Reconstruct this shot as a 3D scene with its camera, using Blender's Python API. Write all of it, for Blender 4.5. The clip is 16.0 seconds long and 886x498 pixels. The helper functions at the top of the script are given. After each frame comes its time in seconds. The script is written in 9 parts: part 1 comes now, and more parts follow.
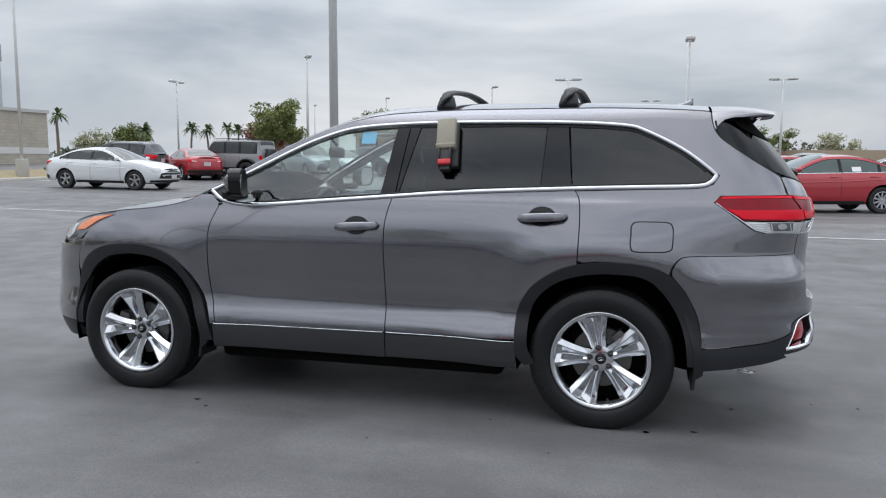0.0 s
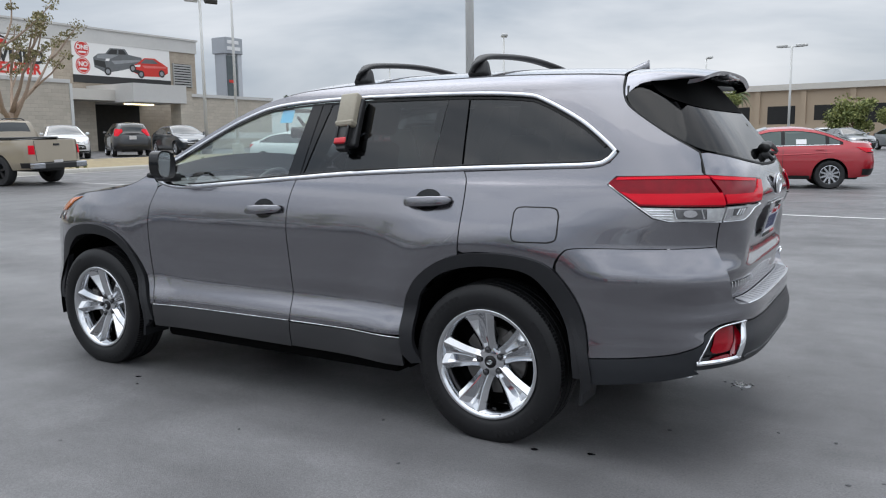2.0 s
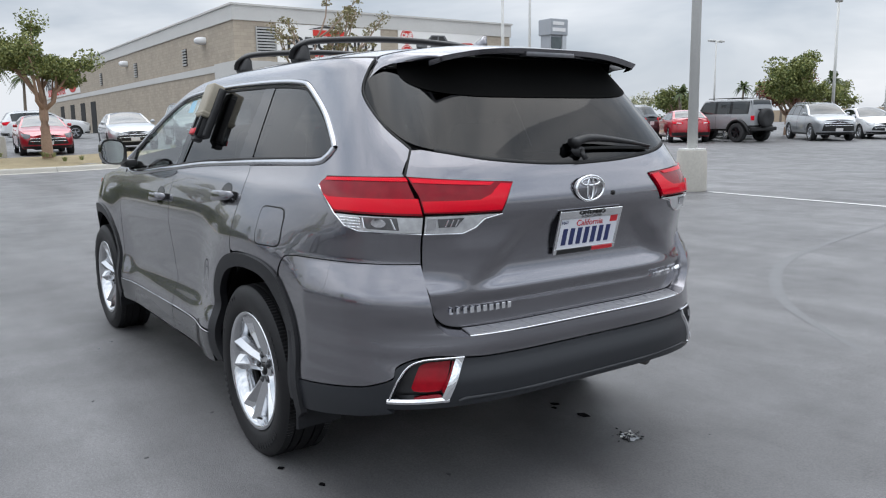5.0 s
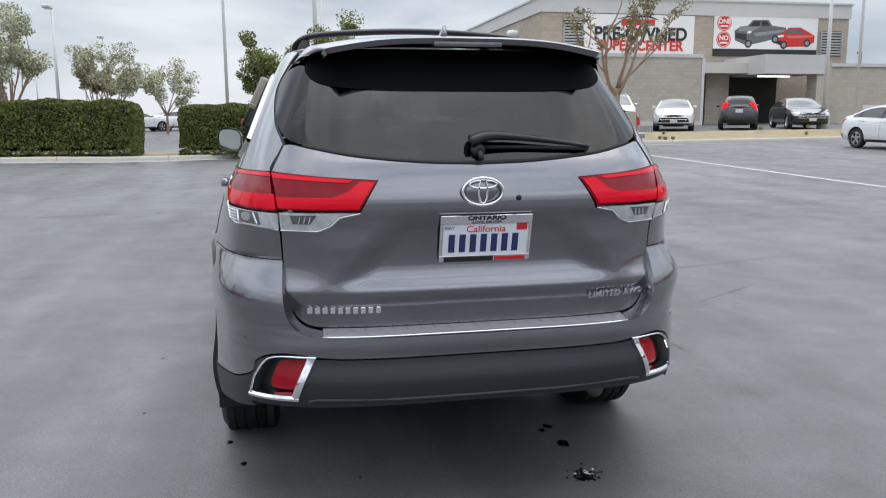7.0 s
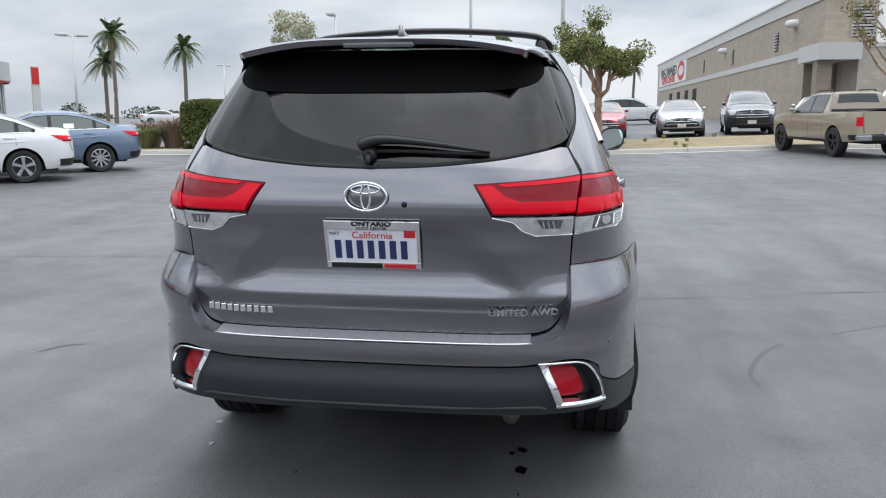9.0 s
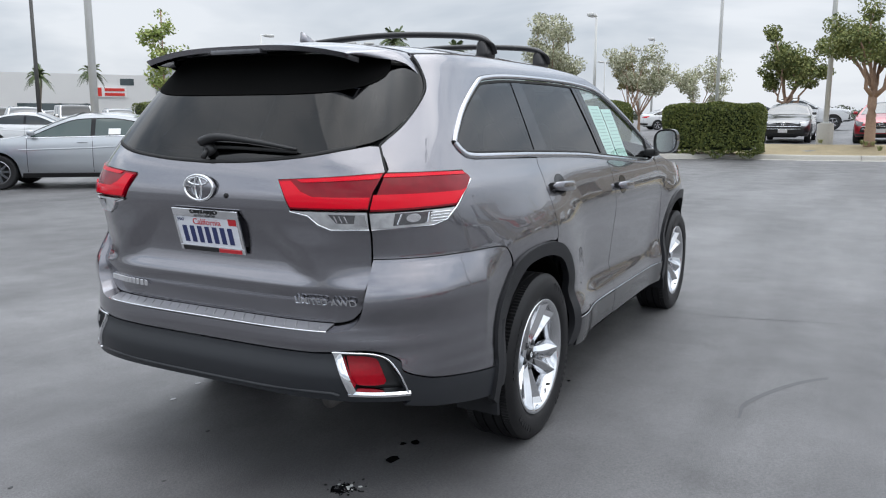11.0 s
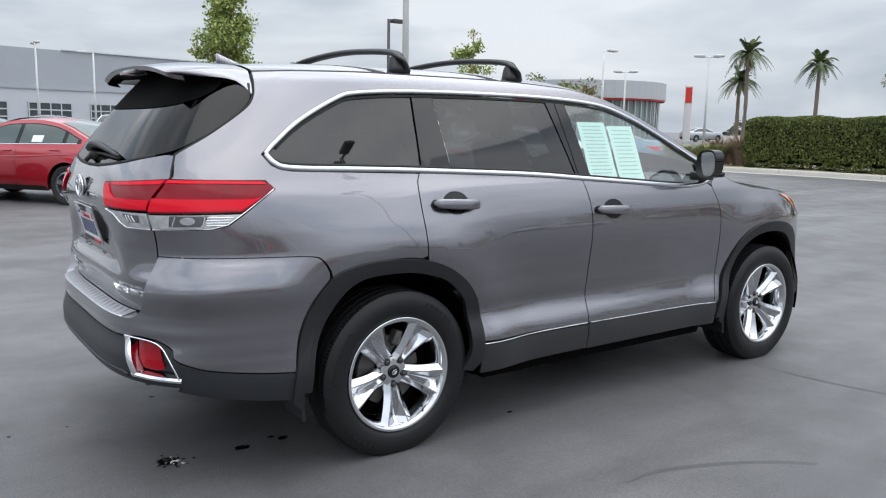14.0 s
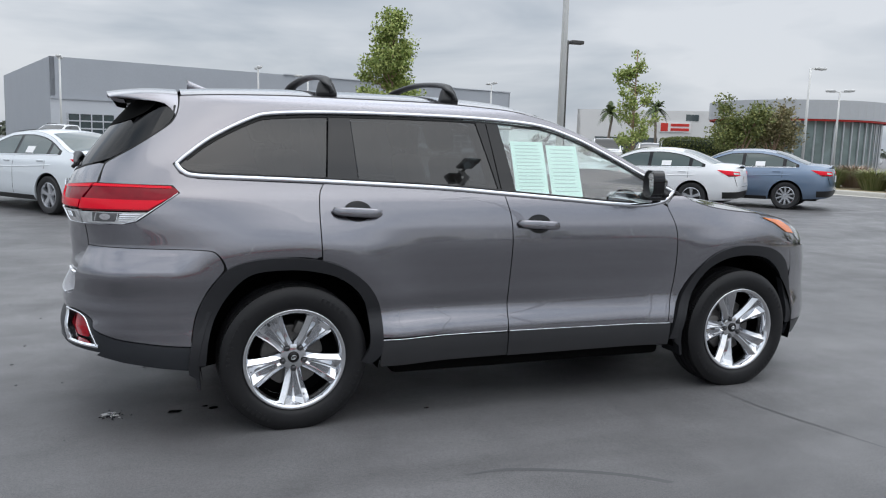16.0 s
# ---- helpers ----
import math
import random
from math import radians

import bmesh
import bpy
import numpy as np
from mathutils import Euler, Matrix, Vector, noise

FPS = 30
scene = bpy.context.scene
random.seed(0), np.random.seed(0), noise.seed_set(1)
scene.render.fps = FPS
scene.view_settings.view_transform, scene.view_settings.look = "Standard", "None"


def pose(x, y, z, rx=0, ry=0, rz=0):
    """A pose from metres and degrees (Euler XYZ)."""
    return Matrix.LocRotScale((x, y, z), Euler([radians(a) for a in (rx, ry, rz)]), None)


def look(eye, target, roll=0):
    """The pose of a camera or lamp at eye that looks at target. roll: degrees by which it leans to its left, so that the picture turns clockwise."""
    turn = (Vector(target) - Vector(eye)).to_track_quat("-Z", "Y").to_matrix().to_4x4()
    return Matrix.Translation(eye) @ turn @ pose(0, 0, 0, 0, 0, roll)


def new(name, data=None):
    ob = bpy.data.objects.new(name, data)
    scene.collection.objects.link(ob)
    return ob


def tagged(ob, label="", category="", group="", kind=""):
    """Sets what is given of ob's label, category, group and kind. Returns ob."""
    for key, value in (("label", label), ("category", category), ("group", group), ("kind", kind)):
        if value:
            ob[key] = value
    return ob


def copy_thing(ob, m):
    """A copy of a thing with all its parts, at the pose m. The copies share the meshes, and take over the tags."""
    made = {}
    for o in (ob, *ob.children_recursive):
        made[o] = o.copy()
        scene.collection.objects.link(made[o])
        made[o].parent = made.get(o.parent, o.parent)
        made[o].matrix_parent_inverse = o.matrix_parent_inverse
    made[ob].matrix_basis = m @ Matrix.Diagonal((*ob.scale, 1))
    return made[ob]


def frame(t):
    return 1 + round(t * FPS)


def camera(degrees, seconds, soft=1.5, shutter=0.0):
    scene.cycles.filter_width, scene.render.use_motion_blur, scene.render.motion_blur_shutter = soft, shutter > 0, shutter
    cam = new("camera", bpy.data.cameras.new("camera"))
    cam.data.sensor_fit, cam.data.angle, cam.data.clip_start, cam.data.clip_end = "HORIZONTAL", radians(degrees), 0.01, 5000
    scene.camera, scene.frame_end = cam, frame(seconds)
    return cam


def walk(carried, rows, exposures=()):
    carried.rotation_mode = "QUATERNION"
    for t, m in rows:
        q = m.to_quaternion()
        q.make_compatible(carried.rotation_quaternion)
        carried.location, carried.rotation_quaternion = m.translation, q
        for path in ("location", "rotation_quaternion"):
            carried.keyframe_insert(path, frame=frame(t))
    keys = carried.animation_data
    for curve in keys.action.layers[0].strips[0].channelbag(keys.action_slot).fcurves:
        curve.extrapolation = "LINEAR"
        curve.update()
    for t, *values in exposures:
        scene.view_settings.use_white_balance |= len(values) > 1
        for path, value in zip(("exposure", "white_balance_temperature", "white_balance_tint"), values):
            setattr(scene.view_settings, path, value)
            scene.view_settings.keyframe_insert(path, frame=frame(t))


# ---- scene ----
from mathutils.geometry import delaunay_2d_cdt

cam = camera(58.6, 16.0, soft=1.15)
PATH = [
    (0, (1.642, -5.044, 1.402), (1.129, -3.124, 1.18), 0.2),
    (0.5, (2.089, -4.908, 1.403), (1.436, -3.032, 1.17), -0.0),
    (1, (2.438, -4.631, 1.402), (1.653, -2.808, 1.157), -0.3),
    (1.5, (2.785, -4.361, 1.394), (1.877, -2.597, 1.137), -0.6),
    (2, (3.056, -4.056, 1.388), (2.033, -2.359, 1.117), -0.8),
    (2.5, (3.273, -3.756, 1.405), (2.141, -2.133, 1.119), -0.9),
    (3, (3.585, -3.52, 1.405), (2.347, -1.977, 1.108), -1.1),
    (3.5, (3.803, -3.192, 1.391), (2.466, -1.736, 1.087), -1.3),
    (4, (4.062, -2.86, 1.392), (2.629, -1.499, 1.085), -1.3),
    (4.5, (4.381, -2.517, 1.403), (2.851, -1.266, 1.095), -1.2),
    (5, (4.597, -2.135, 1.406), (2.971, -1.011, 1.097), -0.9),
    (7.5, (5.101, -0.36, 1.41), (3.139, -0.147, 1.082), -0.2),
    (8, (5.111, -0.068, 1.418), (3.139, -0.02, 1.088), -0.2),
    (8.5, (5.126, 0.26, 1.417), (3.157, 0.147, 1.086), -0.1),
    (9, (5.003, 0.61, 1.425), (3.05, 0.336, 1.095), 0.0),
    (9.5, (4.992, 1.049, 1.422), (3.069, 0.606, 1.094), -0.1),
    (10, (4.889, 1.424, 1.416), (3.013, 0.81, 1.09), -0.1),
    (12.5, (4.045, 3.058, 1.438), (2.58, 1.737, 1.11), 0.9),
    (13, (3.765, 3.238, 1.44), (2.401, 1.811, 1.118), 1.2),
    (13.5, (3.51, 3.506, 1.453), (2.249, 1.986, 1.139), 1.3),
    (14, (3.227, 3.775, 1.449), (2.067, 2.174, 1.146), 1.1),
    (14.5, (2.94, 4.019, 1.458), (1.887, 2.345, 1.163), 1.1),
    (15, (2.72, 4.393, 1.458), (1.776, 2.653, 1.172), 1.2),
    (15.5, (2.433, 4.594, 1.459), (1.599, 2.797, 1.183), 1.6),
    (16, (2.115, 4.809, 1.472), (1.399, 2.961, 1.206), 1.8),
]
EXPOSURES = [(0, -0.18), (1.5, -0.14), (3, 0.07), (5, 0.08), (9, 0.12), (10.2, 0.10), (12.5, 0.15), (14.5, 0.07), (16, -0.10)]
walk(cam, [(t, look(eye, target, roll)) for t, eye, target, roll in PATH], EXPOSURES)

# ---- sky, sun ----
world = bpy.data.worlds.new("overcast_sky")
scene.world = world
world.use_nodes = True
wn, wl = world.node_tree.nodes, world.node_tree.links
wn.clear()


def sky_nodes():
    out = wn.new("ShaderNodeOutputWorld")
    bg = wn.new("ShaderNodeBackground")
    sky = wn.new("ShaderNodeTexSky")
    sky.sky_type, sky.sun_disc = "NISHITA", False
    sky.sun_elevation, sky.sun_rotation, sky.dust_density = radians(51), radians(10), 3.0
    co = wn.new("ShaderNodeTexCoord")
    mp = wn.new("ShaderNodeMapping")
    mp.inputs["Scale"].default_value = (1.5, 1.5, 5.5)
    n1 = wn.new("ShaderNodeTexNoise")
    n1.inputs["Scale"].default_value, n1.inputs["Detail"].default_value, n1.inputs["Roughness"].default_value = 1.7, 5.0, 0.5
    n1.inputs["Distortion"].default_value = 0.35
    ramp = wn.new("ShaderNodeValToRGB")
    ramp.color_ramp.elements[0].position, ramp.color_ramp.elements[0].color = 0.33, (0.335, 0.39, 0.46, 1)
    ramp.color_ramp.elements[1].position, ramp.color_ramp.elements[1].color = 0.62, (0.675, 0.705, 0.75, 1)
    sep = wn.new("ShaderNodeSeparateXYZ")
    up = wn.new("ShaderNodeMapRange")
    up.inputs["From Min"].default_value, up.inputs["From Max"].default_value = 0.17, 0.36
    up.inputs["To Min"].default_value, up.inputs["To Max"].default_value = 1.10, 2.10
    # the bright part of the cloud cover round the hidden sun
    glow = wn.new("ShaderNodeVectorMath")
    glow.operation = "DOT_PRODUCT"
    glow.inputs[1].default_value = (-0.30, -0.02, 0.954)
    cap = wn.new("ShaderNodeMapRange")
    cap.interpolation_type = "SMOOTHSTEP"
    cap.inputs["From Min"].default_value, cap.inputs["From Max"].default_value = 0.83, 1.0
    cap.inputs["To Min"].default_value, cap.inputs["To Max"].default_value = 0.0, 3.0
    tot = wn.new("ShaderNodeMath")
    tot.operation = "ADD"
    wl.new(co.outputs["Generated"], glow.inputs[0])
    wl.new(glow.outputs["Value"], cap.inputs["Value"])
    wl.new(up.outputs[0], tot.inputs[0])
    wl.new(cap.outputs[0], tot.inputs[1])
    mul = wn.new("ShaderNodeVectorMath")
    mul.operation = "SCALE"
    sk = wn.new("ShaderNodeVectorMath")
    sk.operation = "SCALE"
    sk.inputs["Scale"].default_value = 0.012
    add = wn.new("ShaderNodeVectorMath")
    add.operation = "ADD"
    wl.new(co.outputs["Generated"], mp.inputs["Vector"])
    wl.new(mp.outputs[0], n1.inputs["Vector"])
    wl.new(n1.outputs["Fac"], ramp.inputs["Fac"])
    wl.new(co.outputs["Generated"], sep.inputs[0])
    wl.new(sep.outputs["Z"], up.inputs["Value"])
    wl.new(ramp.outputs["Color"], mul.inputs[0])
    brt = wn.new("ShaderNodeMapRange")
    brt.inputs["From Min"].default_value, brt.inputs["From Max"].default_value = -1.0, 1.0
    brt.inputs["To Min"].default_value, brt.inputs["To Max"].default_value = 0.95, 1.05
    wl.new(sep.outputs["Y"], brt.inputs["Value"])
    both_k = wn.new("ShaderNodeMath")
    both_k.operation = "MULTIPLY"
    wl.new(tot.outputs[0], both_k.inputs[0])
    wl.new(brt.outputs[0], both_k.inputs[1])
    wl.new(both_k.outputs[0], mul.inputs["Scale"])
    wl.new(sky.outputs[0], sk.inputs[0])
    wl.new(mul.outputs[0], add.inputs[0])
    wl.new(sk.outputs[0], add.inputs[1])
    wl.new(add.outputs[0], bg.inputs["Color"])
    bg.inputs["Strength"].default_value = 1.0
    wl.new(bg.outputs[0], out.inputs["Surface"])


sky_nodes()
sun = new("sun", bpy.data.lights.new("sun", "SUN"))
sun.data.energy, sun.data.angle, sun.data.color = 1.25, radians(84), (1.0, 0.97, 0.93)
sun.rotation_euler = Euler((radians(-8), radians(-12), 0))


# ---- materials ----
def shader(name):
    m = bpy.data.materials.new(name)
    m.use_nodes = True
    nt = m.node_tree
    return m, nt, nt.nodes["Principled BSDF"]


def simple(name, col, rough=0.5, metal=0.0, coat=0.0, trans=0.0, emit=None, var=0.0, scale=30.0, bump=0.0, ior=1.5, coat_rough=0.03, spec=0.5, big=0.0):
    """Principled surface with fine mottling (var), broad mottling (big) and fine relief (bump)."""
    m, nt, p = shader(name)
    p.inputs["Base Color"].default_value = (*col, 1)
    p.inputs["Roughness"].default_value, p.inputs["Metallic"].default_value = rough, metal
    p.inputs["Coat Weight"].default_value, p.inputs["Coat Roughness"].default_value = coat, coat_rough
    p.inputs["Transmission Weight"].default_value, p.inputs["IOR"].default_value = trans, ior
    p.inputs["Specular IOR Level"].default_value = spec
    if emit:
        p.inputs["Emission Color"].default_value, p.inputs["Emission Strength"].default_value = (*emit[:3], 1), emit[3]
    if var or bump or big:
        co = nt.nodes.new("ShaderNodeTexCoord")
        nz = nt.nodes.new("ShaderNodeTexNoise")
        nz.inputs["Scale"].default_value, nz.inputs["Detail"].default_value = scale, 4.0
        nt.links.new(co.outputs["Object"], nz.inputs["Vector"])
        if var or big:
            n2 = nt.nodes.new("ShaderNodeTexNoise")
            n2.inputs["Scale"].default_value, n2.inputs["Detail"].default_value = scale / 14, 3.0
            nt.links.new(co.outputs["Object"], n2.inputs["Vector"])
            mr = nt.nodes.new("ShaderNodeMapRange")
            mr.inputs["To Min"].default_value, mr.inputs["To Max"].default_value = 1 - var, 1 + var
            mr2 = nt.nodes.new("ShaderNodeMapRange")
            b2 = big or var * 0.6
            mr2.inputs["To Min"].default_value, mr2.inputs["To Max"].default_value = 1 - b2, 1 + b2
            k = nt.nodes.new("ShaderNodeMath")
            k.operation = "MULTIPLY"
            v = nt.nodes.new("ShaderNodeVectorMath")
            v.operation = "SCALE"
            v.inputs[0].default_value = col
            nt.links.new(nz.outputs["Fac"], mr.inputs["Value"])
            nt.links.new(n2.outputs["Fac"], mr2.inputs["Value"])
            nt.links.new(mr.outputs[0], k.inputs[0])
            nt.links.new(mr2.outputs[0], k.inputs[1])
            nt.links.new(k.outputs[0], v.inputs["Scale"])
            nt.links.new(v.outputs[0], p.inputs["Base Color"])
        if bump:
            bp = nt.nodes.new("ShaderNodeBump")
            bp.inputs["Strength"].default_value, bp.inputs["Distance"].default_value = 1.0, bump
            nt.links.new(nz.outputs["Fac"], bp.inputs["Height"])
            nt.links.new(bp.outputs[0], p.inputs["Normal"])
    return m


def paint(name, col, metal=0.55, rough=0.38):
    """Car paint: metallic flake under a clear coat, with a fine sparkle."""
    m, nt, p = shader(name)
    p.inputs["Metallic"].default_value, p.inputs["Roughness"].default_value = metal, rough
    p.inputs["Coat Weight"].default_value, p.inputs["Coat Roughness"].default_value, p.inputs["Coat IOR"].default_value = 1.0, 0.015, 1.7
    co = nt.nodes.new("ShaderNodeTexCoord")
    vo = nt.nodes.new("ShaderNodeTexVoronoi")
    vo.inputs["Scale"].default_value = 900.0
    mr = nt.nodes.new("ShaderNodeMapRange")
    mr.inputs["To Min"].default_value, mr.inputs["To Max"].default_value = 0.86, 1.14
    du = nt.nodes.new("ShaderNodeTexNoise")
    du.inputs["Scale"].default_value, du.inputs["Detail"].default_value = 2.2, 5.0
    dr = nt.nodes.new("ShaderNodeMapRange")
    dr.inputs["To Min"].default_value, dr.inputs["To Max"].default_value = rough - 0.03, rough + 0.05
    v = nt.nodes.new("ShaderNodeVectorMath")
    v.operation = "SCALE"
    v.inputs[0].default_value = col
    nt.links.new(co.outputs["Object"], vo.inputs["Vector"])
    nt.links.new(co.outputs["Object"], du.inputs["Vector"])
    nt.links.new(vo.outputs["Color"], mr.inputs["Value"])
    nt.links.new(mr.outputs[0], v.inputs["Scale"])
    nt.links.new(v.outputs[0], p.inputs["Base Color"])
    nt.links.new(du.outputs["Fac"], dr.inputs["Value"])
    nt.links.new(dr.outputs[0], p.inputs["Roughness"])
    return m


def glass(name, tint, refl=1.0, through_w=1.0, rough=0.0):
    """Thin tinted pane: a clear tinted layer under a Fresnel gloss."""
    m = bpy.data.materials.new(name)
    m.use_nodes = True
    nt = m.node_tree
    nt.nodes.clear()
    out = nt.nodes.new("ShaderNodeOutputMaterial")
    mix = nt.nodes.new("ShaderNodeMixShader")
    tr = nt.nodes.new("ShaderNodeBsdfTransparent")
    tr.inputs["Color"].default_value = (*tint, 1)
    gl = nt.nodes.new("ShaderNodeBsdfGlossy")
    gl.inputs["Roughness"].default_value = rough
    fr = nt.nodes.new("ShaderNodeLayerWeight")
    fr.inputs["Blend"].default_value = 0.5
    pw = nt.nodes.new("ShaderNodeMath")
    pw.operation, pw.inputs[1].default_value = "POWER", 5.0
    mr = nt.nodes.new("ShaderNodeMapRange")
    mr.inputs["To Min"].default_value, mr.inputs["To Max"].default_value = 0.075 * refl, 1.0
    nt.links.new(fr.outputs["Facing"], pw.inputs[0])
    nt.links.new(pw.outputs[0], mr.inputs["Value"])
    nt.links.new(mr.outputs[0], mix.inputs["Fac"])
    nt.links.new(tr.outputs[0], mix.inputs[1])
    nt.links.new(gl.outputs[0], mix.inputs[2])
    nt.links.new(mix.outputs[0], out.inputs["Surface"])
    return m


GREY_PAINT = paint("predawn_grey_paint", (0.200, 0.197, 0.217), 0.97, 0.23)
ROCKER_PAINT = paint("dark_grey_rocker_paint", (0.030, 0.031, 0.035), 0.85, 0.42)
CLADDING = simple("dark_cladding", (0.019, 0.0195, 0.022), 0.48, spec=0.30, var=0.15, scale=400, bump=0.0004)
LOWER_TRIM = simple("dark_grey_bumper_plastic", (0.020, 0.022, 0.026), 0.40, spec=0.40, var=0.12, scale=500, bump=0.0003)
BLACK = simple("black_plastic", (0.012, 0.012, 0.013), 0.45, var=0.2, scale=200)
GLOSS_BLACK = simple("gloss_black", (0.006, 0.006, 0.007), 0.08, spec=0.4)
UNDERSIDE = simple("underbody_black", (0.004, 0.004, 0.004), 0.9, spec=0.04, var=0.3, scale=12)
SEAL = simple("rubber_seal", (0.01, 0.01, 0.01), 0.7)
CHROME = simple("chrome", (0.82, 0.83, 0.85), 0.06, 1.0)
BRIGHTWORK = simple("satin_bright_trim", (0.56, 0.57, 0.60), 0.16, 1.0, var=0.05, scale=30)
SATIN = simple("satin_silver", (0.42, 0.43, 0.45), 0.25, 1.0)
RIM = simple("polished_rim", (0.66, 0.67, 0.69), 0.11, 1.0, var=0.06, scale=40)
RIM_DARK = simple("rim_barrel", (0.09, 0.09, 0.095), 0.35, 0.8, var=0.2, scale=30)
IRON = simple("brake_iron", (0.13, 0.125, 0.12), 0.5, 0.7, var=0.25, scale=60)
RUBBER = simple("tyre_rubber", (0.011, 0.011, 0.012), 0.5, spec=0.30, var=0.25, scale=60, bump=0.0006)
TINT = glass("privacy_glass", (0.055, 0.058, 0.062))
REAR_TINT = glass("rear_privacy_glass", (0.020, 0.023, 0.028), refl=0.66)
SIDE_CLEAR = glass("green_side_glass", (0.86, 0.96, 0.93), refl=2.2)
CLEAR = glass("green_glass", (0.84, 0.93, 0.90), refl=1.2)
FRIT = simple("glass_frit_black", (0.006, 0.006, 0.007), 0.03)
LENS_RED = simple("red_lens", (0.70, 0.0, 0.016), 0.12, spec=0.18, coat=0.2)
LENS_DEEP = simple("deep_red_lens", (0.21, 0.0, 0.008), 0.1, spec=0.18, coat=0.25, var=0.3, scale=25, big=0.2)
STEP = simple("brushed_step_plate", (0.42, 0.42, 0.44), 0.32, 0.7, var=0.1, scale=90)
# black border and spoiler underside; also the painted dark under the spoiler
CAVITY = simple("matte_black_trim_and_shade", (0.003, 0.003, 0.003), 0.9, spec=0.1)
LENS_CLEAR = simple("clear_lens_over_reflector", (0.62, 0.63, 0.64), 0.22, 0.35, coat=1.0, var=0.5, scale=30, bump=0.0016)
REFLECTOR_RED = simple("red_prism_reflector", (0.34, 0.001, 0.010), 0.16, spec=0.2, coat=0.2, var=0.25, scale=60, big=0.25)
LENS_SHADE = simple("lamp_bowl_shade", (0.13, 0.13, 0.135), 0.18, 0.4, coat=1.0, var=0.5, scale=60)
LENS_DARK = simple("dark_red_lens", (0.07, 0.001, 0.003), 0.12, spec=0.3)
LENS_AMBER = simple("amber_lens", (0.75, 0.17, 0.01), 0.12, coat=1.0)
LENS_GREY = simple("smoked_lens", (0.10, 0.10, 0.11), 0.1, 0.3, coat=1.0, var=0.4, scale=40)
SEAT = simple("grey_leather", (0.12, 0.115, 0.11), 0.5, var=0.15, scale=60, bump=0.0008)
SEAT_LIGHT = simple("ash_leather", (0.35, 0.34, 0.32), 0.5, var=0.1, scale=60, bump=0.0008)
DASH = simple("dash_black", (0.055, 0.055, 0.058), 0.6, var=0.15, scale=120)
HEADLINER = simple("headliner", (0.35, 0.345, 0.33), 0.9, var=0.08, scale=90)
PAPER = simple("window_sheet_paper", (0.70, 0.86, 0.80), 0.7, var=0.04, scale=20)
INK = simple("print_grey", (0.40, 0.52, 0.50), 0.7)
BLUE_PAPER = simple("blue_sticker", (0.10, 0.50, 0.80), 0.6, var=0.08, scale=40)
WHITE = simple("white_plastic", (0.78, 0.78, 0.78), 0.4, var=0.04, scale=40)
PLATE_WHITE = simple("plate_white", (0.74, 0.75, 0.80), 0.35, var=0.05, scale=60)
PLATE_BLUE = simple("plate_navy", (0.02, 0.03, 0.12), 0.4)
RED_INK = simple("red_print", (0.55, 0.02, 0.03), 0.4, var=0.08, scale=60)
BOX_TAN = simple("tan_key_box", (0.30, 0.27, 0.21), 0.5, var=0.12, scale=70, bump=0.0005)


def asphalt():
    m, nt, p = shader("sealed_asphalt")
    N, L = nt.nodes, nt.links
    co = N.new("ShaderNodeNewGeometry")

    def noise(scale, detail=4.0, rough=0.55, vec=None, dist=0.0):
        n = N.new("ShaderNodeTexNoise")
        n.inputs["Scale"].default_value, n.inputs["Detail"].default_value, n.inputs["Roughness"].default_value, n.inputs["Distortion"].default_value = scale, detail, rough, dist
        L.new(vec or co.outputs["Position"], n.inputs["Vector"])
        return n.outputs["Fac"]

    def rng(v, a, b, lo, hi):
        r = N.new("ShaderNodeMapRange")
        r.inputs["From Min"].default_value, r.inputs["From Max"].default_value, r.inputs["To Min"].default_value, r.inputs["To Max"].default_value = a, b, lo, hi
        L.new(v, r.inputs["Value"])
        return r.outputs[0]

    def mul(a, b):
        k = N.new("ShaderNodeMath")
        k.operation = "MULTIPLY"
        L.new(a, k.inputs[0])
        L.new(b, k.inputs[1])
        return k.outputs[0]

    mp = N.new("ShaderNodeMapping")
    mp.inputs["Scale"].default_value = (0.16, 1.3, 1.0)
    mp.inputs["Rotation"].default_value = (0, 0, radians(4))
    L.new(co.outputs["Position"], mp.inputs["Vector"])
    big = rng(noise(0.22, 3.0), 0.3, 0.7, 0.76, 1.22)
    mid = rng(noise(1.6, 5.0, 0.6, None, 0.8), 0.25, 0.75, 0.80, 1.19)
    streak = rng(noise(1.0, 6.0, 0.6, mp.outputs[0]), 0.3, 0.7, 0.74, 1.24)
    grit = rng(noise(110.0, 4.0), 0.2, 0.8, 0.62, 1.38)
    f = mul(mul(big, mid), mul(streak, grit))
    v = N.new("ShaderNodeVectorMath")
    v.operation = "SCALE"
    v.inputs[0].default_value = (0.124, 0.1225, 0.125)
    L.new(f, v.inputs["Scale"])
    L.new(v.outputs[0], p.inputs["Base Color"])
    L.new(rng(noise(2.3, 5.0), 0.3, 0.7, 0.40, 0.60), p.inputs["Roughness"])
    p.inputs["Specular IOR Level"].default_value = 0.35
    bp = N.new("ShaderNodeBump")
    bp.inputs["Strength"].default_value, bp.inputs["Distance"].default_value = 0.5, 0.004
    L.new(noise(190.0, 2.0), bp.inputs["Height"])
    L.new(bp.outputs[0], p.inputs["Normal"])
    return m


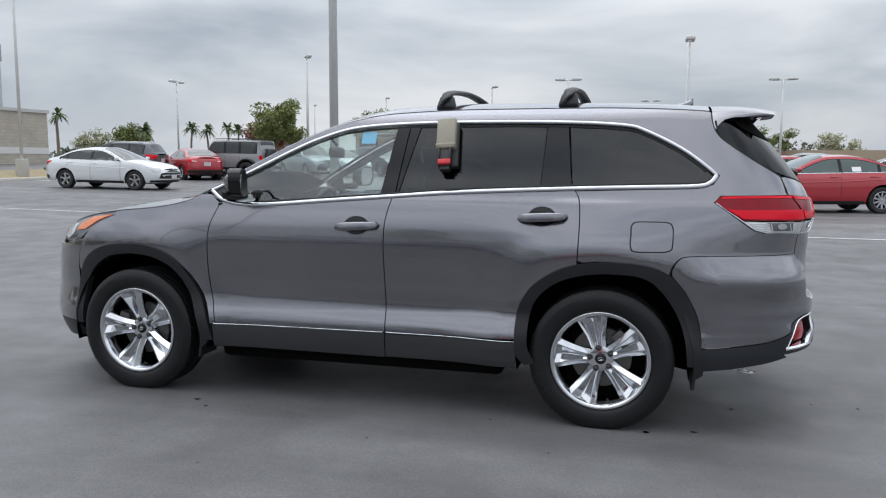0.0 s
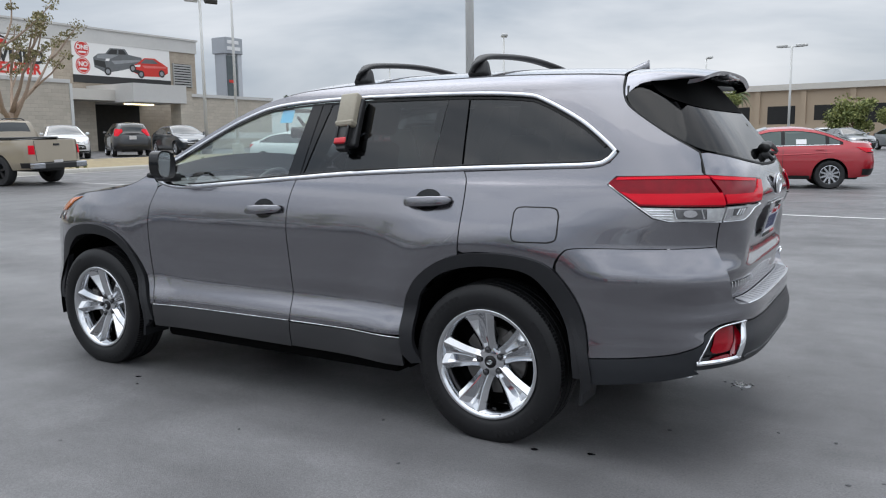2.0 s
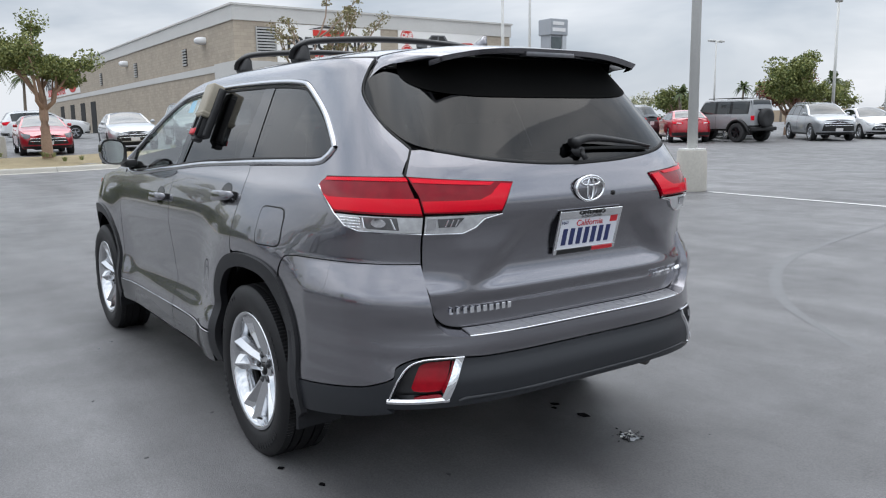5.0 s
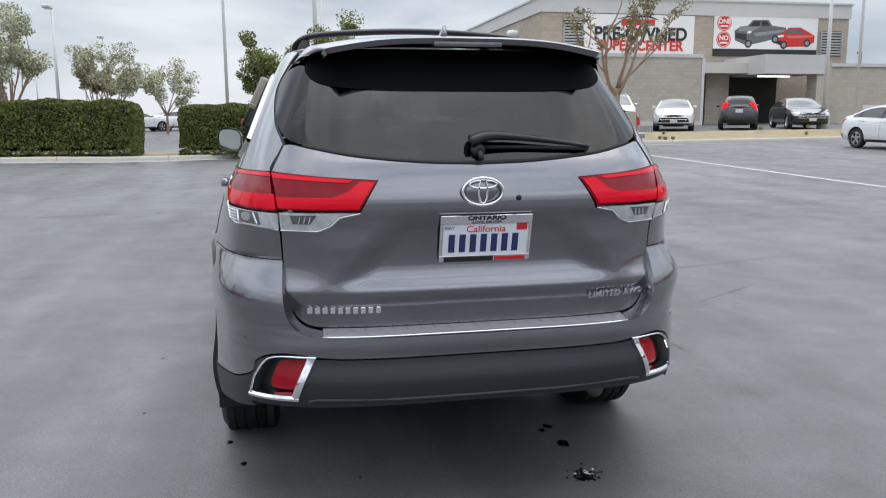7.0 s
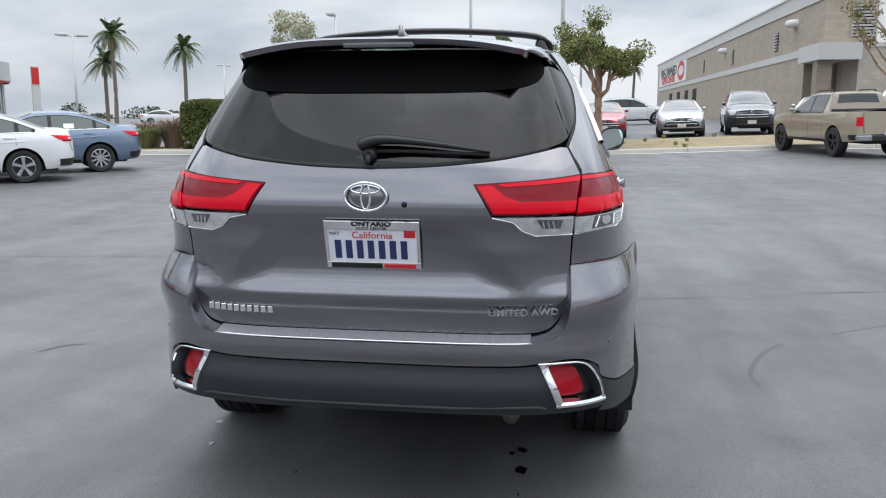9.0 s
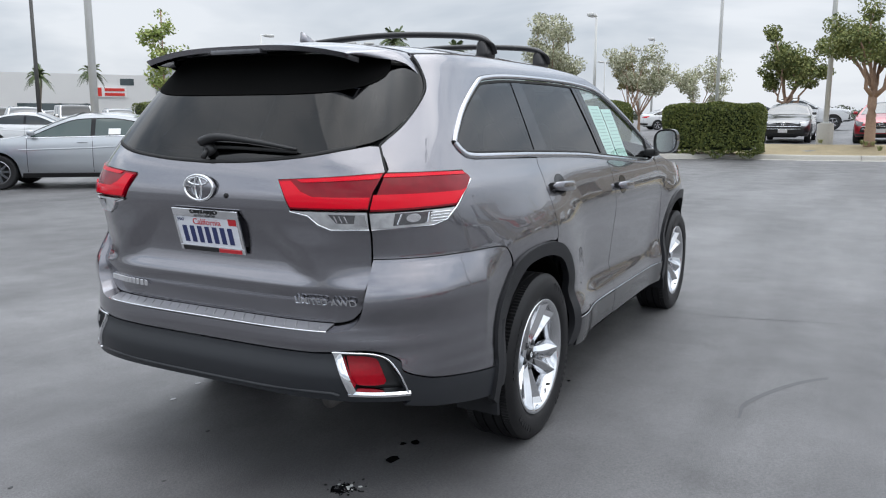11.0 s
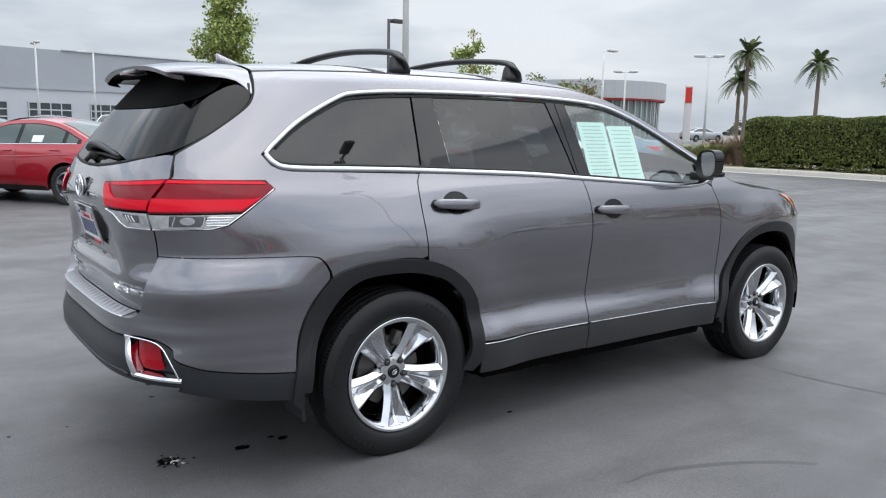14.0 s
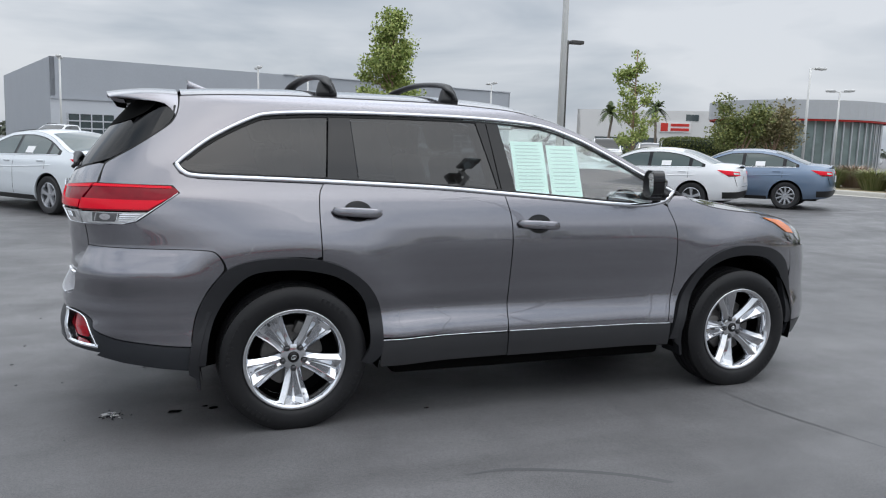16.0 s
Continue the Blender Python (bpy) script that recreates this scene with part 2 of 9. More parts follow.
def blockwork(name, col, mortar, w=0.4, h=0.2, var=0.07):
    """Painted concrete block: courses of blocks with recessed joints."""
    m, nt, p = shader(name)
    N, L = nt.nodes, nt.links
    co = N.new("ShaderNodeTexCoord")
    sp = N.new("ShaderNodeSeparateXYZ")
    L.new(co.outputs["Object"], sp.inputs[0])
    ad = N.new("ShaderNodeMath")
    ad.operation = "ADD"
    L.new(sp.outputs["X"], ad.inputs[0])
    L.new(sp.outputs["Y"], ad.inputs[1])
    cb = N.new("ShaderNodeCombineXYZ")
    L.new(ad.outputs[0], cb.inputs["X"])
    L.new(sp.outputs["Z"], cb.inputs["Y"])
    br = N.new("ShaderNodeTexBrick")
    br.inputs["Scale"].default_value = 1.0
    br.inputs["Brick Width"].default_value, br.inputs["Row Height"].default_value, br.inputs["Mortar Size"].default_value = w, h, 0.008
    a = [c * (1 - var) for c in col]
    b = [min(1, c * (1 + var)) for c in col]
    br.inputs["Color1"].default_value, br.inputs["Color2"].default_value, br.inputs["Mortar"].default_value = (*a, 1), (*b, 1), (*mortar, 1)
    L.new(cb.outputs[0], br.inputs["Vector"])
    nz = N.new("ShaderNodeTexNoise")
    nz.inputs["Scale"].default_value, nz.inputs["Detail"].default_value = 0.7, 6.0
    L.new(co.outputs["Object"], nz.inputs["Vector"])
    mr = N.new("ShaderNodeMapRange")
    mr.inputs["To Min"].default_value, mr.inputs["To Max"].default_value = 0.82, 1.18
    L.new(nz.outputs["Fac"], mr.inputs["Value"])
    v = N.new("ShaderNodeVectorMath")
    v.operation = "SCALE"
    L.new(br.outputs["Color"], v.inputs[0])
    L.new(mr.outputs[0], v.inputs["Scale"])
    L.new(v.outputs[0], p.inputs["Base Color"])
    p.inputs["Roughness"].default_value = 0.85
    bp = N.new("ShaderNodeBump")
    bp.inputs["Strength"].default_value, bp.inputs["Distance"].default_value, bp.invert = 0.6, 0.01, True
    L.new(br.outputs["Fac"], bp.inputs["Height"])
    L.new(bp.outputs[0], p.inputs["Normal"])
    return m


def leafy(name, col, col2, rough=0.7):
    """Foliage: each leaf its own shade."""
    m, nt, p = shader(name)
    N, L = nt.nodes, nt.links
    g = N.new("ShaderNodeNewGeometry")
    mix = N.new("ShaderNodeMix")
    mix.data_type = "RGBA"
    mix.inputs["A"].default_value, mix.inputs["B"].default_value = (*col, 1), (*col2, 1)
    L.new(g.outputs["Random Per Island"], mix.inputs["Factor"])
    L.new(mix.outputs["Result"], p.inputs["Base Color"])
    p.inputs["Roughness"].default_value = rough
    p.inputs["Subsurface Weight"].default_value = 0.0
    return m


ASPHALT = asphalt()
TAN_BLOCK = blockwork("tan_block_wall", (0.41, 0.352, 0.282), (0.33, 0.285, 0.23))
LIGHT_BLOCK = blockwork("pale_tan_block_wall", (0.48, 0.432, 0.362), (0.40, 0.36, 0.305))
BROWN_BLOCK = blockwork("brown_block_wall", (0.30, 0.25, 0.195), (0.24, 0.20, 0.155))
PARAPET = simple("light_grey_metal_cladding", (0.56, 0.55, 0.53), 0.5, var=0.05, scale=8, big=0.06)
PALE_STUCCO = simple("pale_stucco", (0.60, 0.57, 0.52), 0.85, var=0.06, scale=20, bump=0.003)
TAN_STUCCO = simple("tan_stucco", (0.42, 0.33, 0.24), 0.85, var=0.08, scale=10, bump=0.003)
GREY_CLAD = simple("blue_grey_cladding", (0.36, 0.38, 0.41), 0.6, var=0.05, scale=6, big=0.06)
GREY_CLAD2 = simple("light_blue_grey_cladding", (0.50, 0.52, 0.55), 0.6, var=0.05, scale=6, big=0.06)
WHITE_WALL = simple("white_wall", (0.70, 0.69, 0.67), 0.8, var=0.05, scale=10)
# near-black colour standing in for the shade inside doorways, bays and vents
OPENING_SHADE = simple("opening_shade_black", (0.02, 0.02, 0.02), 0.9, var=0.3, scale=4)
SHOP_GLASS = simple("shop_window_glass", (0.06, 0.08, 0.085), 0.05, coat=0.6, var=0.3, scale=2)
LOUVRE = simple("louvre_metal", (0.42, 0.42, 0.41), 0.5, 0.2, var=0.06, scale=20)
BANNER = simple("banner_white_vinyl", (0.80, 0.79, 0.77), 0.5, var=0.03, scale=6)
BANNER_BLACK = simple("banner_black", (0.02, 0.02, 0.02), 0.5)
BANNER_RED = simple("banner_red", (0.60, 0.03, 0.02), 0.5, var=0.05, scale=6)
BANNER_MID = simple("banner_mid_grey", (0.26, 0.27, 0.28), 0.5, var=0.2, scale=4)
BANNER_PINK = simple("banner_pale_red", (0.70, 0.16, 0.14), 0.5, var=0.1, scale=5)
BANNER_GREY = simple("banner_grey", (0.12, 0.125, 0.13), 0.5, var=0.3, scale=3)
CONCRETE = simple("weathered_concrete", (0.42, 0.40, 0.36), 0.85, var=0.14, scale=24, bump=0.004, big=0.14)
KERB_MAT = simple("kerb_concrete", (0.46, 0.44, 0.40), 0.85, var=0.14, scale=20, bump=0.004, big=0.12)
POLE_WHITE = simple("white_painted_pole", (0.62, 0.62, 0.60), 0.45, var=0.06, scale=20)
POLE_DARK = simple("bronze_pole", (0.05, 0.048, 0.045), 0.5, var=0.1, scale=20)
LAMP_LENS = simple("lamp_lens", (0.6, 0.6, 0.58), 0.2, var=0.1, scale=20)
DRY_GRASS = simple("dry_grass_soil", (0.30, 0.245, 0.15), 0.95, var=0.3, scale=30, bump=0.02, big=0.3)
LINE_PAINT = simple("worn_white_line_paint", (0.55, 0.55, 0.54), 0.7, var=0.35, scale=18, big=0.2)
LINE_FAINT = simple("faded_line_paint", (0.19, 0.19, 0.19), 0.7, var=0.4, scale=14, big=0.3)
TAR = simple("tar_crack", (0.066, 0.067, 0.070), 0.55, var=0.2, scale=30)
TYRE_MARK = simple("tyre_mark", (0.070, 0.071, 0.074), 0.6, var=0.2, scale=12)
PALE_MARK = simple("pale_scuff", (0.122, 0.123, 0.127), 0.55, var=0.14, scale=9, big=0.1)
OIL = simple("oil_spot", (0.006, 0.006, 0.007), 0.12, coat=0.6)
CRUMBS = simple("pale_crumbs", (0.62, 0.62, 0.60), 0.6, var=0.2, scale=80)
BARK = simple("bark", (0.33, 0.22, 0.155), 0.9, var=0.3, scale=22, bump=0.01)
PALM_BARK = simple("palm_bark", (0.20, 0.165, 0.13), 0.9, var=0.3, scale=14, bump=0.01)
LEAF = leafy("tree_leaves", (0.075, 0.11, 0.028), (0.27, 0.28, 0.09))
LEAF_BRIGHT = leafy("young_leaves", (0.14, 0.21, 0.04), (0.42, 0.46, 0.15))
LEAF_DRY = leafy("sparse_dry_leaves", (0.14, 0.14, 0.06), (0.30, 0.25, 0.12))
LEAF_GREY = leafy("pale_leaves", (0.22, 0.24, 0.12), (0.62, 0.60, 0.46))
LEAF_RED = leafy("rust_leaves", (0.15, 0.04, 0.03), (0.24, 0.09, 0.05))
HEDGE_LEAF = leafy("hedge_leaves", (0.040, 0.065, 0.014), (0.190, 0.210, 0.048))
# near-black green: the shade deep between the leaves, put in as colour
HEDGE_SHADE = simple("hedge_inner_shade", (0.015, 0.025, 0.008), 0.9, var=0.4, scale=10)
PALM_LEAF = leafy("palm_fronds", (0.05, 0.085, 0.03), (0.12, 0.145, 0.055))
PALM_DRY = leafy("dry_palm_fronds", (0.20, 0.16, 0.09), (0.30, 0.24, 0.15))
GRASS_TUFT = leafy("tall_grass", (0.13, 0.17, 0.05), (0.30, 0.30, 0.14))
PINK_TUFT = leafy("pinkish_grass", (0.28, 0.20, 0.14), (0.36, 0.27, 0.22))
CAR_GLASS = simple("car_glass_dark", (0.012, 0.016, 0.017), 0.03, coat=0.7)
CAR_GLASS_G = simple("car_glass_green", (0.05, 0.075, 0.07), 0.03, coat=0.7)
CAR_BLACK = simple("car_black_trim", (0.012, 0.012, 0.012), 0.45)
CAR_RIM = simple("car_alloy", (0.55, 0.56, 0.58), 0.25, 0.9)
CAR_RIM_D = simple("car_dark_alloy", (0.05, 0.05, 0.055), 0.3, 0.7)
CAR_TYRE = simple("car_tyre", (0.02, 0.02, 0.021), 0.7, var=0.2, scale=30)
PLATE_PAPER = simple("paper_plate", (0.62, 0.60, 0.60), 0.5, var=0.1, scale=20)
BODY = {
    "white": paint("white_paint", (0.74, 0.75, 0.76), 0.0, 0.4),
    "pearl": paint("pale_blue_white_paint", (0.66, 0.70, 0.73), 0.0, 0.4),
    "red": paint("ruby_red_paint", (0.42, 0.004, 0.016), 0.25, 0.32),
    "blue": paint("slate_blue_paint", (0.13, 0.19, 0.28), 0.5, 0.35),
    "silver": paint("silver_paint", (0.42, 0.44, 0.46), 0.7, 0.35),
    "grey": paint("mid_grey_paint", (0.15, 0.16, 0.17), 0.6, 0.35),
    "dark": paint("graphite_paint", (0.055, 0.065, 0.075), 0.6, 0.35),
    "black": paint("black_paint", (0.012, 0.012, 0.014), 0.2, 0.3),
    "tan": paint("quicksand_tan_paint", (0.33, 0.275, 0.195), 0.0, 0.45),
    "cement": paint("cement_grey_paint", (0.30, 0.31, 0.32), 0.0, 0.4),
}


# ---- mesh helpers ----
def mesh_ob(name, verts, faces, material, parent=None, label="", normals=None, smooth=True):
    me = bpy.data.meshes.new(name)
    me.from_pydata([tuple(v) for v in verts], [], [tuple(f) for f in faces])
    me.materials.append(material)
    me.update()
    if smooth:
        me.shade_smooth()
    if normals is not None:
        me.normals_split_custom_set_from_vertices([tuple(n) for n in normals])
    ob = new(name, me)
    if parent:
        ob.parent = parent
    if label:
        ob["label"] = label
    return ob


def part(name, bm, material, parent=None, label="", smooth=False, sharp=None):
    me = bpy.data.meshes.new(name)
    bm.to_mesh(me)
    bm.free()
    me.materials.append(material)
    if smooth:
        me.shade_smooth()
        if sharp:
            me.set_sharp_from_angle(angle=radians(sharp))
    ob = new(name, me)
    if parent:
        ob.parent = parent
    if label:
        ob["label"] = label
    return ob


def thing(name, m, label, category, group="", kind=""):
    e = new(name)
    e.matrix_world = m
    e.empty_display_size = 0.2
    return tagged(e, label, category, group, kind)


def box_bm(x0, x1, y0, y1, z0, z1, bevel=0.0, seg=2, bm=None, taper=None):
    """A box with bevelled edges; taper: (sx, sy) scale of the top."""
    own = bm is None
    bm = bm or bmesh.new()
    r = bmesh.ops.create_cube(bm, size=1.0)["verts"]
    cx, cy = (x0 + x1) / 2, (y0 + y1) / 2
    for v in r:
        sx, sy = taper if taper and v.co.z > 0 else (1, 1)
        v.co = Vector((cx + v.co.x * (x1 - x0) * sx, cy + v.co.y * (y1 - y0) * sy, z0 + (v.co.z + 0.5) * (z1 - z0)))
    if bevel:
        es = [e for e in bm.edges if e.verts[0] in r and e.verts[1] in r] if not own else list(bm.edges)
        bmesh.ops.bevel(bm, geom=es, offset=bevel, segments=seg, affect="EDGES", profile=0.5)
    return bm


def lathe(profile, seg=48, axis="y", closed=True):
    """Verts and faces of a profile of (radius, along) turned round an axis."""
    vs, fs, n = [], [], len(profile)
    for i in range(seg):
        a = 2 * math.pi * i / seg
        c, s = math.cos(a), math.sin(a)
        for r, h in profile:
            vs.append((r * c, h, r * s) if axis == "y" else (r * c, r * s, h))
    last = n if closed else n - 1
    for i in range(seg):
        j = (i + 1) % seg
        for k in range(last):
            l = (k + 1) % n
            fs.append((i * n + k, i * n + l, j * n + l, j * n + k))
    return vs, fs


def tube(points, radius, seg=8, taper=None, flat=1.0, cap=True, upward=(0, 0, 1)):
    """Verts and faces of a tube along points; taper: radius at each point; flat: height over width."""
    pts = [Vector(p) for p in points]
    vs, fs = [], []
    for i, p in enumerate(pts):
        d = (pts[min(i + 1, len(pts) - 1)] - pts[max(i - 1, 0)]).normalized()
        side = d.cross(Vector(upward))
        side = side.normalized() if side.length > 1e-4 else d.orthogonal().normalized()
        top = side.cross(d).normalized()
        r = taper[i] if taper else radius
        for k in range(seg):
            a = 2 * math.pi * k / seg
            vs.append(p + side * (r * math.cos(a)) + top * (r * flat * math.sin(a)))
    for i in range(len(pts) - 1):
        for k in range(seg):
            l = (k + 1) % seg
            fs.append((i * seg + k, i * seg + l, (i + 1) * seg + l, (i + 1) * seg + k))
    if cap:
        fs.append(tuple(range(seg))[::-1])
        fs.append(tuple((len(pts) - 1) * seg + k for k in range(seg)))
    return vs, fs


def crv(points, n=6):
    """Catmull-Rom through open points, in any dimension."""
    p = [np.array(q, float) for q in points]
    p = [2 * p[0] - p[1]] + p + [2 * p[-1] - p[-2]]
    out = []
    for i in range(1, len(p) - 2):
        for k in range(n):
            t = k / n
            a, b, c, d = p[i - 1], p[i], p[i + 1], p[i + 2]
            out.append(tuple(0.5 * (2 * b + (c - a) * t + (2 * a - 5 * b + 4 * c - d) * t * t + (3 * b - 3 * c + d - a) * t**3)))
    out.append(tuple(p[-2]))
    return out


def spline(xs, ys):
    """Smooth monotone (PCHIP) curve through points; straight past the ends."""
    xs, ys = np.array(xs, float), np.array(ys, float)
    h, d = np.diff(xs), np.diff(ys) / np.diff(xs)
    m = np.zeros(len(xs))
    for i in range(1, len(xs) - 1):
        if d[i - 1] * d[i] > 0:
            w1, w2 = 2 * h[i] + h[i - 1], h[i] + 2 * h[i - 1]
            m[i] = (w1 + w2) / (w1 / d[i - 1] + w2 / d[i])
    m[0], m[-1] = d[0], d[-1]

    def f(x):
        x = float(x)
        if x <= xs[0]:
            return float(ys[0] + m[0] * (x - xs[0]) * 0.5)
        if x >= xs[-1]:
            return float(ys[-1] + m[-1] * (x - xs[-1]) * 0.5)
        i = int(np.searchsorted(xs, x)) - 1
        t = (x - xs[i]) / h[i]
        return float((1 + 2 * t) * (1 - t) ** 2 * ys[i] + t * (1 - t) ** 2 * h[i] * m[i] + t * t * (3 - 2 * t) * ys[i + 1] + t * t * (t - 1) * h[i] * m[i + 1])

    return f


def dense(poly, step):
    out = []
    for (a, b), (c, d) in zip(poly, poly[1:] + poly[:1]):
        n = max(1, math.ceil(math.hypot(c - a, d - b) / step))
        out += [(a + (c - a) * k / n, b + (d - b) * k / n) for k in range(n)]
    return out


def fill(poly, step):
    """A triangle mesh of a closed outline in the plane, with inner points step apart; the outline's points come first."""
    ring = []
    for q in dense(poly, step * 0.8):
        if not ring or math.hypot(q[0] - ring[-1][0], q[1] - ring[-1][1]) > 1e-4:
            ring.append(q)
    if math.hypot(ring[0][0] - ring[-1][0], ring[0][1] - ring[-1][1]) < 1e-4:
        ring.pop()
    r = np.array(ring)
    xs = np.arange(r[:, 0].min() + step / 2, r[:, 0].max(), step)
    ys = np.arange(r[:, 1].min() + step / 2, r[:, 1].max(), step)
    inner = []
    if len(xs) and len(ys):
        gx, gy = (g.ravel() for g in np.meshgrid(xs, ys))
        inside = np.zeros(len(gx), bool)
        for (x0, y0), (x1, y1) in zip(r, np.roll(r, -1, 0)):
            hit = ((y0 > gy) != (y1 > gy)) & (gx < (x1 - x0) * (gy - y0) / (y1 - y0 + 1e-12) + x0)
            inside ^= hit
        near = np.full(len(gx), 1e9)
        for x0, y0 in r:
            near = np.minimum(near, (gx - x0) ** 2 + (gy - y0) ** 2)
        ok = inside & (near > (0.45 * step) ** 2)
        inner = list(zip(gx[ok].tolist(), gy[ok].tolist()))
    pts = [Vector(q) for q in ring + inner]
    n = len(ring)
    vs, _, fs, ov, _, _ = delaunay_2d_cdt(pts, [(i, (i + 1) % n) for i in range(n)], [], 1, 1e-7)
    where = {}
    for i, o in enumerate(ov):
        for k in o:
            where[k] = i
    order = [where[k] for k in range(n) if k in where]
    return [(v.x, v.y) for v in vs], [tuple(f) for f in fs], order


class Shape:
    """A car's outer skin: half width and rear and front reach by height, rounded at the corners; u runs along the side and round the ends."""

    K = 0.0157

    def __init__(self, zb, yb, zr, xr, zf, xf, xc=1.2, n_rear=5.0, n_front=3.2, bumps=(), flare=None, form=None, dent=None):
        self.b, self.r, self.f = spline(zb, yb), spline(zr, xr), spline(zf, xf)
        self.xc, self.nr, self.nf, self.bumps = xc, n_rear, n_front, bumps
        self.flare, self.form, self.dent = flare, form, dent

    def n_at(self, z, rear):
        if not rear:
            return self.nf
        return self.nr(z) if callable(self.nr) else self.nr

    def bump(self, x, z):
        s = 0.0
        for cx, cz, r0, w, h in self.bumps:
            r = math.hypot(x - cx, z - cz)
            s += h * math.exp(-(((r - r0) / w) ** 2)) * (1 if z > cz else math.exp(-(((z - cz) / 0.25) ** 2)))
        return s + (self.form(x, z) if self.form else 0.0)

    def at(self, u, z):
        b, s = self.b(z), 1 if u > 0 else -1
        v = abs(u) - self.xc
        if v <= 0:
            return (u, b + self.bump(u, z))
        phi = math.pi / 2 - math.radians(v / self.K)
        reach = (self.r(z) if s > 0 else -self.f(z)) - self.xc
        n = self.n_at(z, s > 0)
        c, q = abs(math.cos(phi)), math.sin(phi)
        r = ((c / reach) ** n + (abs(q) / b) ** n) ** (-1 / n)
        x, y = s * (self.xc + r * math.cos(phi)), r * q
        y += self.bump(x, z) * max(0, q) ** 2
        if self.flare and s > 0:
            y += math.copysign(self.flare(x, z) * SMOOTH(min(1.0, max(0.0, (abs(q) - 0.47) / 0.20))), q)
            x += self.dent(y, z) * max(0.0, c) ** 0.5 if self.dent and z < 1.1 else 0.0
        return (x, y)

    def u_side(self, x, z):
        if abs(x) <= self.xc:
            return x
        s = 1 if x > 0 else -1
        reach, n = (self.r(z) if s > 0 else -self.f(z)) - self.xc, self.n_at(z, s > 0)
        q = min(0.99999, (abs(x) - self.xc) / reach)
        y = self.b(z) * (1 - q**n) ** (1 / n)
        return s * (self.xc + self.K * (90 - math.degrees(math.atan2(y, abs(x) - self.xc))))

    def u_rear(self, y, z):
        reach, n = self.r(z) - self.xc, self.n_at(z, True)
        q = min(0.99999, abs(y) / self.b(z))
        x = reach * (1 - q**n) ** (1 / n)
        return self.xc + self.K * (90 - math.degrees(math.atan2(y, x)))

    def width(self, x, z):
        return self.at(self.u_side(x, z), z)[1]

    def point(self, u, z):
        x, y = self.at(u, z)
        return Vector((x, y, z))

    def normal(self, u, z):
        e = 0.006
        d = (self.point(u + e, z) - self.point(u - e, z)).cross(self.point(u, z + e) - self.point(u, z - e))
        return -d.normalized() if d.dot(Vector((0, 1, 0)) if abs(u) < self.xc else self.point(u, z) - Vector((math.copysign(self.xc, u), 0, z))) < 0 else d.normalized()

    def side(self, pts):
        return [(self.u_side(x, z), z) for x, z in pts]

    def rear(self, pts):
        return [(self.u_rear(y, z), z) for y, z in pts]


def skin(name, shape, poly, material, parent, side=1, off=0.0, step=0.03, flange=0.018, label=""):
    """A panel on a car's skin from its outline in (u, z); side: 1 for the car's +y half, -1 for the other. Its edge turns inwards by flange."""
    v2, fs, order = fill(poly, step)
    ps, ns = [], []
    for u, z in v2:
        n = shape.normal(u, z)
        p = shape.point(u, z) + n * off
        ps.append(Vector((p.x, p.y * side, p.z)))
        ns.append(Vector((n.x, n.y * side, n.z)))
    tri = []
    for f in fs:
        a, b, c = (ps[i] for i in f[:3])
        good = (b - a).cross(c - a).dot(ns[f[0]] + ns[f[1]] + ns[f[2]]) > 0
        tri.append(tuple(f) if good else tuple(f)[::-1])
    nn = list(ns)
    if flange:
        base, m = len(ps), len(order)
        for i in order:
            ps += [ps[i] - ns[i] * 0.0001, ps[i] - ns[i] * flange]
            nn += [Vector((0, 0, 0)), Vector((0, 0, 0))]
        for k in range(m):
            a, b = base + 2 * k, base + 2 * ((k + 1) % m)
            tri.append((a, b, b + 1, a + 1))
    return mesh_ob(name, ps, tri, material, parent, label, nn)


def both(name, shape, poly, material, parent, **kw):
    return [skin(name, shape, poly, material, parent, side=s, **kw) for s in (-1, 1)]


def ribbon(name, shape, line, width, material, parent, side=1, off=0.004, thick=0.006, closed=False, label=""):
    """A raised, rounded strip on a car's skin along a line in (u, z)."""
    n = len(line)
    vs, fs = [], []
    for i, (u, z) in enumerate(line):
        p0, p1 = (line[(i - 1) % n], line[(i + 1) % n]) if closed else (line[max(i - 1, 0)], line[min(i + 1, n - 1)])
        a = shape.point(*p1) - shape.point(*p0)
        nn = shape.normal(u, z)
        across = nn.cross(a).normalized()
        p = shape.point(u, z)
        for w, h in ((-0.5, -0.004), (-0.5, off), (-0.3, off + thick), (0.3, off + thick), (0.5, off), (0.5, -0.004)):
            q = p + across * (w * width) + nn * h
            vs.append((q.x, q.y * side, q.z))
    m = n if closed else n - 1
    for i in range(m):
        j = (i + 1) % n
        for k in range(5):
            f = (i * 6 + k, i * 6 + k + 1, j * 6 + k + 1, j * 6 + k)
            fs.append(f if side < 0 else f[::-1])
    ob = mesh_ob(name, vs, fs, material, parent, label)
    bm = bmesh.new()
    bm.from_mesh(ob.data)
    bmesh.ops.recalc_face_normals(bm, faces=bm.faces)
    bm.to_mesh(ob.data)
    bm.free()
    return ob


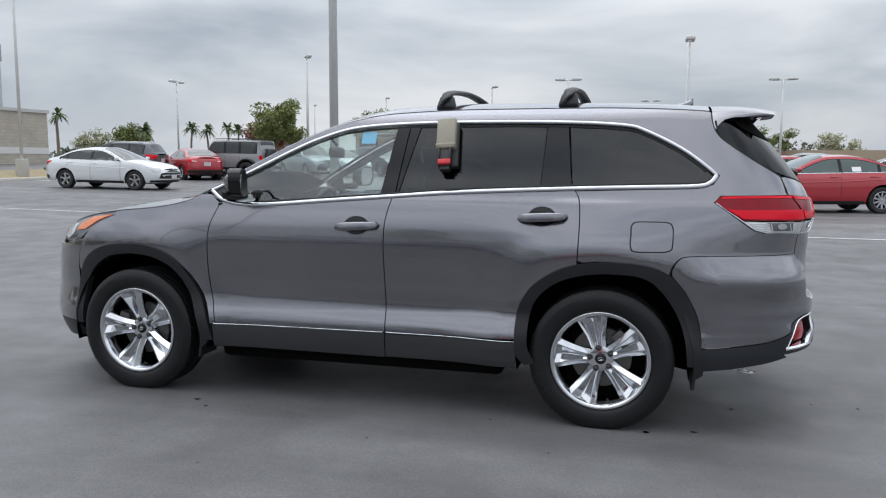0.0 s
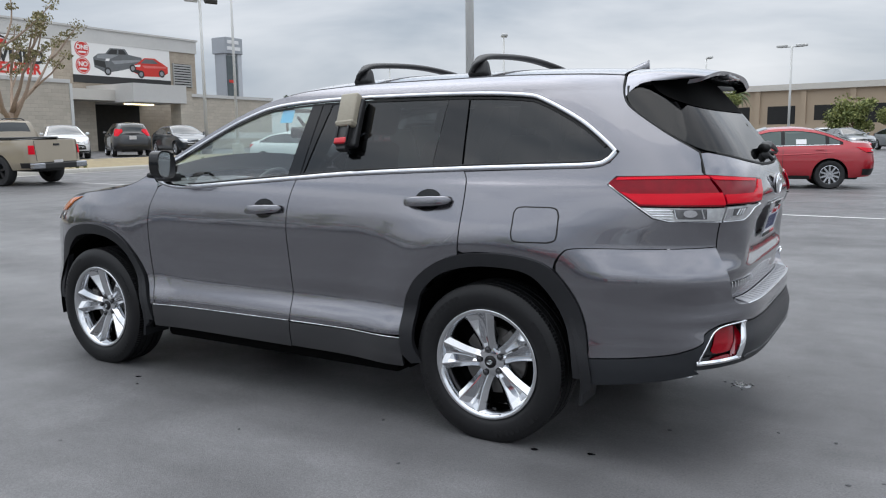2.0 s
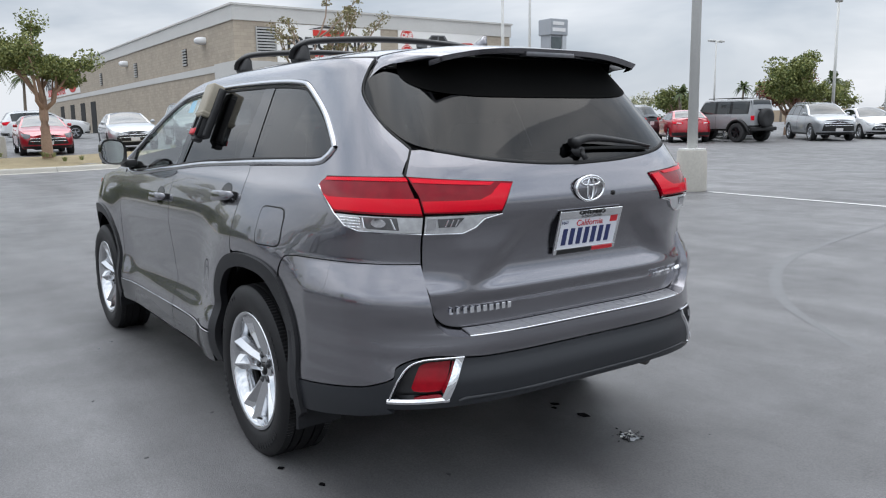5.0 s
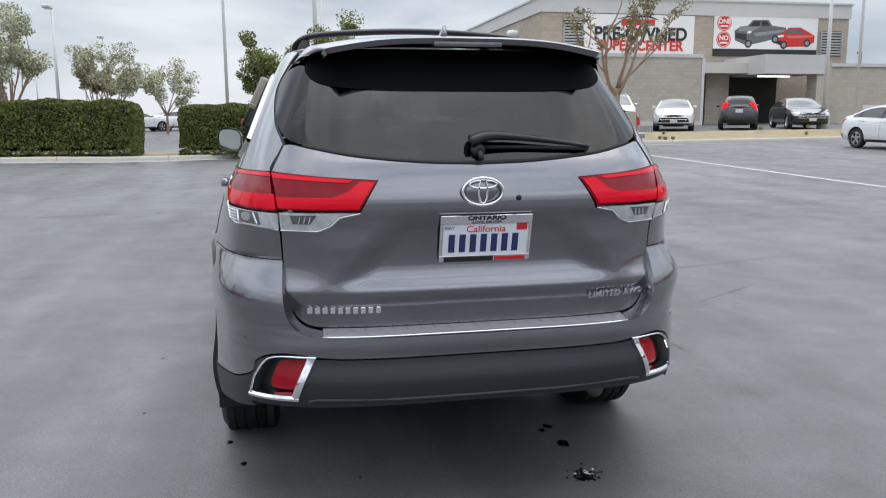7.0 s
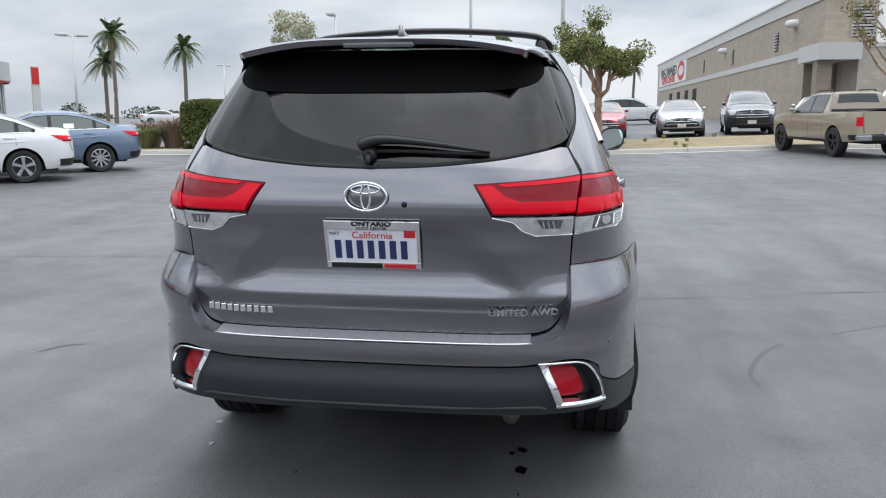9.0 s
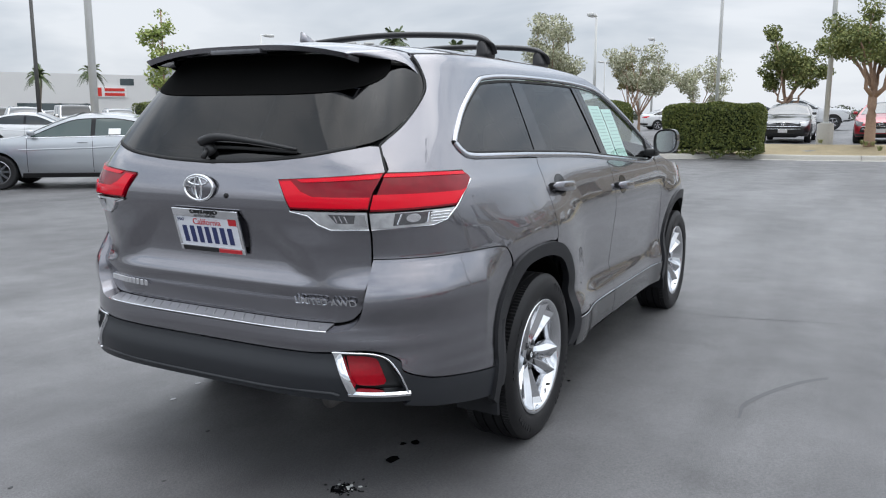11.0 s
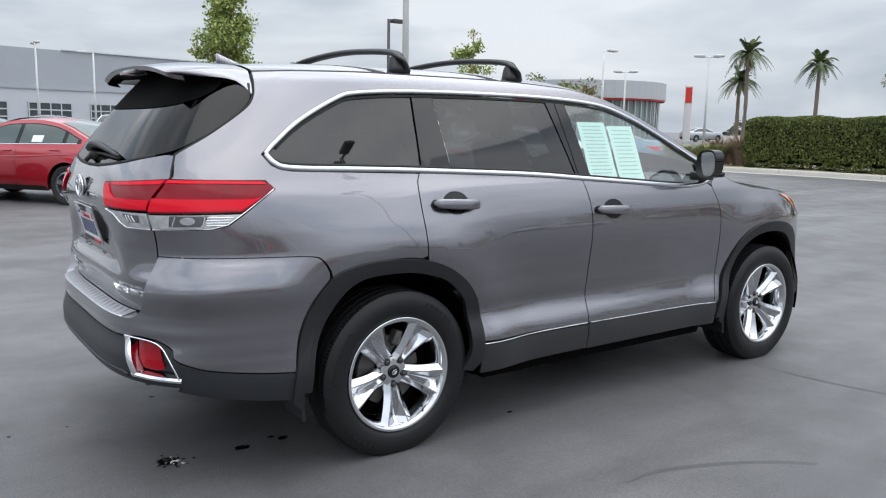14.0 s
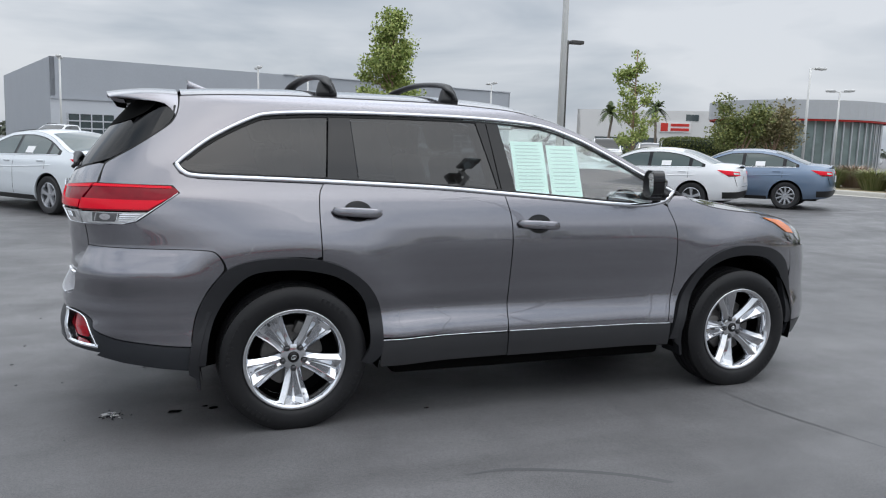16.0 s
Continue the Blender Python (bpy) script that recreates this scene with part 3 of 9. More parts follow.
def sheet(name, nu, nv, f, material, parent=None, label="", thick=0.0):
    """A grid of f(i/nu, j/nv)."""
    vs = [f(i / nu, j / nv) for i in range(nu + 1) for j in range(nv + 1)]
    fs = [(i * (nv + 1) + j, (i + 1) * (nv + 1) + j, (i + 1) * (nv + 1) + j + 1, i * (nv + 1) + j + 1) for i in range(nu) for j in range(nv)]
    if thick:
        n = len(vs)
        vs += [(x, y, z - thick) for x, y, z in vs]
        rim = [i * (nv + 1) for i in range(nu)] + [nu * (nv + 1) + j for j in range(nv)] + [i * (nv + 1) + nv for i in range(nu, 0, -1)] + [j for j in range(nv, 0, -1)]
        fs += [tuple(i + n for i in q)[::-1] for q in fs]
        fs += [(a, b, b + n, a + n) for a, b in zip(rim, rim[1:] + rim[:1])]
    ob = mesh_ob(name, vs, fs, material, parent, label)
    if thick:
        ob.data.set_sharp_from_angle(angle=radians(45))
    return ob


def text_mesh(name, body, size, m, material, parent=None, label="", depth=0.002, align="CENTER", bold=0.0, stretch=1.0):
    cu = bpy.data.curves.new(name, "FONT")
    cu.body, cu.size, cu.extrude, cu.align_x, cu.align_y, cu.offset = body, size, depth, align, "CENTER", bold
    tmp = bpy.data.objects.new(name, cu)
    scene.collection.objects.link(tmp)
    dg = bpy.context.evaluated_depsgraph_get()
    me = bpy.data.meshes.new_from_object(tmp.evaluated_get(dg))
    bpy.data.objects.remove(tmp)
    bpy.data.curves.remove(cu)
    me.transform(Matrix.Diagonal((stretch, 1, 1, 1)))
    me.transform(m)
    me.materials.clear()
    me.materials.append(material)
    ob = new(name, me)
    if parent:
        ob.parent = parent
    if label:
        ob["label"] = label
    return ob


# ---- the grey three-row SUV ----
HUB_X, HUB_Z, TYRE_R = 1.395, 0.372, 0.376
SMOOTH = lambda k: k * k * (3 - 2 * k)  # noqa: E731
FLARE = spline([0.40, 0.475, 0.53, 0.60, 0.66, 0.72, 0.78, 0.815, 0.86, 0.90, 0.934, 0.97], [0, 0.06, 0.50, 1.18, 1.40, 1.52, 1.58, 1.46, 0.97, 0.43, 0.03, 0])
SIDES = dict(
    zb=[0.20, 0.30, 0.37, 0.43, 0.47, 0.51, 0.555, 0.62, 0.70, 0.80, 0.93, 1.01, 1.08, 1.17, 1.22, 1.35, 1.49, 1.60, 1.66, 1.72],
    yb=[0.890, 0.918, 0.930, 0.934, 0.931, 0.922, 0.909, 0.899, 0.901, 0.911, 0.922, 0.916, 0.902, 0.875, 0.850, 0.795, 0.732, 0.680, 0.648, 0.585],
    zf=[0.20, 0.30, 0.45, 0.70, 0.85, 0.95, 1.02, 1.10, 1.2],
    xf=[-2.22, -2.31, -2.36, -2.355, -2.32, -2.24, -2.15, -2.00, -1.8],
    n_front=2.9,
    form=lambda x, z: -0.013 * min(1, max(0, (x + 0.75) / 1.3)) ** 1.2 * min(1, max(0, (1.75 - x) / 0.3)) * math.exp(-(((z - 0.585) / 0.062) ** 2)),
    bumps=((-HUB_X, HUB_Z, 0.50, 0.16, 0.030), (HUB_X, HUB_Z, 0.53, 0.19, 0.043)),
)
UPPER_Z = [0.94, 1.02, 1.08, 1.105, 1.13, 1.20, 1.255, 1.30, 1.45, 1.62, 1.70]
UPPER_X = [2.425, 2.440, 2.468, 2.478, 2.479, 2.460, 2.437, 2.408, 2.30, 2.155, 2.08]
UPPER_N = ([0.94, 1.11, 1.20, 1.30, 1.45, 1.70], [4.4, 4.4, 4.52, 4.5, 4.35, 4.2])
# Body and bumper: the bumper stands out round the corners.
SUV = Shape(
    zr=[0.20, 0.32, 0.42, 0.52, 0.605, 0.645, 0.685, 0.71, 0.76, 0.82, 0.865, 0.905] + UPPER_Z,
    xr=[2.36, 2.43, 2.495, 2.512, 2.490, 2.498, 2.495, 2.488, 2.479, 2.465, 2.447, 2.431] + UPPER_X,
    n_rear=spline([0.3, 0.46, 0.60, 0.68, 0.80, 0.90] + UPPER_N[0], [4.3, 4.4, 4.7, 4.5, 5.0, 4.6] + UPPER_N[1]),
    flare=lambda x, z: 0.024 * min(1, max(0, (x - 1.74) / 0.22)) ** 1.5 * FLARE(z),
    **SIDES,
)
# Tailgate: set in behind the bumper, with the plate's hollow, wider at its foot.
HOLLOW = spline([0.80, 0.826, 0.876, 0.92, 0.97, 1.02, 1.08, 1.10], [0, 0, 0.022, 0.030, 0.030, 0.020, 0.001, 0])
GATE = Shape(
    zr=[0.60, 0.702, 0.76, 0.80, 0.826, 0.876, 0.915] + UPPER_Z,
    xr=[2.43, 2.430, 2.434, 2.449, 2.456, 2.432, 2.424] + UPPER_X,
    n_rear=spline([0.60, 0.80] + UPPER_N[0], [4.5, 4.5] + UPPER_N[1]),
    flare=lambda x, z: 0.0,
    dent=lambda y, z: max(0.0, HOLLOW(z)) * SMOOTH(min(1, max(0, (abs(y) - 0.19 - (1.09 - z) * 0.86) / 0.15))) * SMOOTH(min(1, max(0, (0.68 - abs(y)) / 0.20))),
    **SIDES,
)
# Half width of the tailgate's edge by height.
SEAM = spline([0.738, 0.77, 0.813, 0.856, 0.90, 0.94, 1.04, 1.11, 1.20, 1.24], [0.635, 0.650, 0.662, 0.669, 0.671, 0.672, 0.676, 0.680, 0.692, 0.700])
# Height of the upper edge of the sides along the car, and the crown of hood, windscreen and roof over it.
EDGE = spline([-2.35, -2.1, -1.80, -1.53, -1.26, -1.05, -0.95, -0.82, -0.68, -0.55, -0.42, -0.27, -0.10, 0.18, 0.70, 1.28, 1.72, 1.92], [0.90, 0.985, 1.055, 1.096, 1.122, 1.165, 1.215, 1.29, 1.365, 1.435, 1.50, 1.565, 1.625, 1.672, 1.692, 1.692, 1.680, 1.668])
CROWN = spline([-2.35, -1.9, -1.3, -1.0, -0.7, -0.3, 0.1, 0.8, 1.9], [0.02, 0.04, 0.055, 0.09, 0.115, 0.09, 0.066, 0.056, 0.048])


def suv_top(x, v):
    z = EDGE(x)
    w = SUV.width(x, z) - 0.004
    return (x, w * v, z + CROWN(x) * (1 - abs(v) ** (2.3 + 1.5 * min(1, max(0, x + 0.2)))))


def arch(cx, r, a0, a1, n=24, sx=1.0):
    """An arc of a wheel opening, from angle a0 to a1, in degrees over the rear horizon."""
    return [(cx + sx * r * math.cos(radians(a0 + (a1 - a0) * k / n)), HUB_Z + r * math.sin(radians(a0 + (a1 - a0) * k / n))) for k in range(n + 1)]


def suv_wheel(parent, x, s, turn=0.0):
    """Tyre with tread, five twin-facet spokes, brake, nuts and cap; s: side of the car."""
    w = new("wheel")
    w.parent = parent
    w.matrix_local = pose(x, s * 0.832, HUB_Z - 0.006, 0, 0, 0 if s > 0 else 180) @ Matrix.Rotation(radians(turn), 4, "Y")
    tagged(w, "polished five-spoke wheel with black tyre")
    # tyre, outer face towards +y
    half, R, seg = 0.122, TYRE_R, 288
    prof = [(0.259, 0.100), (0.266, 0.110), (0.287, 0.119), (0.318, 0.1225), (0.344, 0.118), (0.362, 0.107)]
    tread = []
    for k, (a, b) in enumerate(((0.098, 0.070), (0.060, 0.030), (0.021, -0.021), (-0.030, -0.060), (-0.070, -0.098))):
        tread += [(R - 0.0015 * (k in (0, 4)), a), (R, b)]
        if k < 4:
            nxt = ((0.060), (0.021), (-0.030), (-0.070))[k]
            tread += [(R - 0.009, b - 0.001), (R - 0.009, nxt + 0.001)]
    full = prof + tread + [(r, -y) for r, y in reversed(prof)]
    vs, fs = lathe(full, seg)
    n = len(full)
    cut = {k for k in range(n) if full[k][0] > R - 0.005 and abs(full[k][1]) > 0.055} | {5, n - 6}
    vs = [Vector(v) for v in vs]
    for i in range(seg):
        if i % 2 == 0:
            for k in cut:
                v = vs[i * n + k]
                rr = math.hypot(v.x, v.z)
                q = (rr - (0.0025 if k in (5, n - 6) else 0.005)) / rr
                vs[i * n + k] = Vector((v.x * q, v.y, v.z * q))
    tyre = mesh_ob("tyre", vs, [f[::-1] for f in fs], RUBBER, w, "black all-season tyre")
    tyre.data.set_sharp_from_angle(angle=radians(38))
    # raised blocks of moulded writing on the sidewall
    bm = bmesh.new()
    for a0, cnt in ((35, 9), (150, 6), (230, 9), (330, 6)):
        for k in range(cnt):
            a = radians(a0 + k * 5.2)
            q = Matrix.Rotation(-a, 4, "Y") @ Matrix.Translation((0.325, 0.1215, 0)) @ Matrix.Diagonal((0.026, 0.003, 0.017 if k % 3 else 0.012, 1))
            bmesh.ops.create_cube(bm, size=1.0, matrix=q)
    part("sidewall_writing", bm, RUBBER, w)["kind"] = "stuff"
    # rim barrel and lip
    lip = [(0.260, 0.102), (0.2605, 0.110), (0.256, 0.113), (0.243, 0.107), (0.238, 0.098), (0.228, 0.080), (0.222, 0.0), (0.222, -0.09), (0.252, -0.098), (0.260, -0.096)]
    vs, fs = lathe(lip, 72)
    mesh_ob("rim_barrel", vs, fs, RIM, w)
    vs, fs = lathe([(0.0, -0.028), (0.222, -0.028), (0.222, -0.033), (0.0, -0.033)], 48, closed=False)
    mesh_ob("brake_shield", vs, fs, UNDERSIDE, w)
    vs, fs = lathe([(0.05, 0.008), (0.158, 0.008), (0.160, 0.004), (0.160, -0.014), (0.05, -0.016)], 48)
    d = mesh_ob("brake_disc", vs, fs, IRON, w)
    d.data.set_sharp_from_angle(angle=radians(40))
    bm = box_bm(-0.055, 0.055, -0.02, 0.045, 0.112, 0.182, 0.012)
    bmesh.ops.rotate(bm, verts=bm.verts, matrix=Matrix.Rotation(radians(-60 if x > 0 else 60), 3, "Y"))
    part("brake_caliper", bm, IRON, w, smooth=True, sharp=40)
    # spokes: two bright ridges that part towards the rim, a sunken wedge between them, bevelled flanks outside
    stations = ((0.034, 0.028, 0.052, 0.0), (0.064, 0.040, 0.056, 0.003), (0.090, 0.043, 0.063, 0.016), (0.125, 0.050, 0.073, 0.030), (0.165, 0.062, 0.084, 0.038), (0.205, 0.075, 0.094, 0.034), (0.232, 0.085, 0.101, 0.020), (0.251, 0.093, 0.105, 0.003))
    for i in range(5):
        a = 2 * math.pi * i / 5 + math.pi / 2
        vs, fs = [], []
        for r, wid, top, val in stations:
            ridge = 0.36 + 0.26 * min(1, max(0, (r - 0.06) / 0.15))
            row = [(-wid - 0.006, top - 0.050), (-wid - 0.002, top - 0.026), (-wid + 0.001, top - 0.019), (-wid * ridge - 0.003, top), (-wid * ridge + 0.003, top - 0.0006), (-wid * ridge * 0.12, top - val), (0.0, top - val * 1.03)]
            row += [(-t, h) for t, h in reversed(row[:-1])]
            for t, h in row:
                vs.append((r * math.cos(a) - t * math.sin(a), h, r * math.sin(a) + t * math.cos(a)))
        m = 13
        for p in range(len(stations) - 1):
            for k in range(m - 1):
                fs.append((p * m + k, p * m + k + 1, (p + 1) * m + k + 1, (p + 1) * m + k))
        sp = mesh_ob("spoke", vs, fs, RIM, w)
        sp.data.set_sharp_from_angle(angle=radians(16))
    vs, fs = lathe([(0.0, 0.053), (0.052, 0.053), (0.066, 0.048), (0.070, 0.010), (0.0, 0.010)], 40, closed=False)
    h = mesh_ob("hub", vs, fs, RIM, w)
    h.data.set_sharp_from_angle(angle=radians(30))
    for i in range(5):
        a = 2 * math.pi * i / 5 + math.pi / 2
        vs, fs = lathe([(0.0, 0.088), (0.008, 0.088), (0.0105, 0.084), (0.0105, 0.060)], 8, closed=False)
        nut = mesh_ob("lug_nut", [(p[0] + 0.058 * math.cos(a), p[1] - 0.024, p[2] + 0.058 * math.sin(a)) for p in vs], fs, RIM_DARK, w)
        # flat black ring round the nut: shade of a recess that isn't modelled
        vs, fs = lathe([(0.0115, 0.0795), (0.0155, 0.0795)], 16, closed=False)
        mesh_ob("nut_recess_shade", [(p[0] + 0.058 * math.cos(a), p[1] - 0.0225, p[2] + 0.058 * math.sin(a)) for p in vs], fs, BLACK, w)
    vs, fs = lathe([(0.0, 0.064), (0.022, 0.063), (0.029, 0.059), (0.030, 0.044)], 32, closed=False)
    cap = mesh_ob("centre_cap", vs, fs, GLOSS_BLACK, w)
    oval_badge(cap, Matrix.Translation((0, 0.0645, 0)) @ Matrix.Rotation(radians(-90), 4, "X"), 0.030)
    # valve stem
    vs, fs = tube([(0.0, 0.092, -0.215), (0.0, 0.112, -0.204)], 0.005, 8)
    mesh_ob("valve", vs, fs, BLACK, w)


def ring_mesh(rx, ry, wid, depth, seg=40, cx=0.0, cy=0.0):
    vs, fs = [], []
    for i in range(seg):
        a = 2 * math.pi * i / seg
        c, s = math.cos(a), math.sin(a)
        for k, h in ((0.0, 0.0), (0.18, depth), (0.82, depth), (1.0, 0.0)):
            vs.append((cx + (rx - wid * k) * c, cy + (ry - wid * k) * s, h))
    for i in range(seg):
        j = (i + 1) % seg
        for k in range(3):
            fs.append((i * 4 + k, j * 4 + k, j * 4 + k + 1, i * 4 + k + 1))
    return vs, fs


def oval_badge(parent, m, w, name="badge"):
    """Chrome badge of interlaced ovals, w wide."""
    vs, fs = [], []
    for rx, ry, cx, cy, wid in ((0.5, 0.34, 0, 0, 0.065), (0.34, 0.115, 0, 0.16, 0.05), (0.125, 0.30, 0, 0.0, 0.05)):
        v, f = ring_mesh(rx * w, ry * w, wid * w, 0.035 * w, 40, cx * w, cy * w)
        fs += [tuple(i + len(vs) for i in q) for q in f]
        vs += v
    return mesh_ob(name, [m @ Vector(v) for v in vs], fs, CHROME, parent, "chrome oval badge")


def build_suv():
    car = thing("suv", Matrix.Identity(4), "grey metallic three-row SUV with chrome trim, standing on the asphalt", "car")
    S = SUV
    P, sd, rr = GREY_PAINT, SUV.side, SUV.rear
    # outlines shared by neighbouring panels, in side view (x, z) of one half
    dlo_top = crv([(-0.90, 1.222), (-0.823, 1.257), (-0.682, 1.325), (-0.564, 1.385), (-0.418, 1.458), (-0.269, 1.523), (-0.054, 1.586), (0.272, 1.611), (0.70, 1.617), (1.176, 1.611), (1.473, 1.593), (1.586, 1.563), (1.771, 1.468), (1.898, 1.375), (1.946, 1.332)])
    dlo_bot = crv([(1.946, 1.332), (1.915, 1.296), (1.846, 1.277), (1.55, 1.268), (1.229, 1.258), (0.614, 1.232), (0.224, 1.204), (-0.162, 1.175), (-0.588, 1.145), (-0.80, 1.165), (-0.90, 1.222)])
    belt = dlo_bot[::-1]

    def belt_z(x):
        return float(np.interp(x, [p[0] for p in belt if p[0] > -0.8], [p[1] for p in belt if p[0] > -0.8]))

    fa_out = arch(-HUB_X, 0.525, 8, 172, 24)
    fa_out = [(max(x, -1.86), z - 0.004) for x, z in fa_out]
    ra_out = arch(HUB_X, 0.515, 178, 10, 24)
    door_f = crv([(-0.838, 1.135), (-0.888, 1.02), (-0.902, 0.895), (-0.896, 0.725), (-0.865, 0.56), (-0.842, 0.445)])
    door_m = crv([(0.232, 1.203), (0.203, 1.08), (0.196, 0.95), (0.198, 0.771), (0.203, 0.60), (0.207, 0.447)])
    door_r = crv([(1.233, 1.256), (1.262, 1.20), (1.271, 1.10), (1.270, 0.98), (1.266, 0.876)])
    G = 0.0028
    SX = lambda y, z: (SUV.at(SUV.u_rear(y, z), z)[0], z)  # noqa: E731

    # dark inner shell that shows in the gaps
    shell = [(-2.1, 0.93), (-1.55, 1.02), (-0.9, 1.12)] + [(x, z - 0.02) for x, z in belt if x > -0.85] + [(2.02, 1.20), (2.05, 0.6), (1.95, 0.5)] + arch(HUB_X, 0.50, 10, 170, 20) + [(0.88, 0.34), (-0.86, 0.34)] + arch(-HUB_X, 0.49, 5, 175, 20) + [(-2.0, 0.40)]
    both("inner_shell", S, sd(shell), SEAL, car, off=-0.022, step=0.08, flange=0)

    # doors
    fd = [(x + G, z) for x, z in door_f] + [(-0.842 + G, 0.446), (0.207 - G, 0.450)] + [(x - G, z) for x, z in door_m[::-1]] + [(x, z - 0.012) for x, z in dlo_bot if -0.82 < x < 0.222]
    fdoors = both("front_door", S, sd(fd), P, car, step=0.016, label="grey painted front door")
    # rear door: cut by the wheel opening
    cut = crv([(0.958, 0.46), (0.966, 0.585), (0.993, 0.660), (1.058, 0.742), (1.180, 0.822), (1.262, 0.850)], 4)
    rd = [(x + G, z) for x, z in door_m] + cut + [(x - G, z) for x, z in door_r[::-1]] + [(x, z - 0.012) for x, z in dlo_bot if 0.24 < x < 1.225]
    rdoors = both("rear_door", S, sd(rd), P, car, step=0.016, label="grey painted rear door")
    for doors, x0, x1 in ((fdoors, -0.86, 0.207), (rdoors, 0.207, 0.955)):
        for d, s in zip(doors, (-1, 1)):
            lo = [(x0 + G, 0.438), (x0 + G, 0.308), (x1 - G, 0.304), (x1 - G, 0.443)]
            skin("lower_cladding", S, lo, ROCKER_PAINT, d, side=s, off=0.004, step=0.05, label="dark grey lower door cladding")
            ribbon("chrome_strip", S, [(x0 + 0.01 + (x1 - x0 - 0.02) * k / 12, 0.441 + 0.006 * (x0 > 0) + 0.006 * k / 12 * (x0 < 0)) for k in range(13)], 0.0034, CHROME, d, side=s, off=0.002, thick=0.003)
    both("rocker_panel", S, [(-0.88, 0.335), (-0.88, 0.285), (0.93, 0.285), (0.93, 0.335)], UNDERSIDE, car, off=-0.03, step=0.06)

    # fender
    fe_top = [(x, EDGE(x) - 0.006) for x in np.linspace(-0.97, -1.54, 12)]
    fe = [(-0.842 - G, 0.446)] + [(x - G, z) for x, z in door_f[::-1]] + [(-0.85, 1.16), (-0.90, 1.200)] + fe_top + [(-1.62, 1.045), (-1.74, 0.985), (-1.80, 0.93), (-1.845, 0.84), (-1.86, 0.74)]
    fe += [(x, z) for x, z in fa_out[::-1] if z < 0.9 and x > -1.85] + [(-0.872, 0.44)]
    both("front_fender", S, sd(fe), P, car, step=0.02, label="grey painted front fender")
    # front bumper, round the nose
    nose = [(-1.866, 0.735), (-1.85, 0.835), (-1.81, 0.912), (-1.90, 0.893), (-2.06, 0.86)]
    left = sd(nose) + [(-2.613, 0.84)]
    low = [(-2.613, 0.39)] + sd([(-2.10, 0.385), (-1.86, 0.39)])
    both("front_bumper", S, left + low, P, car, label="grey painted front bumper")
    both("front_lower_bumper", S, [(-2.613, 0.384)] + sd([(-2.10, 0.379), (-1.862, 0.384), (-1.80, 0.30), (-2.0, 0.275)]) + [(-2.613, 0.27)], LOWER_TRIM, car, label="dark grey lower bumper")
    both("grille", S, [(-2.613, 0.90), (-2.613, 0.845)] + sd([(-2.08, 0.865), (-2.10, 0.90)]), BLACK, car, off=-0.01)
    # headlamp with amber marker
    hl = crv([(-1.545, 1.072), (-1.70, 1.062), (-1.85, 1.028), (-1.97, 0.985), (-2.07, 0.955)], 4) + crv([(-2.09, 0.905), (-1.98, 0.885), (-1.86, 0.905), (-1.78, 0.955), (-1.66, 1.02), (-1.545, 1.068)], 4)
    for s in (-1, 1):
        h = skin("headlight", S, sd(hl), LENS_GREY, car, side=s, off=0.0, label="clear wraparound headlight")
        skin("amber_marker", S, sd([(-1.57, 1.066), (-1.74, 1.045), (-1.86, 1.00), (-1.90, 0.955), (-1.80, 0.97), (-1.68, 1.03)]), LENS_AMBER, h, side=s, off=0.006, step=0.04, flange=0.012, label="amber side marker")
        skin("reflector", S, sd([(-1.91, 1.00), (-2.05, 0.955), (-2.07, 0.915), (-1.98, 0.90), (-1.92, 0.94)]), LENS_CLEAR, h, side=s, off=0.006, step=0.04, flange=0.012)

    # roof side, A pillar, quarter panel
    rail = [(x, z + 0.012) for x, z in dlo_top if x < 1.90] + [(1.93, 1.362), (1.963, 1.332), (1.93, 1.285), (1.85, 1.263), (1.55, 1.254), (1.243, 1.244)]
    rail += [(x + G, z) for x, z in door_r if z < 1.235] + [(1.266 + G, 0.893)]
    rail += [(x, z + 0.006) for x, z in ra_out if x > 1.275 and x < 1.72] + crv([(1.735, 0.868), (1.762, 0.905), (1.81, 0.928), (2.0, 0.934), (2.25, 0.936)], 4)
    rail += [SX(SEAM(0.936) + 0.003, 0.936), SX(SEAM(1.0) + 0.003, 1.0), SX(SEAM(1.038) + 0.003, 1.038), (2.185, 1.044), (2.125, 1.059), (2.066, 1.101), (1.932, 1.196), (1.964, 1.232), SX(SEAM(1.236) + 0.003, 1.236)]
    rail += crv([SX(SEAM(1.245) + 0.003, 1.245), (2.2765, 1.285), (2.262, 1.325), (2.134, 1.404), (1.99, 1.503), (1.942, 1.553), (1.922, 1.610), (1.916, 1.662)], 4)
    rail += [(x, EDGE(x) - 0.004) for x in np.linspace(1.90, -0.93, 60)]
    both("quarter_panel", S, sd(rail), P, car, step=0.02, label="grey painted roof side and rear quarter panel")
    # fuel door on the left side
    fu = [(1.533, 1.03)] + crv([(1.532, 1.07), (1.545, 1.090), (1.575, 1.096)], 3) + crv([(1.70, 1.096), (1.728, 1.088), (1.740, 1.06)], 3) + crv([(1.739, 0.985), (1.732, 0.958), (1.70, 0.947)], 3) + crv([(1.575, 0.945), (1.540, 0.952), (1.530, 0.985)], 3)
    ribbon("fuel_door_gap", S, sd(fu), 0.007, SEAL, car, side=-1, off=0.0005, thick=0.0008, closed=True)
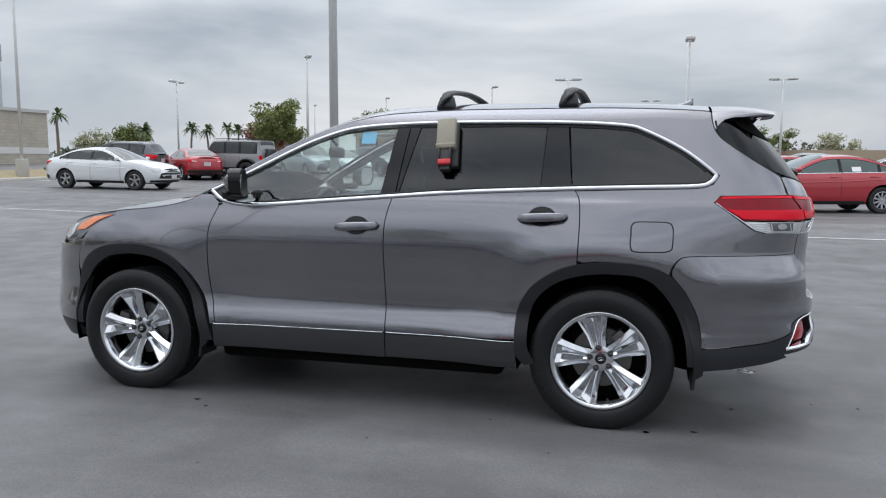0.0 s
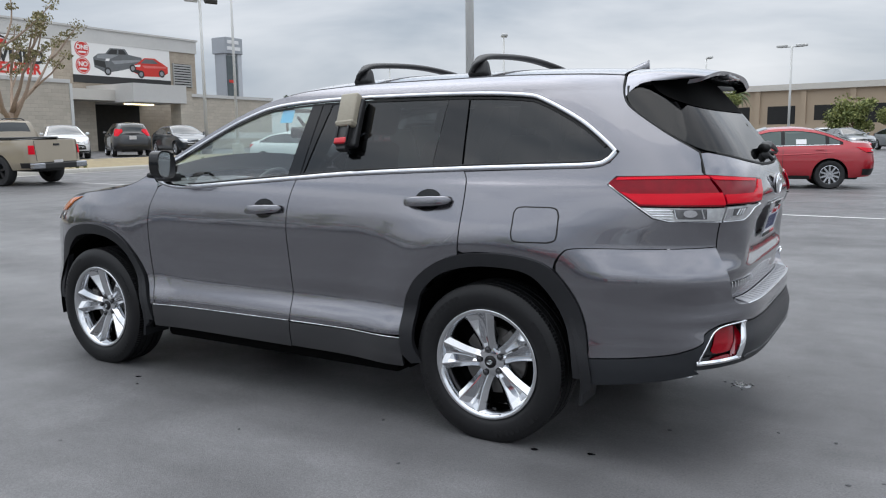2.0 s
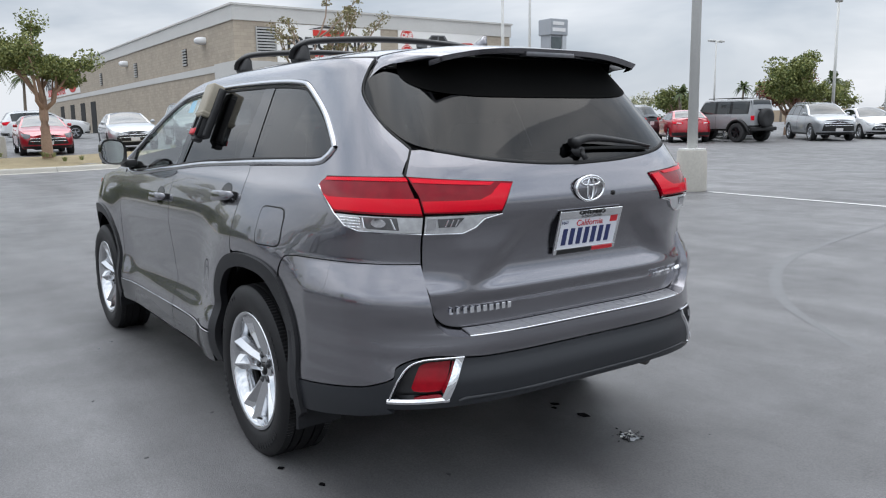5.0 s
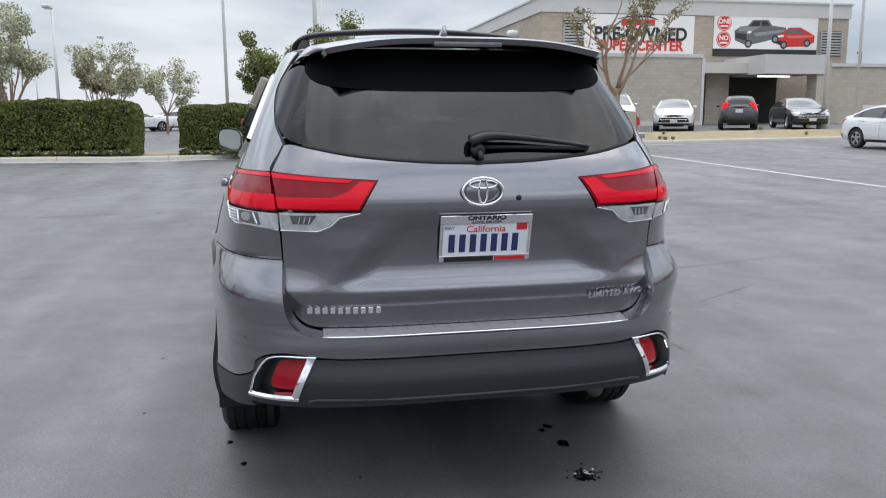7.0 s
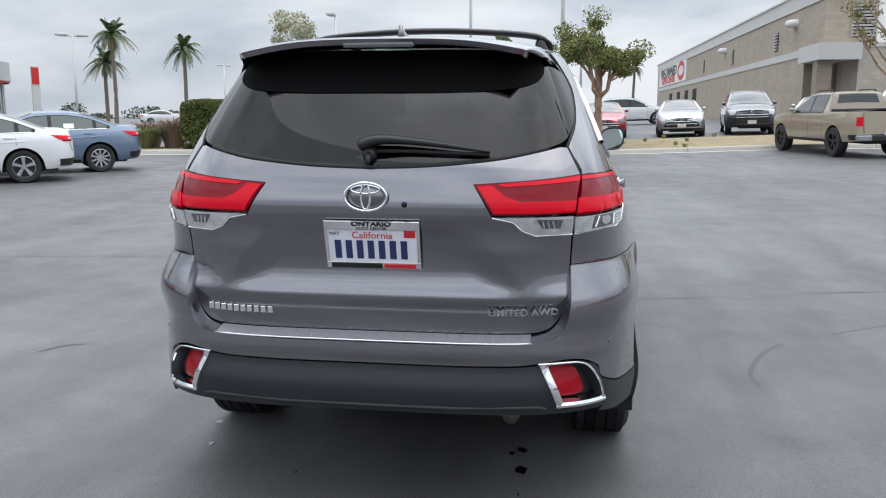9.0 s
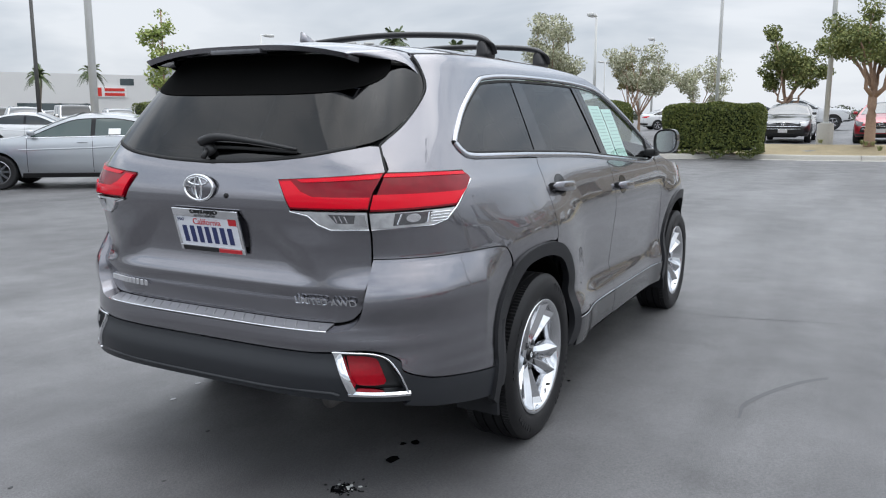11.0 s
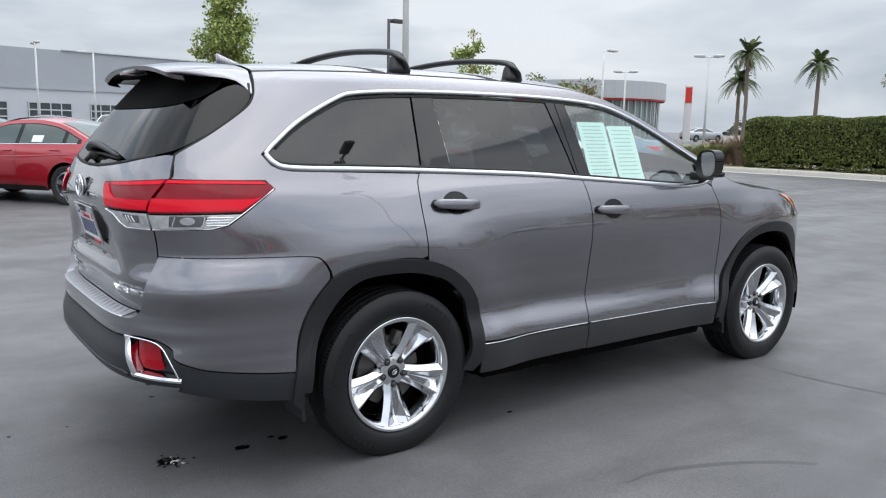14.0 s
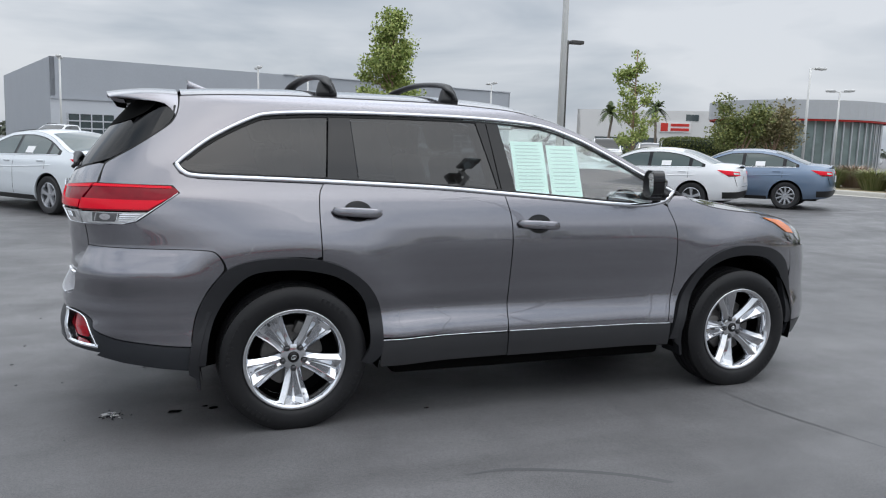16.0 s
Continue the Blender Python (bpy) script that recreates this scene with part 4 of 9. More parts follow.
    skin("fuel_door", S, sd([(1.636 + (x - 1.636) * 0.965, 1.02 + (z - 1.02) * 0.965) for x, z in fu]), P, car, side=-1, off=0.002, flange=0.004, label="grey painted fuel filler door")

    # wheel opening trims, liners, flaps
    for s in (-1, 1):
        fo = crv([(-0.858, 0.345), (-0.905, 0.50), (-0.962, 0.63), (-1.063, 0.765), (-1.17, 0.85), (-1.30, 0.893), (-1.442, 0.900), (-1.60, 0.880), (-1.72, 0.832), (-1.80, 0.755), (-1.848, 0.62), (-1.862, 0.45), (-1.86, 0.385)], 4)
        fi = crv([(-0.930, 0.345), (-0.965, 0.47), (-1.03, 0.64), (-1.12, 0.755), (-1.23, 0.815), (-1.34, 0.838), (-1.46, 0.838), (-1.58, 0.815), (-1.68, 0.755), (-1.745, 0.68), (-1.79, 0.55), (-1.80, 0.43), (-1.80, 0.385)], 4)
        skin("front_arch_trim", S, sd(fo + fi[::-1]), CLADDING, car, side=s, off=0.012, step=0.04, flange=0.035, label="black textured wheel arch trim")
        ro = crv([(0.998, 0.325), (0.955, 0.372), (0.944, 0.44), (0.950, 0.585), (0.977, 0.668), (1.043, 0.757), (1.165, 0.838), (1.310, 0.880), (1.474, 0.889), (1.618, 0.875), (1.725, 0.833), (1.817, 0.727), (1.868, 0.62), (1.890, 0.50), (1.892, 0.37)], 4)
        ri = crv([(1.055, 0.335), (1.018, 0.40), (1.010, 0.47), (1.022, 0.598), (1.063, 0.690), (1.166, 0.776), (1.310, 0.820), (1.458, 0.830), (1.600, 0.814), (1.69, 0.750), (1.775, 0.624), (1.815, 0.50), (1.83, 0.37)], 4)
        skin("rear_arch_trim", S, sd(ro + ri[::-1]), CLADDING, car, side=s, off=0.012, step=0.04, flange=0.035, label="black textured wheel arch trim")
        for cx, r in ((-HUB_X, 0.465), (HUB_X, 0.455)):
            vs, fs = [], []
            for k in range(25):
                a = radians(-12 + 204 * k / 24)
                for y in (0.90, 0.80, 0.72, 0.66):
                    vs.append((cx + r * math.cos(a), s * y, HUB_Z + r * math.sin(a)))
            for k in range(24):
                for j in range(3):
                    fs.append((k * 4 + j, k * 4 + j + 1, k * 4 + j + 5, k * 4 + j + 4))
            c0 = len(vs)
            vs += [(cx, s * 0.66, HUB_Z)]
            fs += [(k * 4 + 3, (k + 1) * 4 + 3, c0) for k in range(24)]
            mesh_ob("wheel_liner", vs, fs, UNDERSIDE, car)
        # mud flaps: curved guards behind each wheel
        for pts in (crv([(-1.005, 0.615), (-0.965, 0.50), (-0.945, 0.38), (-0.965, 0.235)], 5), crv([(1.795, 0.632), (1.838, 0.50), (1.858, 0.38), (1.850, 0.248)], 5)):
            vs, fs = [], []
            for i, (x, z) in enumerate(pts):
                y1 = S.width(min(x, 1.9), max(z, 0.32)) + 0.016
                y0 = y1 - 0.19 + 0.06 * (i < 5)
                for dx, y in ((0, y0), (0, y1 - 0.012), (0.006, y1), (0.05 if z > 0.31 else 0.018, y1 - 0.004), (0.05 if z > 0.31 else 0.018, y1 - 0.03), (0.012, y1 - 0.05), (0.012, y0)):
                    vs.append((x + dx, s * y, z))
            for i in range(len(pts) - 1):
                for k in range(6):
                    fs.append((i * 7 + k, i * 7 + k + 1, i * 7 + k + 8, i * 7 + k + 7))
            e = (len(pts) - 1) * 7
            fs += [tuple(range(e, e + 7))]
            mf = mesh_ob("mud_flap", vs, fs, CLADDING, car, "black rubber mud flap")
            mf.data.set_sharp_from_angle(angle=radians(35))

    # side windows
    inner_top = [(x, z - 0.012) for x, z in dlo_top]
    inner_bot = [(x, z + 0.012) for x, z in dlo_bot]

    def pane(x0t, x0b, x1t, x1b):
        """Glass between two slanted lines, each given by x at the top (z 1.6) and at the bottom (z 1.2)."""
        l0 = lambda z: x0b + (x0t - x0b) * (z - 1.2) / 0.4  # noqa: E731
        l1 = lambda z: x1b + (x1t - x1b) * (z - 1.2) / 0.4  # noqa: E731
        top = [q for q in inner_top if l0(q[1]) + 0.006 < q[0] < l1(q[1]) - 0.006]
        bot = [q for q in inner_bot if l0(q[1]) + 0.006 < q[0] < l1(q[1]) - 0.006]

        def end(line, row, sgn):
            z = 1.4
            for _ in range(30):
                z = float(np.interp(line(z), [p[0] for p in row], [p[1] for p in row]))
            return (line(z), z)

        tt, bb = inner_top, inner_bot[::-1]
        out = []
        if x0t > -0.7:
            out += [end(l0, bb, 1), end(l0, tt, 1)]
        out += top
        if x1t < 1.85:
            out += [end(l1, tt, 1), end(l1, bb, 1)]
        return out + bot

    for s, doors in ((-1, (fdoors[0], rdoors[0])), (1, (fdoors[1], rdoors[1]))):
        skin("window", S, sd([q for q in pane(-0.9, -0.9, 0.208, 0.150) if q[0] > -0.735]), SIDE_CLEAR, doors[0], side=s, off=-0.008, step=0.05, flange=0, label="lightly tinted front side window")
        skin("window", S, sd(pane(0.352, 0.258, 1.066, 1.046)), TINT, doors[1], side=s, off=-0.008, step=0.05, flange=0, label="dark privacy glass window")
        skin("pillar_cover", S, sd(pane(0.212, 0.154, 0.282, 0.238)), GLOSS_BLACK, doors[0], side=s, off=-0.003, step=0.05)
        skin("pillar_cover", S, sd(pane(0.288, 0.244, 0.348, 0.254)), GLOSS_BLACK, doors[1], side=s, off=-0.003, step=0.05)
        skin("fixed_pane", S, sd(pane(1.070, 1.050, 1.180, 1.222)), FRIT, doors[1], side=s, off=-0.006, step=0.05)
        skin("quarter_window", S, sd(pane(1.190, 1.232, 1.99, 1.99)), TINT, car, side=s, off=-0.008, step=0.05, flange=0, label="dark privacy glass quarter window")
        skin("mirror_base", S, sd([(-0.875, 1.222)] + [q for q in inner_top if -0.86 < q[0] < -0.735] + [q for q in inner_bot if q[0] < -0.735 and q[0] > -0.86]), BLACK, doors[0], side=s, off=0.002, step=0.05)
        ribbon("window_chrome_upper", S, sd(dlo_top), 0.021, BRIGHTWORK, car, side=s)
        ribbon("window_chrome_lower", S, sd(dlo_bot), 0.025, BRIGHTWORK, car, side=s)
        ribbon("window_seal", S, sd([(x, z - 0.018) for x, z in dlo_top[6:-6]]), 0.012, SEAL, car, side=s, off=-0.004, thick=0.003)
        ribbon("window_seal", S, sd([(x, z + 0.018) for x, z in dlo_bot[6:-12]]), 0.012, SEAL, car, side=s, off=-0.004, thick=0.003)
        # door mirrors
        m = mirror_ob(doors[0], s)
        # handles
        for d, xa, xb, z0, z1 in ((doors[0], -0.092, 0.167, 1.033, 1.046), (doors[1], 0.945, 1.209, 1.103, 1.117)):
            door_handle(d, xa, xb, z0, z1, s)

    # hood, windscreen, roof
    sheet("hood", 40, 28, lambda a, b: suv_top(-2.06 + (1.10 - 0.10 * (1 - abs(2 * b - 1) ** 2)) * a, (2 * b - 1)), P, car, "grey painted hood", thick=0.012)
    sheet("cowl", 4, 20, lambda a, b: (lambda p: (p[0], p[1], p[2] - 0.02))(suv_top(-1.10 + 0.20 * a, (2 * b - 1) * 0.98)), BLACK, car)
    sheet("windscreen", 24, 24, lambda a, b: (lambda p: (p[0], p[1], p[2] - 0.004))(suv_top(-1.02 + 0.13 * abs(2 * b - 1) ** 2 + (0.93 - 0.15 * abs(2 * b - 1) ** 2) * a, (2 * b - 1) * 0.955)), CLEAR, car, "clear windscreen")
    for s in (-1, 1):
        sheet("windscreen_pillar", 24, 3, lambda a, b: (lambda p: (p[0], p[1] * s, p[2]))(suv_top(-0.95 + 0.97 * a, 0.945 + 0.055 * b)), P, car)
    sheet("roof", 44, 30, lambda a, b: suv_top(-0.12 + 0.10 * abs(2 * b - 1) ** 2 + (2.03 - 0.10 * abs(2 * b - 1) ** 2) * a, math.sin((2 * b - 1) * math.pi / 2) * 0.982), P, car, "grey painted roof panel", thick=0.02)
    for s in (-1, 1):
        # dark ditch between roof and roof side
        sheet("roof_ditch", 40, 2, lambda a, b: (lambda p: (p[0], p[1] * s, p[2] - 0.004))(suv_top(-0.10 + 2.0 * a, 0.97 + 0.03 * b)), SEAL, car)
    # fin antenna
    vs, fs = [], []
    for i in range(9):
        t = i / 8
        h = 0.066 * t**1.3
        for k in range(8):
            a = 2 * math.pi * k / 8
            vs.append((1.645 + 0.205 * t - 0.05 * (1 if math.sin(a) < 0 else 0) * 0, 0.026 * math.cos(a), suv_top(1.75, 0)[2] - 0.012 + (h if math.sin(a) > 0.5 else (h * 0.6 if math.sin(a) > -0.2 else 0))))
    for i in range(8):
        for k in range(8):
            fs.append((i * 8 + k, i * 8 + (k + 1) % 8, (i + 1) * 8 + (k + 1) % 8, (i + 1) * 8 + k))
    fs += [tuple(range(8)), tuple(range(64, 72))]
    vs = [(x, y * (1 if z < suv_top(1.75, 0)[2] + 0.012 else 0.4), z) for x, y, z in vs]
    mesh_ob("fin_antenna", vs, fs, P, car, "grey shark fin antenna")
    suv_rear(car)
    suv_inside(car)
    # underside
    bm = box_bm(-2.15, 1.0, -0.50, 0.50, 0.21, 0.62, 0.05)
    box_bm(1.0, 1.95, -0.48, 0.48, 0.30, 0.62, 0.05, bm=bm)
    box_bm(1.9, 2.36, -0.62, 0.62, 0.40, 0.60, 0.04, bm=bm)
    box_bm(-0.86, 0.86, -0.86, 0.86, 0.225, 0.42, 0.03, bm=bm)
    part("underbody", bm, UNDERSIDE, car)
    vs, fs = tube(crv([(1.2, 0.36, 0.30), (1.7, 0.42, 0.31), (2.15, 0.47, 0.385), (2.36, 0.48, 0.392)], 4), 0.032, 12)
    mesh_ob("tail_pipe", vs, fs, IRON, car, "steel tail pipe")
    for s in (-1, 1):
        for x in (-HUB_X, HUB_X):
            suv_wheel(car, x, s, {(-1, -1): 14, (-1, 1): 12, (1, -1): 20, (1, 1): 36}[(int(s), 1 if x > 0 else -1)])
    return car


def mirror_ob(door, s):
    """A door mirror: body-coloured cap over a black foot, glass towards the rear."""
    vs, fs = [], []
    n = 20
    y0, zc = 1.000, 1.276
    for i in range(9):
        t = i / 8
        x = -0.735 + 0.125 * t
        k = math.sin(min(1, 0.12 + t * 1.05) * math.pi / 2)
        for j in range(n):
            a = 2 * math.pi * j / n
            c, q = math.cos(a), math.sin(a)
            ry, rz = 0.080 * k, 0.078 * k
            yy = math.copysign(abs(c) ** 0.65, c) * ry
            zz = math.copysign(abs(q) ** 0.75, q) * rz
            vs.append((x + 0.27 * yy, s * (y0 + yy), zc + zz + 0.010 * c))
    for i in range(8):
        for j in range(n):
            l = (j + 1) % n
            f = (i * n + j, i * n + l, (i + 1) * n + l, (i + 1) * n + j)
            fs.append(f if s > 0 else f[::-1])
    fs.append(tuple(range(n)))
    shellob = mesh_ob("door_mirror", vs, fs, GREY_PAINT, door, "grey door mirror with dark base")
    rim = [(x + 0.002, s * (y0 + (abs(y) - y0) * 0.97), zc + (z - zc) * 0.97) for x, y, z in vs[-n:]]
    band = [(x - 0.075, s * (y0 + (abs(y) - y0) * 1.012), zc + (z - zc) * 1.012) for x, y, z in vs[-n:]] + [(x + 0.001, s * (y0 + (abs(y) - y0) * 1.012), zc + (z - zc) * 1.012) for x, y, z in vs[-n:]]
    mesh_ob("mirror_rim", band, [(j, (j + 1) % n, n + (j + 1) % n, n + j) for j in range(n)], GLOSS_BLACK, shellob)
    a = len(rim)
    inn = [(x - 0.012, s * (y0 + (abs(y) - y0) * 0.92) , zc + (z - zc) * 0.90) for x, y, z in rim]
    inn = [(x + 0.006 * (abs(y) - y0) / 0.1 + 0.006 * (z - zc) / 0.08, y, z) for x, y, z in inn]
    mesh_ob("mirror_frame", list(vs[-n:]) + inn, [(j, (j + 1) % n, n + (j + 1) % n, n + j) for j in range(n)], BLACK, shellob)
    mesh_ob("mirror_glass", inn, [tuple(range(n))], simple_mirror(), shellob, "mirror glass", smooth=False)
    bm = box_bm(-0.80, -0.66, min(s * 0.85, s * 0.93), max(s * 0.85, s * 0.93), 1.175, 1.225, 0.015)
    part("mirror_foot", bm, BLACK, shellob, smooth=True, sharp=40)
    vs2, fs2 = tube([(-0.70, s * 0.91, 1.213), (-0.72, s * 0.98, 1.210), (-0.70, s * 1.05, 1.218)], 0.02, 8, flat=0.8)
    mesh_ob("mirror_lower_cover", vs2, fs2, BLACK, shellob)
    return shellob


def simple_mirror():
    m = bpy.data.materials.get("mirror_silver")
    return m or simple("mirror_silver", (0.82, 0.84, 0.85), 0.01, 1.0)


def door_handle(door, xa, xb, z0, z1, s):
    """Body-coloured grip over a recessed cup."""
    S, L = SUV, xb - xa
    xm, zm = (xa + xb) / 2 - 0.004, (z0 + z1) / 2
    cup = [(xm + 0.074 * math.cos(2 * math.pi * k / 28), zm + 0.002 + 0.052 * math.sin(2 * math.pi * k / 28)) for k in range(28)]
    skin("handle_cup", S, S.side(cup), GLOSS_BLACK, door, side=s, off=0.0016, step=0.03, flange=0)
    vs, fs, seg, n = [], [], 14, 18
    for i in range(n + 1):
        t = i / n
        x = xa + L * t
        z = z0 + (z1 - z0) * t
        end = max(0.0, 1 - (2 * t - 1) ** 6) ** 0.5
        lift = 0.014 + 0.026 * max(0, 1 - (2 * t - 1) ** 4)
        base = S.point(S.u_side(x, z), z)
        for k in range(seg):
            a = 2 * math.pi * k / seg
            ca, sa = math.cos(a), math.sin(a)
            ca, sa = math.copysign(abs(ca) ** 0.45, ca), math.copysign(abs(sa) ** 0.7, sa)
            vs.append((x, s * (base.y + lift + (0.011 * ca - 0.003 * sa) * (0.35 + 0.65 * end)), z + 0.0235 * (0.25 + 0.75 * end) * sa * (1 if t < 0.72 else 0.94)))
    for i in range(n):
        for k in range(seg):
            l = (k + 1) % seg
            fs.append((i * seg + k, i * seg + l, (i + 1) * seg + l, (i + 1) * seg + k))
    fs += [tuple(range(seg)), tuple(n * seg + k for k in range(seg))]
    h = mesh_ob("door_handle", vs, fs, GREY_PAINT, door, "grey pull handle over a black cup")
    for x, z in ((xa + 0.018, z0), (xb - 0.025, z1)):
        p = S.point(S.u_side(x, z), z)
        bm = box_bm(x - 0.016, x + 0.016, s * p.y - 0.006, s * p.y + 0.022 * s if s > 0 else s * p.y + 0.006, z - 0.016, z + 0.016, 0.006) if s > 0 else box_bm(x - 0.016, x + 0.016, s * p.y - 0.022, s * p.y + 0.006, z - 0.016, z + 0.016, 0.006)
        part("handle_mount", bm, BLACK, h)


def suv_rear(car):
    S, B, P = GATE, SUV, GREY_PAINT
    sd, rr = S.side, S.rear
    ed = lambda zs, d=-0.003: rr([(SEAM(z) + d, z) for z in zs])  # noqa: E731
    flip = lambda pts: [(2 * 2.613 - u, z) for u, z in pts[::-1]]  # noqa: E731
    # tailgate: painted lower part with the lamps cut out
    half = rr([(0.0, 0.702), (0.28, 0.702), (0.52, 0.703)]) + crv(rr([(0.565, 0.705), (0.604, 0.717), (0.632, 0.742)]), 4) + ed((0.77, 0.80, 0.83, 0.86, 0.90, 0.94, 0.98, 1.036))
    lamp_in = ed((1.039,)) + rr([(0.550, 1.035), (0.508, 1.056), (0.478, 1.090), (0.440, 1.103), (0.411, 1.105), (0.350, 1.209), (0.520, 1.220)]) + ed((1.236,))
    winb = ed((1.246,)) + sd([(2.282, 1.285), (2.267, 1.322)]) + crv(rr([(0.628, 1.324), (0.55, 1.306), (0.413, 1.281), (0.20, 1.261), (0.0, 1.254)]), 4)
    poly = half + [(u, z) for u, z in lamp_in] + winb
    gate = thing_part(car, "tailgate", "grey painted tailgate")
    skin("gate_panel", S, poly + flip(poly), P, gate, off=0.0, step=0.014)
    # rear window: one black-edged pane from seam to seam
    seam = crv(sd([(2.262, 1.338), (2.14, 1.408), (1.998, 1.505), (1.952, 1.556), (1.935, 1.62)]), 4)
    gb = [(u, z + 0.008) for u, z in crv(rr([(0.0, 1.254), (0.20, 1.261), (0.413, 1.281), (0.55, 1.306), (0.628, 1.324)]), 4)]
    edge = gb + seam
    clear = crv(rr([(0.0, 1.275), (0.20, 1.282), (0.413, 1.302), (0.55, 1.327), (0.640, 1.356), (0.630, 1.42), (0.606, 1.48), (0.560, 1.522), (0.47, 1.540), (0.30, 1.545), (0.0, 1.545)]), 3)
    frame = edge + [(2.613, 1.62)] + clear[::-1]
    skin("rear_window_frit", S, frame, CAVITY, gate, side=1, off=-0.010, step=0.04, flange=0, label="gloss black border of the rear window")
    skin("rear_window_frit", S, frame, CAVITY, gate, side=-1, off=-0.010, step=0.04, flange=0, label="gloss black border of the rear window")
    ez = [z for _, z in gb] + [z for _, z in seam[1:]]
    eu = [u for u, _ in gb] + [u for u, _ in seam[1:]]

    def pane_point(a, b):
        z = gb[0][1] + 0.002 + (1.615 - gb[0][1]) * b**1.6
        u = 2.613 + (float(np.interp(z, ez, eu)) - 2.613) * abs(2 * a - 1)
        p = S.point(u, z) + S.normal(u, z) * 0.001
        n = S.normal(u, z)
        k = 1 if a >= 0.5 else -1
        return (p.x, k * p.y, p.z), (n.x, k * n.y, n.z)

    nu, nv = 48, 24
    grid = [(i / nu, j / nv) for i in range(nu + 1) for j in range(nv + 1)]
    vs, ns = zip(*[pane_point(a, b) for a, b in grid])
    fs = [(i * (nv + 1) + j, (i + 1) * (nv + 1) + j, (i + 1) * (nv + 1) + j + 1, i * (nv + 1) + j + 1) for i in range(nu) for j in range(nv)]
    mesh_ob("rear_window", vs, fs, REAR_TINT, gate, "dark tinted rear window", normals=ns)
    for s in (-1, 1):
        ribbon("gate_gap", S, crv(sd([(1.918, 1.660), (1.924, 1.610), (1.944, 1.555), (1.993, 1.504), (2.136, 1.406), (2.264, 1.328)]), 5) + [(u0 + (u1 - u0) * k / 6, z0 + (z1 - z0) * k / 6) for (u0, z0), (u1, z1) in [(sd([(2.264, 1.328)])[0], ed((1.238,), 0.0)[0])] for k in range(1, 7)], 0.008, SEAL, gate, side=s, off=0.0012, thick=0.0015)
    ribbon("window_seal", S, flip(gb[:-2])[:-1] + gb[:-2], 0.014, SEAL, gate, off=0.0, thick=0.002)
    # tail lamps
    for s in (-1, 1):
        SX = lambda y, z: (S.at(S.u_rear(y, z), z)[0], z)  # noqa: E731
        outer = crv([(1.948, 1.190), (1.941, 1.199), (1.947, 1.211), (1.972, 1.2265)], 3) + [(2.15, 1.2305), SX(SEAM(1.231) + 0.002, 1.231), SX(SEAM(1.105) + 0.002, 1.105), (2.070, 1.110)]
        tl = skin("tail_lamp", S, sd(outer), LENS_DEEP, car, side=s, off=0.006, step=0.03, label="red and clear wraparound tail lamp")
        skin("light_bar", S, sd([(2.03, 1.158), SX(SEAM(1.160) + 0.002, 1.160), SX(SEAM(1.112) + 0.002, 1.112), (2.076, 1.116), (1.99, 1.166)]), LENS_RED, tl, side=s, off=0.011, step=0.04, flange=0.008, label="bright red lens")
        skin("upper_bar", S, sd([(1.972, 1.224), (2.15, 1.2275), SX(SEAM(1.228) + 0.002, 1.228), SX(SEAM(1.216) + 0.002, 1.216), (2.15, 1.2165), (1.968, 1.213)]), LENS_RED, tl, side=s, off=0.009, step=0.03, flange=0.006)
        skin("clear_lens", S, sd([(2.075, 1.103), SX(SEAM(1.099) + 0.002, 1.099), SX(SEAM(1.046) + 0.002, 1.046), (2.19, 1.052), (2.13, 1.066)]), LENS_CLEAR, tl, side=s, off=0.006, step=0.03, label="clear turn signal lens")
        tb = skin("turn_bulb_shade", S, sd([(2.190, 1.098), (2.318, 1.098), (2.318, 1.056), (2.222, 1.058)]), LENS_SHADE, tl, side=s, off=0.008, step=0.03, flange=0.004, label="dark bulb housing")
        skin("turn_bulb", S, sd([(2.262 + 0.024 * math.cos(k * math.pi / 8), 1.080 + 0.015 * math.sin(k * math.pi / 8)) for k in range(16)]), CHROME, tb, side=s, off=0.011, step=0.02, flange=0.004)
        for xx in (2.205, 2.300):
            ribbon("lens_rib", S, sd([(xx, 1.096), (xx + 0.008, 1.060)]), 0.007, CHROME, tb, side=s, off=0.009, thick=0.003)
        for zz in (1.062, 1.072, 1.082, 1.092):
            ribbon("lens_rib", S, sd([(2.10 + (1.10 - zz) * 0.9, zz), (2.20, zz)]), 0.0045, CHROME, tl, side=s, off=0.008, thick=0.003)
        ribbon("lamp_edge", S, sd([(1.941, 1.193), (2.070, 1.105), (2.13, 1.063), (2.19, 1.048), SX(SEAM(1.042) + 0.002, 1.042)]), 0.006, CHROME, tl, side=s, off=0.006, thick=0.003)
        inn = rr([(0.354, 1.206), (0.520, 1.217)]) + ed((1.232, 1.17, 1.112)) + rr([(0.416, 1.110)])
        t2 = skin("tail_lamp", S, inn, LENS_DEEP, gate, side=s, off=0.006, step=0.03, label="red and clear tailgate lamp")
        skin("light_bar", S, rr([(0.364, 1.199), (0.419, 1.117)]) + ed((1.117, 1.152), -0.005) + rr([(0.500, 1.152), (0.455, 1.168), (0.410, 1.203)]), LENS_RED, t2, side=s, off=0.011, step=0.03, flange=0.008, label="bright red light guide")
        skin("upper_bar", S, rr([(0.43, 1.208)]) + ed((1.227, 1.212), -0.005) + rr([(0.45, 1.198)]), LENS_RED, t2, side=s, off=0.009, step=0.03, flange=0.006)
